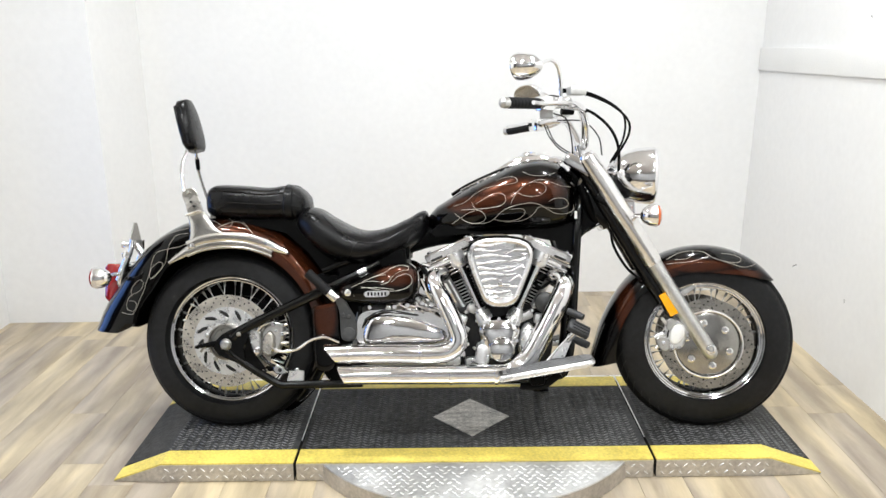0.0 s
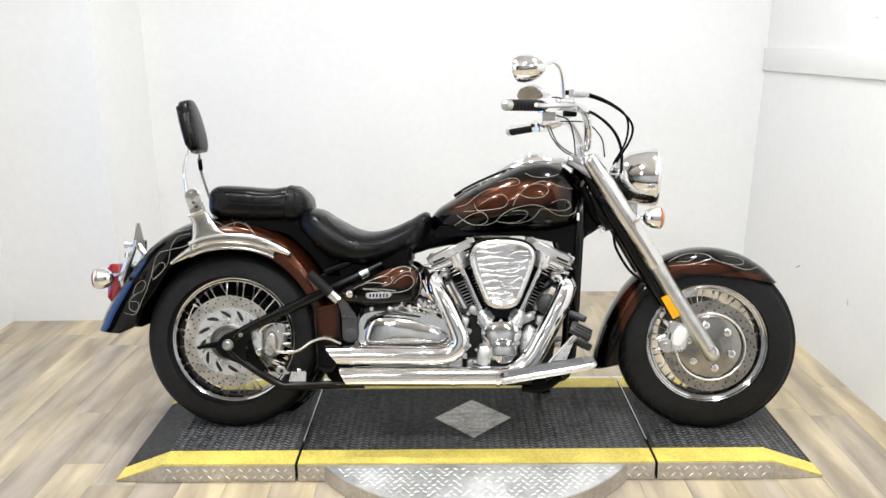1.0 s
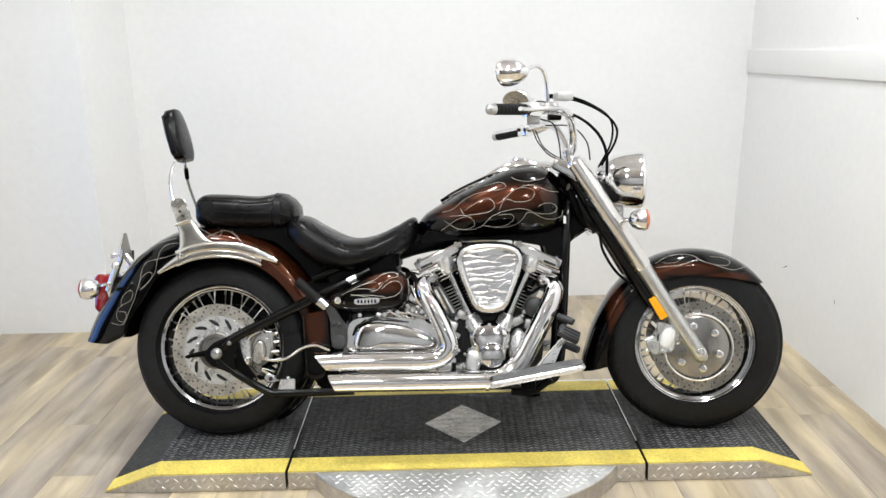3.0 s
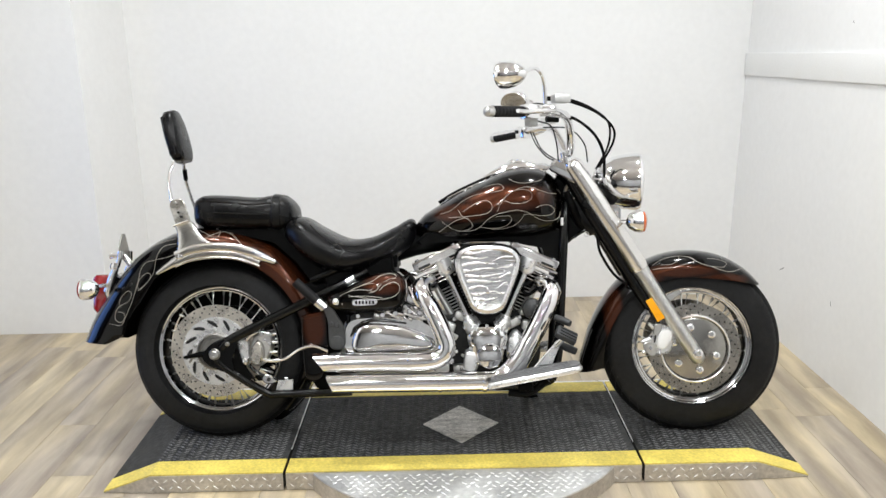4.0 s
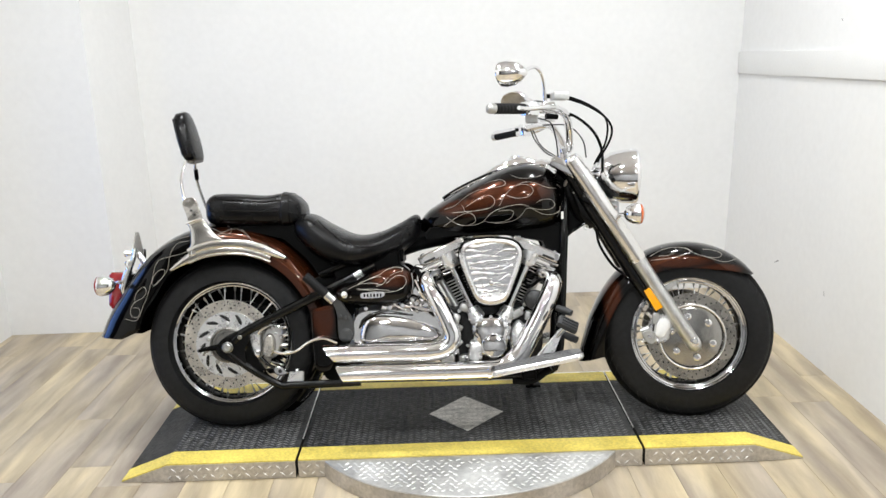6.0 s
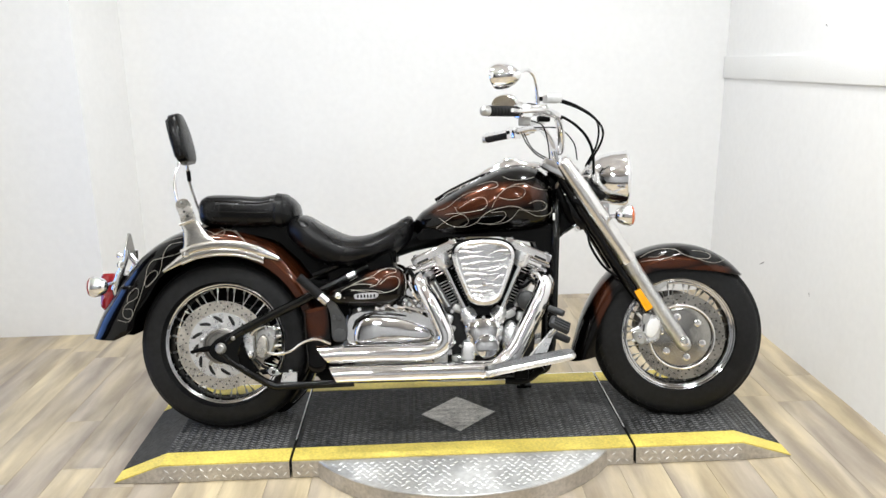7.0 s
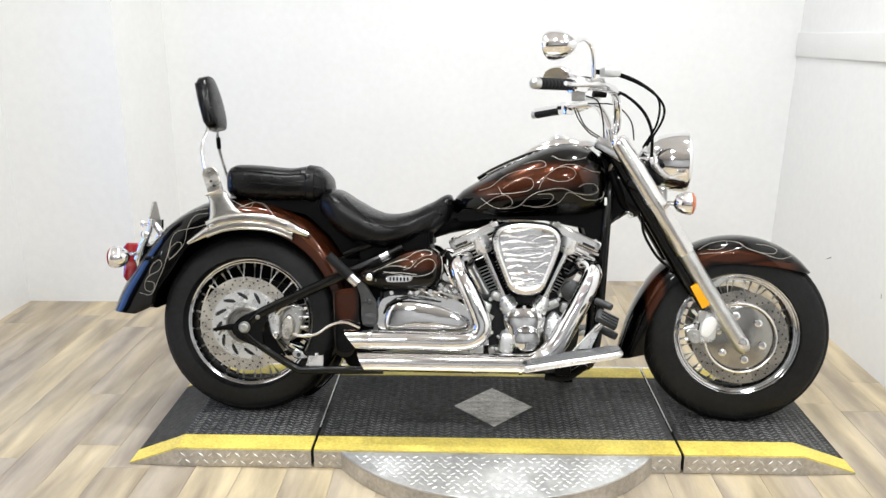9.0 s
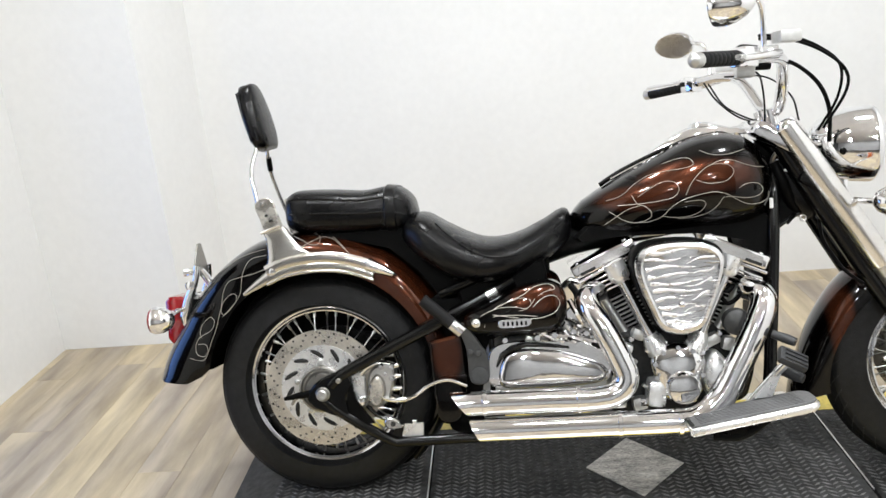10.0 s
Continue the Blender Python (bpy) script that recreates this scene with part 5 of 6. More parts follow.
# cables and hoses
CABLES = [([(0.350, -0.20, 1.105), (0.420, -0.16, 1.100), (0.490, -0.12, 1.050), (0.525, -0.09, 0.985), (0.530, -0.07, 0.900)], 0.0065),
          ([(0.320, -0.29, 1.150), (0.398, -0.25, 1.146), (0.486, -0.19, 1.118), (0.548, -0.15, 1.072), (0.556, -0.12, 1.020), (0.510, -0.09, 0.935)], 0.0050),
          ([(0.317, -0.30, 1.156), (0.390, -0.26, 1.154), (0.472, -0.20, 1.130), (0.536, -0.15, 1.084), (0.540, -0.11, 1.010), (0.500, -0.08, 0.930)], 0.0045),
          ([(0.300, -0.25, 1.085), (0.345, -0.16, 1.075), (0.365, -0.11, 1.020), (0.372, -0.08, 0.960)], 0.0031),
          ([(0.290, 0.28, 1.090), (0.320, 0.20, 1.020), (0.370, 0.10, 0.975), (0.420, 0.05, 0.960)], 0.0031),
          ([(0.280, 0.30, 1.095), (0.300, 0.22, 1.040), (0.340, 0.12, 0.985), (0.400, 0.06, 0.955)], 0.0031),
          ([(0.330, 0.24, 1.105), (0.420, 0.14, 1.090), (0.470, 0.06, 1.030), (0.480, 0.02, 0.960)], 0.0031),
          ([(0.300, -0.27, 1.100), (0.270, -0.24, 1.120), (0.290, -0.22, 1.145), (0.330, -0.22, 1.140)], 0.0031),
          ([(0.505, -0.05, 0.700), (0.515, -0.06, 0.640), (0.555, -0.08, 0.570), (0.600, -0.09, 0.530)], 0.0060)]
for pts, r in CABLES:
    bpart("cable", tube([(x + 0.006, y - 0.035, z + 0.006) for x, y, z in pts], r * 0.80, 8, 8), BLACK_SATIN, bike, "black control cable", True)
bpart("cable_end", tube([(0.335, -0.205, 1.104), (0.375, -0.19, 1.104)], 0.011, 10), BLACK_SATIN, bike, "", True)
refl = bpart("reflector", rbox((0.040, 0.012, 0.084), Matrix.Translation((0.708, -0.130, 0.451)) @ Matrix.Rotation(radians(-29), 4, "Y"), 0.003), AMBER, bike, "amber side reflector", True)
bpart("reflector_backing", rbox((0.043, 0.012, 0.090), Matrix.Translation((0.706, -0.119, 0.449)) @ Matrix.Rotation(radians(-29), 4, "Y"), 0.003), BLACK_GLOSS, refl, "", True)
# front caliper
cal = bpart("front_caliper", slab(rounded([(0.689, 0.334), (0.703, 0.368), (0.714, 0.388), (0.735, 0.397), (0.768, 0.382), (0.781, 0.362), (0.787, 0.340), (0.772, 0.330), (0.765, 0.310), (0.755, 0.294), (0.720, 0.282), (0.704, 0.290), (0.680, 0.303)], 3), -0.110, -0.062, edge=0.006), BRIGHT, bike, "bright alloy front brake caliper", True)
bpart("piston_cover", dome(rounded([(0.712, 0.328), (0.716, 0.355), (0.730, 0.374), (0.754, 0.377), (0.764, 0.363), (0.759, 0.342), (0.751, 0.325), (0.736, 0.308), (0.716, 0.311)], 5), -0.106, -0.122, 0.006), TRIM, cal, "white-bright piston cover", True, angle=60)
bpart("caliper_foot", slab(rounded([(0.664, 0.318), (0.676, 0.332), (0.700, 0.330), (0.712, 0.306), (0.704, 0.284), (0.682, 0.288)], 4), -0.110, -0.118, edge=0.003), SATIN, cal, "", True)
bpart("caliper_lug", slab(rounded([(0.700, 0.360), (0.704, 0.392), (0.724, 0.398), (0.728, 0.380), (0.714, 0.358)], 4), -0.110, -0.120, edge=0.003), SATIN, cal, "", True)
bpart("caliper_gap", tube([(0.704, -0.111, 0.330), (0.708, -0.112, 0.356), (0.722, -0.112, 0.376)], 0.0030, 6), DARK_GAP, cal, "", True)
for x0, z0, x1, z1, r in ((0.690, 0.340, 0.660, 0.330, 0.008), (0.690, 0.304, 0.664, 0.292, 0.007), (0.705, 0.378, 0.684, 0.396, 0.007), (0.768, 0.380, 0.786, 0.372, 0.008)):
    bpart("caliper_arm", tube([(x0, -0.100, z0), (0.5 * (x0 + x1), -0.104, 0.5 * (z0 + z1)), (x1, -0.104, z1)], (r * 1.3, r, r * 0.8), 10), BRIGHT, cal, "", True)
for x, z, r in ((0.696, 0.348, 0.007), (0.690, 0.312, 0.008), (0.722, 0.292, 0.006), (0.744, 0.296, 0.006), (0.770, 0.338, 0.007)):
    bpart("bolt", lathe([(0, r), (-0.009, r), (-0.012, r * 0.7), (-0.012, 0.001)], (x, -0.110, z), sides=12), CHROME, cal, "", True)
bpart("hose_clip", rbox((0.024, 0.014, 0.020), pose(0.674, -0.108, 0.516, 0, 30), 0.004), DARK_ALLOY, cal, "", True)
bpart("brake_hose", tube([(0.735, -0.10, 0.375), (0.690, -0.11, 0.440), (0.660, -0.09, 0.520), (0.590, -0.08, 0.640)], 0.006, 8, 6), BLACK_SATIN, cal, "", True)
bpart("fender_brace", slab(rounded([(0.740, 0.486), (0.764, 0.500), (0.786, 0.511), (0.799, 0.503), (0.779, 0.487), (0.750, 0.470)], 4), -0.092, -0.104, edge=0.003), SATIN, bike, "alloy fender brace", True)

# ---- frame
both(lambda s: bpart("downtube", tube([(0.410, s * 0.03, 0.860), (0.392, s * 0.085, 0.760), (0.380, s * 0.10, 0.600), (0.368, s * 0.10, 0.400), (0.350, s * 0.10, 0.240), (0.28, s * 0.10, 0.185), (-0.10, s * 0.10, 0.180), (-0.40, s * 0.11, 0.190)], 0.0165, 12, 6), BLACK_GLOSS, bike, "black frame downtube"))
bpart("backbone", tube([(0.40, 0, 0.88), (0.20, 0, 0.74), (-0.15, 0, 0.68), (-0.40, 0, 0.58)], 0.045, 14, 5), BLACK_SATIN, bike, "black frame backbone")
# black slab put in where shade falls between tank and engine
bpart("under_tank_cover", slab([(-0.13, 0.690), (-0.10, 0.720), (0.34, 0.740), (0.385, 0.720), (0.378, 0.560), (0.345, 0.575), (0.320, 0.660), (0.20, 0.688), (0.0, 0.690), (-0.12, 0.68)], -0.098, 0.098, edge=0.01), BLACK_SATIN, bike, "black slab filling the shaded space under the tank")
bpart("front_frame_cover", slab([(0.370, 0.83), (0.400, 0.80), (0.388, 0.70), (0.380, 0.54), (0.366, 0.40), (0.340, 0.40), (0.350, 0.56), (0.350, 0.68)], -0.080, 0.080, edge=0.006), BLACK_SATIN, bike, "black cover between the downtubes")
bpart("neck_gusset", slab([(0.385, 0.865), (0.440, 0.860), (0.505, 0.760), (0.498, 0.728), (0.470, 0.722), (0.420, 0.692), (0.388, 0.664), (0.380, 0.720)], -0.052, 0.052, edge=0.008), BLACK_SATIN, bike, "black welded frame gusset at the steering head")
bpart("gusset_edge", tube([(0.388, -0.054, 0.664), (0.420, -0.054, 0.692), (0.470, -0.054, 0.722)], 0.005, 8), BLACK_GLOSS, bike)
bpart("cable_guide", tube([(0.452, -0.060, 0.716), (0.438, -0.075, 0.706), (0.426, -0.085, 0.694)], (0.006, 0.005, 0.003), 8, 3), BLACK_GLOSS, bike, "black cable guide")
bpart("guide_ring", lathe([(0.002 * math.cos(a), 0.008 + 0.002 * math.sin(a)) for a in [k * math.pi / 3 for k in range(6)]], (0.470, -0.070, 0.706), sides=20, close=True), SATIN, bike, "small wire ring")
bpart("steering_lock", lathe([(0.006 * math.cos(a), 0.026 + 0.006 * math.sin(a)) for a in [k * math.pi / 3 for k in range(6)]], (0.428, -0.075, 0.862), (0.35, 1, 0.25), 24, True), DARK_ALLOY, bike, "dark metal ring of the steering lock", True)
bpart("white_tag", rbox((0.009, 0.003, 0.026), pose(0.381, -0.105, 0.752), 0.001), TRIM, bike, "small white paper tag")
bpart("battery_box", slab([(-0.46, 0.60), (-0.215, 0.645), (-0.205, 0.56), (-0.175, 0.50), (-0.160, 0.43), (-0.30, 0.40), (-0.42, 0.40)], -0.125, 0.125, edge=0.01), BLACK_SATIN, bike, "black battery box")
bpart("inner_fender_box", rbox((0.16, 0.18, 0.30), pose(-0.46, 0, 0.40), 0.02), BLACK_SATIN, bike, "")


def swingarm(s):
    y = s * 0.140
    a = bpart("swingarm", tube([(-0.815, y, 0.330), (-0.755, y, 0.372), (-0.420, y * 0.98, 0.530), (-0.30, y * 0.9, 0.590)], 0.0175, 12, 4), BLACK_GLOSS, bike, "black tubular swingarm")
    bpart("lower_arm", tube([(-0.835, y, 0.290), (-0.780, y, 0.245), (-0.660, y, 0.172), (-0.600, y, 0.166), (-0.360, y, 0.172)], 0.0145, 12, 5), BLACK_GLOSS, a)
    bpart("axle_plate", slab(rounded([(-0.882, 0.301), (-0.860, 0.335), (-0.835, 0.352), (-0.807, 0.364), (-0.782, 0.370), (-0.759, 0.354), (-0.757, 0.332), (-0.765, 0.311), (-0.771, 0.290), (-0.768, 0.250), (-0.782, 0.238), (-0.809, 0.247), (-0.835, 0.258), (-0.864, 0.273)], 4), y - s * 0.012, y + s * 0.012, edge=0.005), BLACK_GLOSS, a, "black axle plate")
    bpart("arm_gusset", slab([(-0.775, 0.345), (-0.757, 0.334), (-0.747, 0.292), (-0.722, 0.250), (-0.700, 0.220), (-0.740, 0.220), (-0.775, 0.245)], y - s * 0.008, y + s * 0.006, edge=0.003), BLACK_SATIN, a, "black welded gusset")
    bpart("axle_washer", lathe([(0, 0.020), (s * 0.004, 0.020), (s * 0.006, 0.018), (s * 0.006, 0.012)], (-0.836, y + s * 0.012, 0.309), sides=28), DARK_ALLOY, a, "dull round axle washer")
    bpart("axle_nut", lathe([(0, 0.0145), (s * 0.012, 0.0145), (s * 0.015, 0.012), (s * 0.015, 0.006), (s * 0.008, 0.005), (s * 0.008, 0.001)], (-0.836, y + s * 0.016, 0.309), sides=18), SATIN, a)
    bpart("plate_bolt", lathe([(0, 0.008), (s * 0.005, 0.008), (s * 0.007, 0.005), (s * 0.007, 0.001)], (-0.790, y + s * 0.012, 0.345), sides=12), DARK_ALLOY, a)
    bpart("adjuster", tube([(-0.850, y, 0.311), (-0.900, y, 0.306), (-0.922, y, 0.302), (-0.948, y, 0.297)], (0.013, 0.010, 0.008, 0.005), 10), BLACK_SATIN, a)
    bpart("adjuster_hook", tube([(-0.905, y, 0.304), (-0.920, y, 0.294), (-0.928, y, 0.280)], (0.007, 0.005, 0.004), 8), DARK_ALLOY, a)


both(swingarm)
bpart("upper_frame_tube", tube([(-0.50, -0.115, 0.560), (-0.40, -0.125, 0.600), (-0.25, -0.12, 0.655)], 0.013, 12, 4), BLACK_GLOSS, bike, "black frame tube")
bpart("upper_frame_tube", tube([(-0.50, 0.115, 0.560), (-0.40, 0.125, 0.600), (-0.25, 0.12, 0.655)], 0.013, 12, 4), BLACK_GLOSS, bike, "black frame tube")


def peg(s):
    p = bpart("passenger_peg", tube([(-0.540, s * 0.195, 0.560), (-0.462, s * 0.195, 0.488)], 0.0165, 14), RUBBER, bike, "folded rubber passenger footpeg")
    bpart("peg_joint", tube([(-0.466, s * 0.195, 0.492), (-0.440, s * 0.195, 0.468)], 0.0175, 14), POLISHED, p, "bright peg joint")
    bpart("peg_hanger", slab(rounded([(-0.455, 0.485), (-0.430, 0.482), (-0.395, 0.430), (-0.378, 0.395), (-0.380, 0.330), (-0.425, 0.330), (-0.432, 0.395), (-0.436, 0.430)], 4), s * 0.165, s * 0.180, edge=0.003), GREY_METAL, p, "grey cast peg hanger")
    for x, z, r in ((-0.402, 0.408, 0.008), (-0.422, 0.412, 0.008), (-0.402, 0.350, 0.022)):
        bpart("bolt", lathe([(0, r), (s * 0.006, r), (s * 0.008, r * 0.7), (s * 0.008, 0.001)], (x, s * 0.180, z), sides=14), GREY_METAL, p)


both(peg)
# rear caliper: body with an oval piston cover, carrier arm, pins and hose
cal = bpart("rear_caliper", slab(rounded([(-0.713, 0.285), (-0.708, 0.356), (-0.678, 0.380), (-0.643, 0.373), (-0.638, 0.339), (-0.657, 0.283), (-0.687, 0.263)], 5), -0.140, -0.085, edge=0.006), SATIN, bike, "alloy rear brake caliper")
bpart("piston_cover", slab(rounded([(-0.686, 0.350), (-0.669, 0.331), (-0.671, 0.289), (-0.686, 0.270), (-0.704, 0.280), (-0.707, 0.319)], 5), -0.139, -0.158, edge=0.004), TAB, cal, "dull beige oval piston cover")
bpart("caliper_groove", slab(rounded([(-0.686, 0.356), (-0.664, 0.334), (-0.666, 0.286), (-0.686, 0.264), (-0.709, 0.277), (-0.712, 0.321)], 5), -0.1385, -0.1415, edge=0.001), DARK_ALLOY, cal)
bpart("caliper_carrier", slab(rounded([(-0.760, 0.343), (-0.745, 0.358), (-0.724, 0.346), (-0.722, 0.306), (-0.720, 0.270), (-0.744, 0.264), (-0.754, 0.300)], 5), -0.128, -0.108, edge=0.004), BRIGHT, cal, "bright alloy caliper carrier")
bpart("carrier_bridge", tube([(-0.735, -0.118, 0.350), (-0.715, -0.122, 0.372), (-0.680, -0.122, 0.382), (-0.645, -0.120, 0.372)], 0.009, 10, 4), POLISHED, cal)
bpart("carrier_ball", lathe([(0.004, 0.013), (-0.008, 0.014), (-0.016, 0.010), (-0.019, 0.002)], (-0.734, -0.126, 0.280), sides=16), CHROME, cal)
for x, z, r in ((-0.673, 0.375, 0.008), (-0.642, 0.376, 0.007), (-0.662, 0.354, 0.006), (-0.645, 0.342, 0.008), (-0.757, 0.311, 0.006), (-0.748, 0.338, 0.005)):
    bpart("bolt", lathe([(0, r), (-0.010, r), (-0.013, r * 0.7), (-0.013, 0.001)], (x, -0.130, z), sides=10), POLISHED, cal)
for x, z, ln in ((-0.652, 0.310, 0.032), (-0.640, 0.345, 0.020), (-0.640, 0.374, 0.016)):
    bpart("slide_pin", tube([(x, -0.128, z), (x + ln * 0.6, -0.128, z + 0.001), (x + ln, -0.128, z + 0.002)], (0.0085, 0.0075, 0.005), 10), POLISHED, cal, "alloy slide pin")
bpart("brake_line", tube([(-0.672, -0.145, 0.290), (-0.640, -0.150, 0.283), (-0.590, -0.150, 0.290), (-0.540, -0.150, 0.322), (-0.490, -0.150, 0.333), (-0.440, -0.150, 0.315)], 0.0052, 8, 6), POLISHED, cal, "braided silver brake line")
bpart("line_fitting", tube([(-0.628, -0.150, 0.284), (-0.606, -0.150, 0.286)], 0.0078, 10), POLISHED, cal)
bpart("torque_arm", tube([(-0.720, -0.135, 0.268), (-0.690, -0.138, 0.240), (-0.655, -0.140, 0.224)], 0.006, 8, 3), BLACK_GLOSS, cal)
bpart("axle_clamp", slab(rounded([(-0.672, 0.226), (-0.655, 0.238), (-0.630, 0.226), (-0.620, 0.212), (-0.640, 0.204), (-0.662, 0.208)], 5), -0.142, -0.158, edge=0.004), POLISHED, cal, "bright adjuster clamp")
bpart("clamp_hole", lathe([(0, 0.007), (-0.002, 0.007)], (-0.647, -0.1575, 0.220), sides=14), DARK_GAP, cal)
bpart("guard_bracket", slab([(-0.619, 0.214), (-0.597, 0.214), (-0.597, 0.222), (-0.585, 0.222), (-0.585, 0.214), (-0.566, 0.215), (-0.568, 0.179), (-0.629, 0.175)], -0.128, -0.136, edge=0.002), BRIGHT, bike, "bright metal bracket on the lower arm")
bpart("frame_post", tube([(-0.367, -0.150, 0.440), (-0.368, -0.150, 0.360), (-0.372, -0.150, 0.285)], 0.0075, 10), BLACK_GLOSS, bike, "black upright behind the gearbox")
bpart("shock_collar", tube([(-0.372, -0.136, 0.552), (-0.345, -0.134, 0.566)], 0.0195, 16), POLISHED, bike, "bright collar on the swingarm end")
bpart("shock_rod", tube([(-0.345, -0.136, 0.566), (-0.300, -0.134, 0.590)], 0.009, 12), POLISHED, bike, "bright shock rod")
both(lambda s: bpart("lower_panel", dome(rounded([(-0.532, 0.290), (-0.536, 0.370), (-0.537, 0.430), (-0.530, 0.438), (-0.500, 0.444), (-0.450, 0.454), (-0.444, 0.448), (-0.440, 0.380), (-0.442, 0.300), (-0.470, 0.215), (-0.520, 0.215)], 4), s * 0.118, s * 0.130, 0.004), PAINT, bike, "dark brown painted panel ahead of the wheel", angle=50))
bpart("rear_guard", slab(rounded([(-0.500, 0.20), (-0.495, 0.27), (-0.45, 0.32), (-0.36, 0.33), (-0.35, 0.18), (-0.42, 0.170), (-0.48, 0.174)], 4), -0.085, -0.100, edge=0.004), BLACK_SATIN, bike, "black guard ahead of the rear tyre")
bpart("side_stand", tube([(0.22, 0.14, 0.20), (0.26, 0.21, 0.13), (0.285, 0.275, 0.075)], 0.012, 10, 4), BLACK_SATIN, bike, "black side stand")
bpart("stand_foot", rbox((0.06, 0.04, 0.012), pose(0.29, 0.285, 0.071, 13), 0.004), BLACK_SATIN, bike)

# ---- side covers
SIDE = rounded([(-0.440, 0.485), (-0.425, 0.512), (-0.370, 0.538), (-0.300, 0.572), (-0.225, 0.590), (-0.182, 0.580), (-0.164, 0.545), (-0.168, 0.490), (-0.195, 0.460), (-0.270, 0.448), (-0.380, 0.452), (-0.425, 0.465)], 5)


def side_cover(s):
    cx, cz = -0.29, 0.512
    rings = []
    for k, d in ((1.0, 0.125), (1.0, 0.165), (0.985, 0.176), (0.93, 0.186), (0.78, 0.196), (0.5, 0.204), (0.05, 0.207)):
        rings.append([Vector((cx + (x - cx) * k, s * d, cz + (z - cz) * k)) for x, z in SIDE])
    c = bpart("side_cover", loft(rings), PAINT, bike, "dark brown side cover with pinstripes and chrome badge", angle=60)

    def on(p):
        r = max(abs(p.x - cx) / 0.14, abs(p.y - cz) / 0.075)
        return Vector((p.x, s * (0.2085 - 0.022 * min(1, r) ** 2), p.y))

    for pts in ([(-0.395, 0.505), (-0.366, 0.520), (-0.335, 0.529), (-0.300, 0.529), (-0.272, 0.524), (-0.257, 0.533), (-0.261, 0.547), (-0.281, 0.551), (-0.311, 0.544), (-0.345, 0.532)],
                [(-0.351, 0.528), (-0.311, 0.545), (-0.275, 0.559), (-0.249, 0.576), (-0.219, 0.583), (-0.198, 0.578), (-0.197, 0.568), (-0.220, 0.564), (-0.244, 0.549), (-0.264, 0.526), (-0.288, 0.518)],
                [(-0.357, 0.511), (-0.313, 0.504), (-0.267, 0.497), (-0.225, 0.499), (-0.196, 0.510), (-0.183, 0.530), (-0.190, 0.549), (-0.210, 0.554), (-0.233, 0.544), (-0.252, 0.527)],
                [(-0.381, 0.478), (-0.374, 0.497), (-0.349, 0.507), (-0.296, 0.508), (-0.243, 0.502)]):
        bpart("pinstripe", tube([on(p) for p in smooth_path([(a, b, 0) for a, b in pts], 6)], 0.0009, 5), STRIPE, c)
    bd = bpart("badge", slab(rounded([(-0.345, 0.487), (-0.335, 0.497), (-0.270, 0.500), (-0.258, 0.493), (-0.265, 0.480), (-0.300, 0.476), (-0.338, 0.477)], 4), s * 0.200, s * 0.214, edge=0.002), CHROME, c, "oblong chrome name badge")
    for k in range(6):
        bpart("badge_bar", rbox((0.0055, 0.003, 0.011), pose(-0.330 + k * 0.0115, s * 0.2145, 0.4875), 0.001), BLACK_SATIN, bd)
    bpart("cover_bolt", lathe([(0, 0.012), (s * 0.005, 0.012), (s * 0.009, 0.008), (s * 0.010, 0.001)], (-0.402, s * 0.192, 0.490), sides=18), CHROME, c, "chrome bolt")


both(side_cover)

# ---- engine
CR0 = Vector((0.112, 0, 0.31))
# case colour is dark to stand for shade between the bright engine parts
bpart("crankcase", slab(rounded([(-0.10, 0.260), (-0.12, 0.330), (-0.08, 0.410), (0.00, 0.440), (0.11, 0.450), (0.22, 0.440), (0.28, 0.390), (0.30, 0.310), (0.27, 0.230), (0.15, 0.195), (0.0, 0.195)], 4), -0.125, 0.125, edge=0.02), DARK_CASE, bike, "cast crankcase, darkened for the shaded gaps between parts")
bpart("gearbox", slab(rounded([(-0.385, 0.250), (-0.390, 0.340), (-0.370, 0.430), (-0.260, 0.450), (-0.12, 0.450), (-0.07, 0.380), (-0.06, 0.260), (-0.20, 0.220)], 4), -0.150, 0.150, edge=0.02), CAST, bike, "grey cast gearbox")


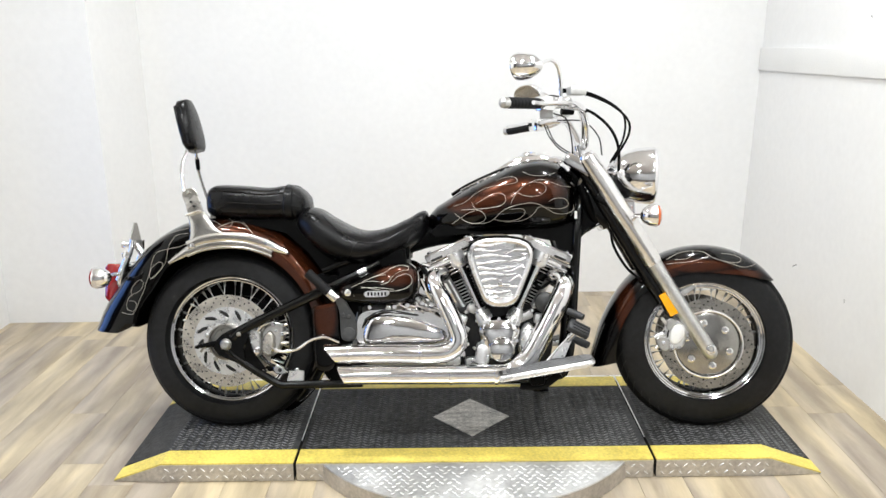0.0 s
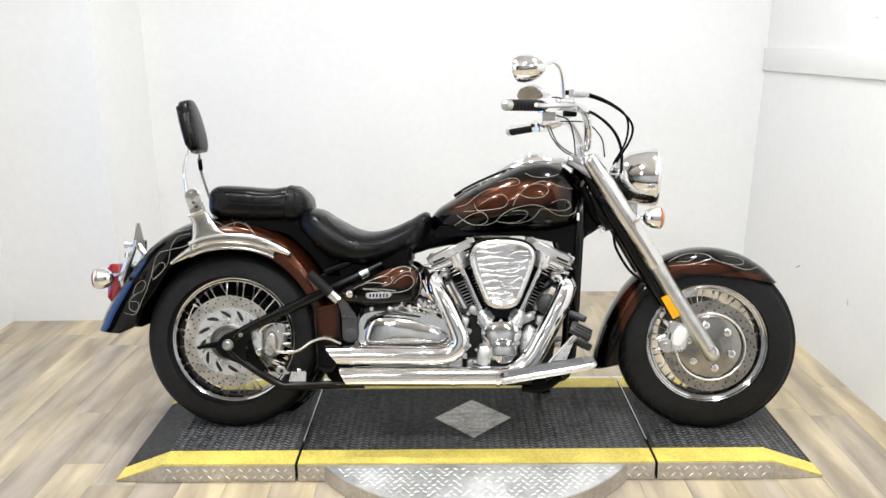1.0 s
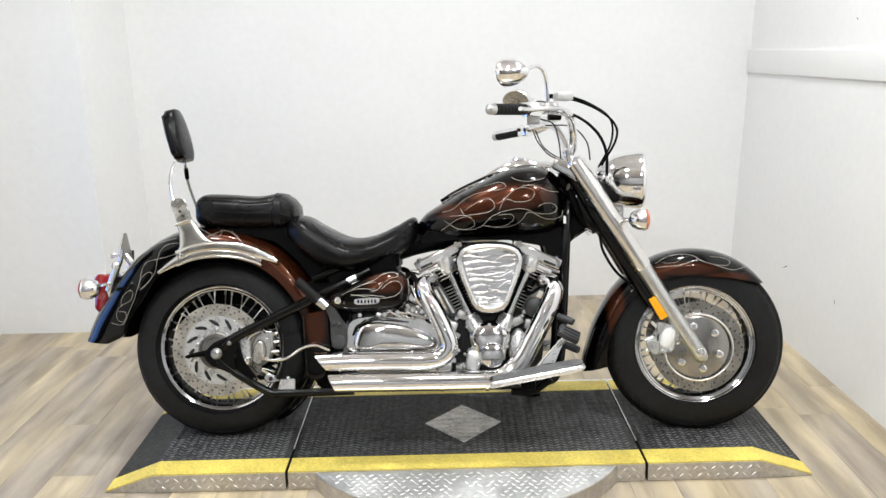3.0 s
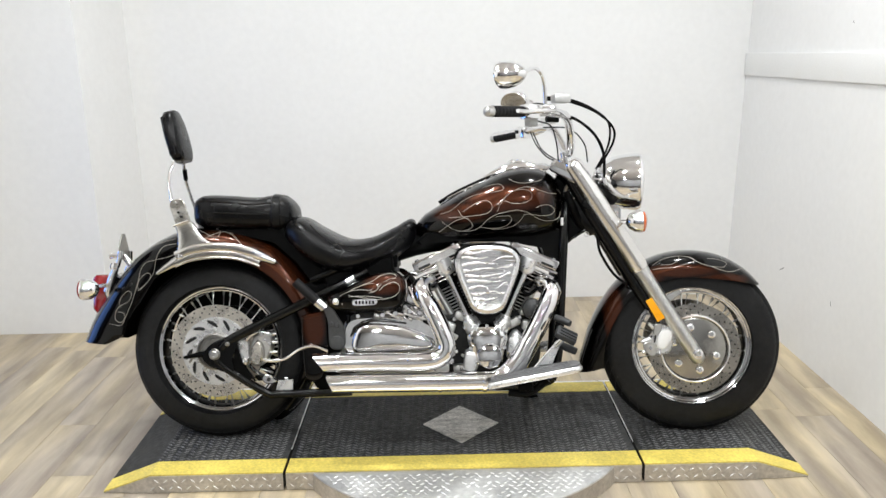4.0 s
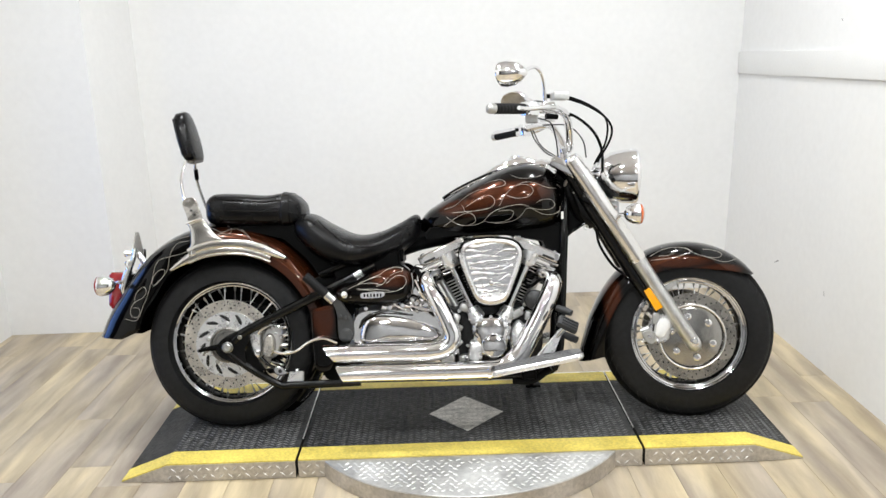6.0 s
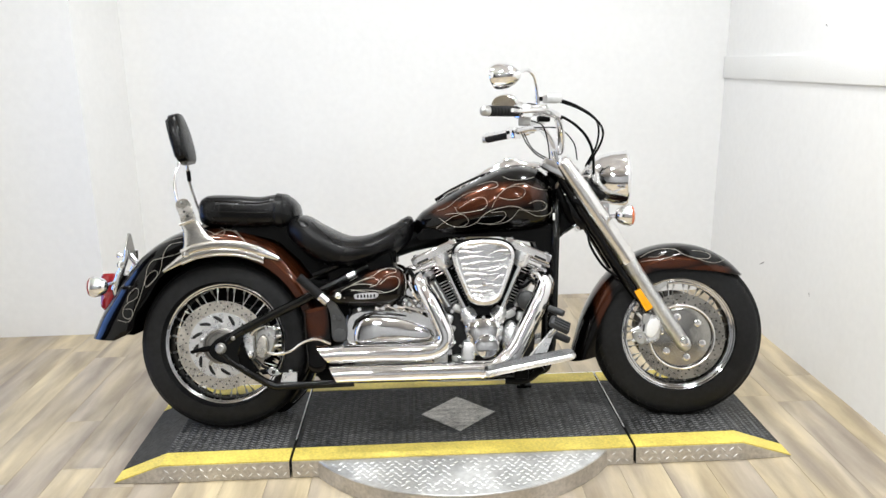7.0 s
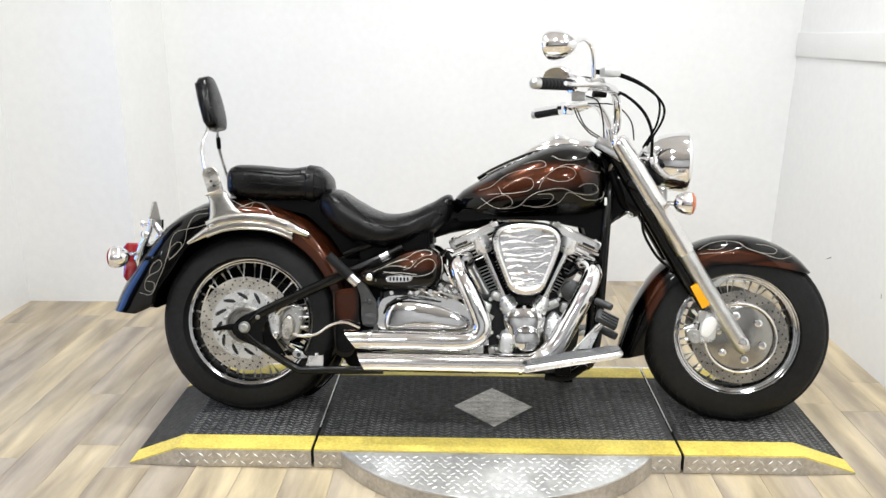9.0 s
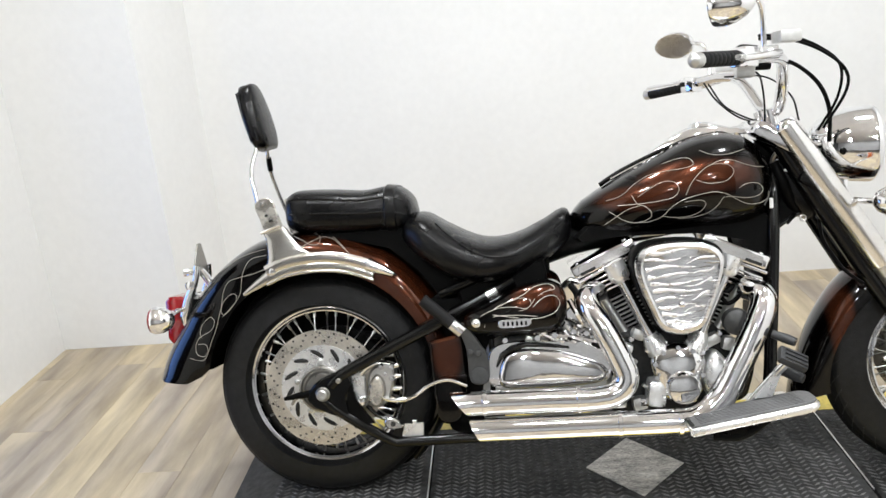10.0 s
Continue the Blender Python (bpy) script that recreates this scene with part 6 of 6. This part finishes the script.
def cylinder(sign, name):
    """sign -1: the rear pot, +1: the front one."""
    ax = Vector((sign * math.sin(radians(24)), 0, math.cos(radians(24))))
    cyl = bpart("cylinder", rbox((0.145, 0.172, 0.20), Matrix.Translation(CR0 + ax * 0.195) @ Matrix.Rotation(radians(24 * sign), 4, "Y"), 0.03), BLACK_SATIN, bike, name)
    rot = Matrix.Rotation(radians(24 * sign), 4, "Y")
    for k in range(13):
        d = 0.122 + k * 0.0118
        c = CR0 + ax * d
        bpart("fin", rbox((0.152, 0.190, 0.0034), Matrix.Translation(c) @ rot, 0.0014), CAST, cyl)
    head = bpart("cylinder_head", rbox((0.155, 0.20, 0.055), Matrix.Translation(CR0 + ax * 0.288) @ rot, 0.010), BLACK_SATIN, cyl, "alloy cylinder head")
    for k in range(4):
        bpart("head_fin", rbox((0.185 + 0.006 * k, 0.232, 0.0052), Matrix.Translation(CR0 + ax * (0.278 + 0.0125 * k) + Vector((sign * 0.016, 0, 0))) @ rot, 0.002), CHROME, cyl)
    cov = Matrix.Translation(CR0 + ax * 0.352 + Vector((sign * 0.026, 0, 0))) @ rot
    bpart("rocker_cover", rbox((0.180, 0.240, 0.036), cov, 0.006), CHROME, bike, "chrome rocker cover")
    bpart("cover_flange", rbox((0.192, 0.245, 0.009), cov @ Matrix.Translation((0, 0, -0.024)), 0.003), CHROME, bike, "polished flange")
    bpart("cover_panel", slab([(-0.078 * sign, -0.012), (0.080 * sign, -0.012), (0.070 * sign, 0.012), (-0.060 * sign, 0.012)], -0.1205, -0.1245, edge=0.001).move(cov), FORK_CHROME, bike, "dull flat side of the rocker cover")
    bpart("cover_slot", rbox((0.044, 0.003, 0.008), cov @ pose(sign * 0.052, -0.1250, -0.0085), 0.001), DARK_GAP, bike, "dark slot in the rocker cover")
    for bx in (-0.07, 0.07):
        bpart("cover_bolt", lathe([(0, 0.008), (0.006, 0.008), (0.008, 0.005), (0.008, 0.001)], cov @ Vector((bx, -0.095, 0.016)), cov.to_3x3() @ Vector((0, 0, 1)), 10), CHROME, bike)
    b0 = Vector((0.112 + sign * 0.056, -0.156, 0.412))
    b1 = Vector((0.112 + sign * 0.133, -0.156, 0.584))
    pr = bpart("pushrod_tube", tube([b0, b1], 0.0150, 16), CHROME, bike, "chrome pushrod tube")
    bpart("tube_cup", tube([b1 - (b1 - b0) * 0.05, b1 - (b1 - b0) * 0.01, b1 + (b1 - b0) * 0.04, b1 + (b1 - b0) * 0.24], (0.018, 0.0255, 0.0275, 0.0275), 20), BRIGHT, pr, "bright upper cup")
    bpart("tube_base", tube([b0 - (b1 - b0) * 0.16, b0 + (b1 - b0) * 0.02, b0 + (b1 - b0) * 0.12], (0.030, 0.027, 0.018), 18), BRIGHT, pr, "bright lower cup")
    bpart("tube_collar", tube([b0 + (b1 - b0) * 0.10, b0 + (b1 - b0) * 0.16], 0.0165, 16), CHROME, pr)
    e0, e1 = CR0 + ax * 0.075 + Vector((sign * 0.062, -0.100, 0)), CR0 + ax * 0.255 + Vector((sign * 0.080, -0.096, 0))
    bpart("cylinder_edge", tube([e0, e1], (0.013, 0.011), 10), SATIN, cyl, "light alloy cylinder edge")
    return cyl


cylinder(-1, "finned rear cylinder")
cylinder(1, "finned front cylinder")
bpart("tappet_block", rbox((0.055, 0.05, 0.05), pose(0.060, -0.145, 0.400, 0, 20), 0.012), POLISHED, bike, "alloy tappet block")
bpart("tappet_block", rbox((0.055, 0.05, 0.05), pose(0.165, -0.145, 0.400, 0, -20), 0.012), POLISHED, bike, "alloy tappet block")
cam_cover = bpart("cam_cover", dome(rounded([(0.042, 0.360), (0.065, 0.395), (0.112, 0.408), (0.160, 0.395), (0.182, 0.360), (0.170, 0.310), (0.155, 0.270), (0.112, 0.252), (0.070, 0.270), (0.055, 0.310)], 5), -0.120, -0.172, 0.020), CHROME, bike, "chrome cam cover", angle=60)
bpart("round_cover", lathe([(0, 0.044), (-0.014, 0.044), (-0.024, 0.038), (-0.028, 0.022), (-0.029, 0.001)], (0.120, -0.188, 0.296), sides=32), CHROME, cam_cover, "round chrome cap")
for k in range(7):
    a = radians(-20 + 37 * k)
    bpart("cover_bolt", lathe([(0, 0.006), (-0.007, 0.006), (-0.007, 0.001)], (0.112 + 0.062 * math.cos(a), -0.188, 0.345 + 0.055 * math.sin(a)), sides=10), CHROME, cam_cover)
bpart("oil_filter_housing", rbox((0.050, 0.07, 0.072), pose(0.056, -0.152, 0.278, 0, 8), 0.016), BRIGHT, bike, "alloy oil filter housing")
bpart("front_engine_cover", dome(rounded([(0.178, 0.300), (0.190, 0.360), (0.215, 0.380), (0.245, 0.340), (0.245, 0.280), (0.215, 0.255), (0.190, 0.262)], 5), -0.12, -0.152, 0.022), BRIGHT, bike, "bright rounded engine cover", angle=60)
for x, z, w, h, a in ((-0.020, 0.385, 0.040, 0.050, 20), (-0.045, 0.255, 0.050, 0.040, 0), (0.015, 0.245, 0.040, 0.035, -10), (0.205, 0.405, 0.050, 0.030, -25), (0.250, 0.395, 0.035, 0.035, 10), (0.020, 0.430, 0.035, 0.030, 25)):
    bpart("case_boss", rbox((w, 0.045, h), pose(x, -0.128, z, 0, a), 0.010), BRIGHT if h > 0.036 else CAST, bike, "bright alloy engine boss")
for x, z in ((-0.030, 0.340), (-0.005, 0.300), (0.060, 0.238), (0.165, 0.238), (0.215, 0.330), (0.225, 0.425), (0.000, 0.420), (0.040, 0.445), (0.185, 0.445)):
    bpart("case_bolt", lathe([(0, 0.0075), (-0.012, 0.0075), (-0.015, 0.005), (-0.015, 0.001)], (x, -0.140, z), sides=10), CHROME, bike)
bpart("horn", lathe([(0, 0.030), (-0.03, 0.036), (-0.05, 0.034), (-0.058, 0.024), (-0.060, 0.002)], (0.270, -0.108, 0.452), sides=28), GREY_METAL, bike, "round dark grey horn")
gc = bpart("gearbox_cover", dome(rounded([(-0.352, 0.330), (-0.350, 0.358), (-0.338, 0.388), (-0.316, 0.406), (-0.286, 0.412), (-0.247, 0.411), (-0.186, 0.402), (-0.130, 0.384), (-0.089, 0.366), (-0.068, 0.346), (-0.077, 0.322), (-0.132, 0.312), (-0.215, 0.308), (-0.293, 0.308), (-0.338, 0.313)], 5), -0.145, -0.186, 0.017, 8), CHROME, bike, "long chrome gearbox cover", angle=60)
# black tube put in for the shaded gap above the cover
bpart("cover_rib", tube([(-0.356, -0.176, 0.368), (-0.342, -0.178, 0.396), (-0.314, -0.180, 0.414), (-0.277, -0.180, 0.424), (-0.229, -0.178, 0.420), (-0.164, -0.176, 0.410)], (0.003, 0.0062, 0.0070, 0.0062, 0.0045, 0.002), 8), BLACK_GLOSS, gc)
bpart("cover_flange", slab(rounded([(-0.378, 0.322), (-0.380, 0.380), (-0.360, 0.420), (-0.300, 0.432), (-0.200, 0.430), (-0.110, 0.418), (-0.064, 0.385), (-0.060, 0.335), (-0.100, 0.312), (-0.330, 0.310)], 5), -0.148, -0.168, edge=0.004), POLISHED, gc, "flange")
for k in range(8):
    x = -0.352 + k * 0.036
    bpart("cover_bolt", lathe([(0, 0.006), (-0.008, 0.006), (-0.008, 0.001)], (x, -0.167, 0.318), sides=10), CHROME, gc)
for k in range(6):
    p0 = Vector((-0.245 + 0.028 * k, -0.16, 0.452 - 0.006 * k))
    bpart("linkage", tube([p0, p0 + Vector((0.045, -0.012, -0.018 + 0.012 * (k % 2)))], 0.0065, 8), CHROME if k % 2 else POLISHED, bike, "small chrome linkage fitting")
for pts, r, mm in (([(-0.155, -0.14, 0.530), (-0.140, -0.165, 0.500), (-0.120, -0.165, 0.470), (-0.085, -0.16, 0.440)], 0.0075, CHROME),
                   ([(-0.165, -0.13, 0.480), (-0.130, -0.165, 0.462), (-0.100, -0.170, 0.430)], 0.006, POLISHED),
                   ([(-0.150, -0.13, 0.570), (-0.135, -0.15, 0.545), (-0.140, -0.155, 0.510)], 0.009, BLACK_SATIN),
                   ([(-0.210, -0.15, 0.455), (-0.160, -0.175, 0.440), (-0.090, -0.180, 0.425)], 0.0055, CHROME),
                   ([(0.235, -0.12, 0.530), (0.250, -0.14, 0.500), (0.285, -0.13, 0.520), (0.300, -0.10, 0.560)], 0.006, BLACK_SATIN),
                   ([(0.215, -0.13, 0.560), (0.240, -0.15, 0.535), (0.265, -0.14, 0.545)], 0.007, BLACK_SATIN)):
    bpart("hose", tube(pts, r, 8, 5), mm, bike, "small engine hose")
for x, z in ((-0.150, 0.452), (-0.118, 0.446), (-0.200, 0.446), (-0.245, 0.440), (-0.330, 0.438), (-0.090, 0.412)):
    bpart("fitting", lathe([(0, 0.010), (-0.010, 0.010), (-0.014, 0.007), (-0.014, 0.001)], (x, -0.165, z), sides=10), CHROME, bike)
bpart("bracket", slab(rounded([(-0.165, 0.500), (-0.130, 0.520), (-0.105, 0.490), (-0.120, 0.455), (-0.155, 0.460)], 4), -0.125, -0.135, edge=0.003), POLISHED, bike, "alloy bracket")
rnd = random.Random(21)
for k in range(26):
    x, z = rnd.uniform(-0.275, -0.085), rnd.uniform(0.418, 0.468)
    z -= 0.10 * max(0.0, x + 0.14)
    w, h = rnd.uniform(0.012, 0.034), rnd.uniform(0.006, 0.016)
    m = pose(x, -0.155 - rnd.uniform(0, 0.022), z, 0, rnd.uniform(5, 45), rnd.uniform(-25, 25))
    bpart("fitting", rbox((w, 0.018, h), m, 0.003), (CHROME, BRIGHT, POLISHED, BLACK_GLOSS)[k % 4], bike)
for k in range(10):
    x, z = rnd.uniform(-0.05, 0.03), rnd.uniform(0.235, 0.40)
    m = pose(x, -0.142 - rnd.uniform(0, 0.012), z, 0, rnd.uniform(-40, 40), 0)
    bpart("fitting", rbox((rnd.uniform(0.012, 0.026), 0.016, rnd.uniform(0.008, 0.022)), m, 0.004), (CHROME, BRIGHT, CAST)[k % 3], bike)
bpart("carburettor", rbox((0.10, 0.12, 0.10), pose(0.112, -0.02, 0.56), 0.02), BLACK_SATIN, bike, "black carburettor in the vee")
bpart("mount_bracket", tube([(-0.172, -0.10, 0.560), (-0.150, -0.115, 0.580), (-0.128, -0.12, 0.575)], 0.008, 8, 4), POLISHED, bike, "bright metal bracket behind the cylinder")

# air cleaner
AIR = rounded([(0.022, 0.640), (0.050, 0.668), (0.112, 0.676), (0.176, 0.668), (0.208, 0.640), (0.206, 0.590), (0.180, 0.510), (0.158, 0.462), (0.114, 0.446), (0.070, 0.462), (0.048, 0.510), (0.022, 0.590)], 6)


def air_at(k, y, cx=0.114, cz=0.568):
    return [Vector((cx + (x - cx) * k * 1.11, y - 0.026, cz + (z - cz) * k)) for x, z in AIR]


bpart("air_filter_body", loft([air_at(1.05, -0.105), air_at(1.06, -0.120), air_at(1.06, -0.195), air_at(1.04, -0.200)]), BLACK_SATIN, bike, "black air filter body")
ac = bpart("air_cleaner_cover", loft([air_at(1.0, -0.200), air_at(1.02, -0.206), air_at(1.02, -0.216), air_at(0.985, -0.226), air_at(0.90, -0.230), air_at(0.84, -0.227), air_at(0.4, -0.228), air_at(0.02, -0.228)]), ENGRAVED, bike, "chrome air cleaner cover with engraved flames", angle=25)
bpart("centre_bolt", lathe([(0, 0.008), (-0.005, 0.008), (-0.007, 0.004), (-0.007, 0.001)], (0.114, -0.254, 0.522), sides=14), CHROME, ac)
rnd = random.Random(5)
# flame licks: broad ones from the rear edge with drawn-out tips, slender ones answering from the front edge
for k in range(15):
    rear_edge = k < 10
    z = 0.476 + 0.0195 * k if rear_edge else 0.520 + 0.030 * (k - 10)
    halfw = 1.11 * table([(0.44, 0.02), (0.50, 0.048), (0.58, 0.070), (0.64, 0.078), (0.68, 0.062)], z)[0]
    d = 1 if rear_edge else -1
    ln = halfw * (rnd.uniform(1.0, 1.75) if rear_edge else rnd.uniform(0.55, 0.95))
    fat = rnd.uniform(0.0045, 0.0068) if rear_edge else 0.0030
    pts = [(0.114 - d * (halfw - 0.002) + d * ln * u, -0.2545, z + 0.0035 * math.sin(5.5 * u + k * 1.7) + (0.004 if rear_edge else -0.016) * u) for u in [j / 12 for j in range(13)]]
    bpart("flame_lick", tube(pts, [0.0006 + fat * (1 - j / 12) ** 0.9 * (0.72 + 0.28 * math.cos(j * 1.3 + k)) for j in range(13)], 8, flat=0.25), BRIGHT, ac, "bright flame relief")

# exhaust
def pipe(pts, r, cut, name, n=8):
    """A tube that ends in a slash cut, with its dark bore."""
    P = smooth_path(pts, n)
    g = tube(P, r, 24, caps=True)
    sides = 24
    last = len(P) - 1
    zc = P[-1].z
    for i in range(last * sides, (last + 1) * sides):
        x, y, z = g.v[i]
        g.v[i] = (x - cut * (z - zc) / r, y, z)
    g.f = g.f[:-1]
    ob = bpart("exhaust_pipe", g, CHROME, bike, name, angle=60)
    bore = tube([P[-1] + Vector((0.09, 0, 0)), P[-1] + Vector((0.001, 0, 0))], r - 0.003, 24, caps=True)
    for i in range(24, 48):
        x, y, z = bore.v[i]
        bore.v[i] = (x - cut * (z - zc) / r, y, z)
    bore.f = bore.f[:-1]
    bpart("bore", bore, DARK_GAP, ob, "black bore")
    return ob


up = pipe([(-0.080, -0.125, 0.548), (-0.108, -0.160, 0.538), (-0.106, -0.190, 0.512), (-0.075, -0.212, 0.460), (-0.040, -0.222, 0.385), (-0.026, -0.226, 0.335), (-0.052, -0.228, 0.298), (-0.110, -0.230, 0.286), (-0.25, -0.232, 0.287), (-0.455, -0.235, 0.287)], 0.0315, 0.024, "polished chrome slash-cut exhaust pipe")
lo = pipe([(0.300, -0.125, 0.540), (0.328, -0.160, 0.526), (0.328, -0.185, 0.500), (0.300, -0.200, 0.440), (0.250, -0.208, 0.345), (0.205, -0.214, 0.270), (0.150, -0.220, 0.226), (0.08, -0.224, 0.218), (-0.15, -0.228, 0.217), (-0.420, -0.232, 0.217)], 0.0325, 0.016, "polished chrome slash-cut exhaust pipe")
bpart("heat_shield", tube([(0.348, -0.178, 0.520), (0.318, -0.196, 0.440), (0.270, -0.204, 0.345), (0.222, -0.212, 0.262)], 0.020, 14, 5), CHROME, lo, "chrome heat shield")
for ob, xs, z in ((up, (-0.39, -0.15), 0.287), (lo, (-0.05, 0.10), 0.217)):
    for x in xs:
        bpart("clamp", lathe([(-0.006, 0.0335), (-0.005, 0.0345), (0.005, 0.0345), (0.006, 0.0335)], (x, -0.2325 if z > 0.25 else -0.227, z), (1, 0, 0), 28), CHROME, ob)


# floorboards and pedal
def board(s):
    m = Matrix.Translation((0.262, s * 0.275, 0.250)) @ Matrix.Rotation(radians(-10.0), 4, "Y")
    o = rounded([(-0.150, -0.050), (-0.138, -0.060), (0.10, -0.060), (0.150, -0.046), (0.158, 0.0), (0.150, 0.046), (0.10, 0.060), (-0.138, 0.060), (-0.150, 0.050)], 4)
    b = bpart("floorboard", slab(o, -0.014, 0.006, "z", 0.006).move(m), BRIGHT, bike, "bright alloy floorboard with black rubber mat")
    bpart("mat", slab([(x * 0.97, y * 0.95) for x, y in o], 0.0065, 0.011, "z", 0.0015).move(m), MAT, b, "ribbed rubber mat, its grey reflection put into the colour")
    for k in range(9):
        bpart("mat_rib", rbox((0.25, 0.005, 0.0026), m @ pose(-0.006, -0.044 + 0.011 * k, 0.0118), 0.001), MAT, b)
    bpart("board_bracket", rbox((0.05, 0.12, 0.035), pose(0.235, s * 0.20, 0.205), 0.008), BLACK_SATIN, b)
    bpart("board_arm", tube([(0.18, s * 0.23, 0.180), (0.25, s * 0.24, 0.182), (0.31, s * 0.25, 0.225)], 0.013, 10, 4), BLACK_SATIN, b)


both(board)
pedal = bpart("brake_pedal", tube([(0.262, -0.225, 0.245), (0.300, -0.228, 0.290), (0.340, -0.236, 0.335), (0.362, -0.246, 0.360)], 0.010, 10, 4, flat=0.6), POLISHED, bike, "alloy brake pedal with rubber pad")
pp = Matrix.Translation((0.371, -0.262, 0.373)) @ Matrix.Rotation(radians(27), 4, "Y") @ Matrix.Rotation(radians(36), 4, "X")
bpart("pad", rbox((0.074, 0.048, 0.022), pp, 0.008), PEDAL_RUBBER, pedal, "ribbed rubber pedal pad")
for k in range(3):
    bpart("pad_rib", rbox((0.058, 0.007, 0.006), pp @ Matrix.Translation((0.004, -0.014 + 0.014 * k, 0.0120)), 0.002), PEDAL_RUBBER, pedal)
bpart("peg_rubber", tube([(0.342, -0.205, 0.427), (0.372, -0.225, 0.416), (0.388, -0.236, 0.409)], (0.011, 0.013, 0.011), 12), PEDAL_RUBBER, bike, "black rubber peg")
bpart("peg_rubber", tube([(0.362, -0.205, 0.333), (0.390, -0.225, 0.322), (0.404, -0.236, 0.316)], (0.013, 0.014, 0.012), 12), PEDAL_RUBBER, bike, "black rubber peg")
bpart("pedal_bracket", slab([(0.285, 0.272), (0.340, 0.352), (0.354, 0.356), (0.350, 0.332), (0.326, 0.275)], -0.232, -0.240, edge=0.002), BRIGHT, bike, "alloy pedal bracket")
bpart("sump", rbox((0.30, 0.18, 0.05), pose(0.05, 0, 0.180), 0.015), CAST, bike, "")

# ---------------------------------------------------------------- floor planks
PW, PL, FRONT = 0.152, 1.22, -0.6
rnd = random.Random(11)
plank_mesh = {}
nrow = int((RIGHT - LEFT + 2 * T) / PW) + 1
for i in range(nrow):
    x = LEFT - T + (i + 0.5) * PW
    y = FRONT - rnd.uniform(0, PL)
    while y < BACK + T:
        a, b = max(y, FRONT), min(y + PL, BACK + T)
        y += PL
        x0, x1 = x - PW / 2 + 0.0004, min(x + PW / 2 - 0.0004, RIGHT + T)
        if b - a < 0.03 or x1 - x0 < 0.02:
            continue
        key = (round(b - a, 4), round(x1 - x0, 4))
        if key not in plank_mesh:
            w, l = (x1 - x0) / 2, (b - a) / 2 - 0.0004
            c = 0.0008
            v = [(-w, -l, -0.0035), (w, -l, -0.0035), (w, l, -0.0035), (-w, l, -0.0035), (-w, -l, -c), (w, -l, -c), (w, l, -c), (-w, l, -c), (-w + c, -l + c, 0), (w - c, -l + c, 0), (w - c, l - c, 0), (-w + c, l - c, 0)]
            f = [(0, 1, 5, 4), (1, 2, 6, 5), (2, 3, 7, 6), (3, 0, 4, 7), (4, 5, 9, 8), (5, 6, 10, 9), (6, 7, 11, 10), (7, 4, 8, 11), (8, 9, 10, 11)]
            plank_mesh[key] = mesh_of("plank", Geo().add(v, f), PLANK, smooth=False)
        pl = new("plank", plank_mesh[key])
        pl.parent = floor
        pl.location = ((x0 + x1) / 2, (a + b) / 2, 0)
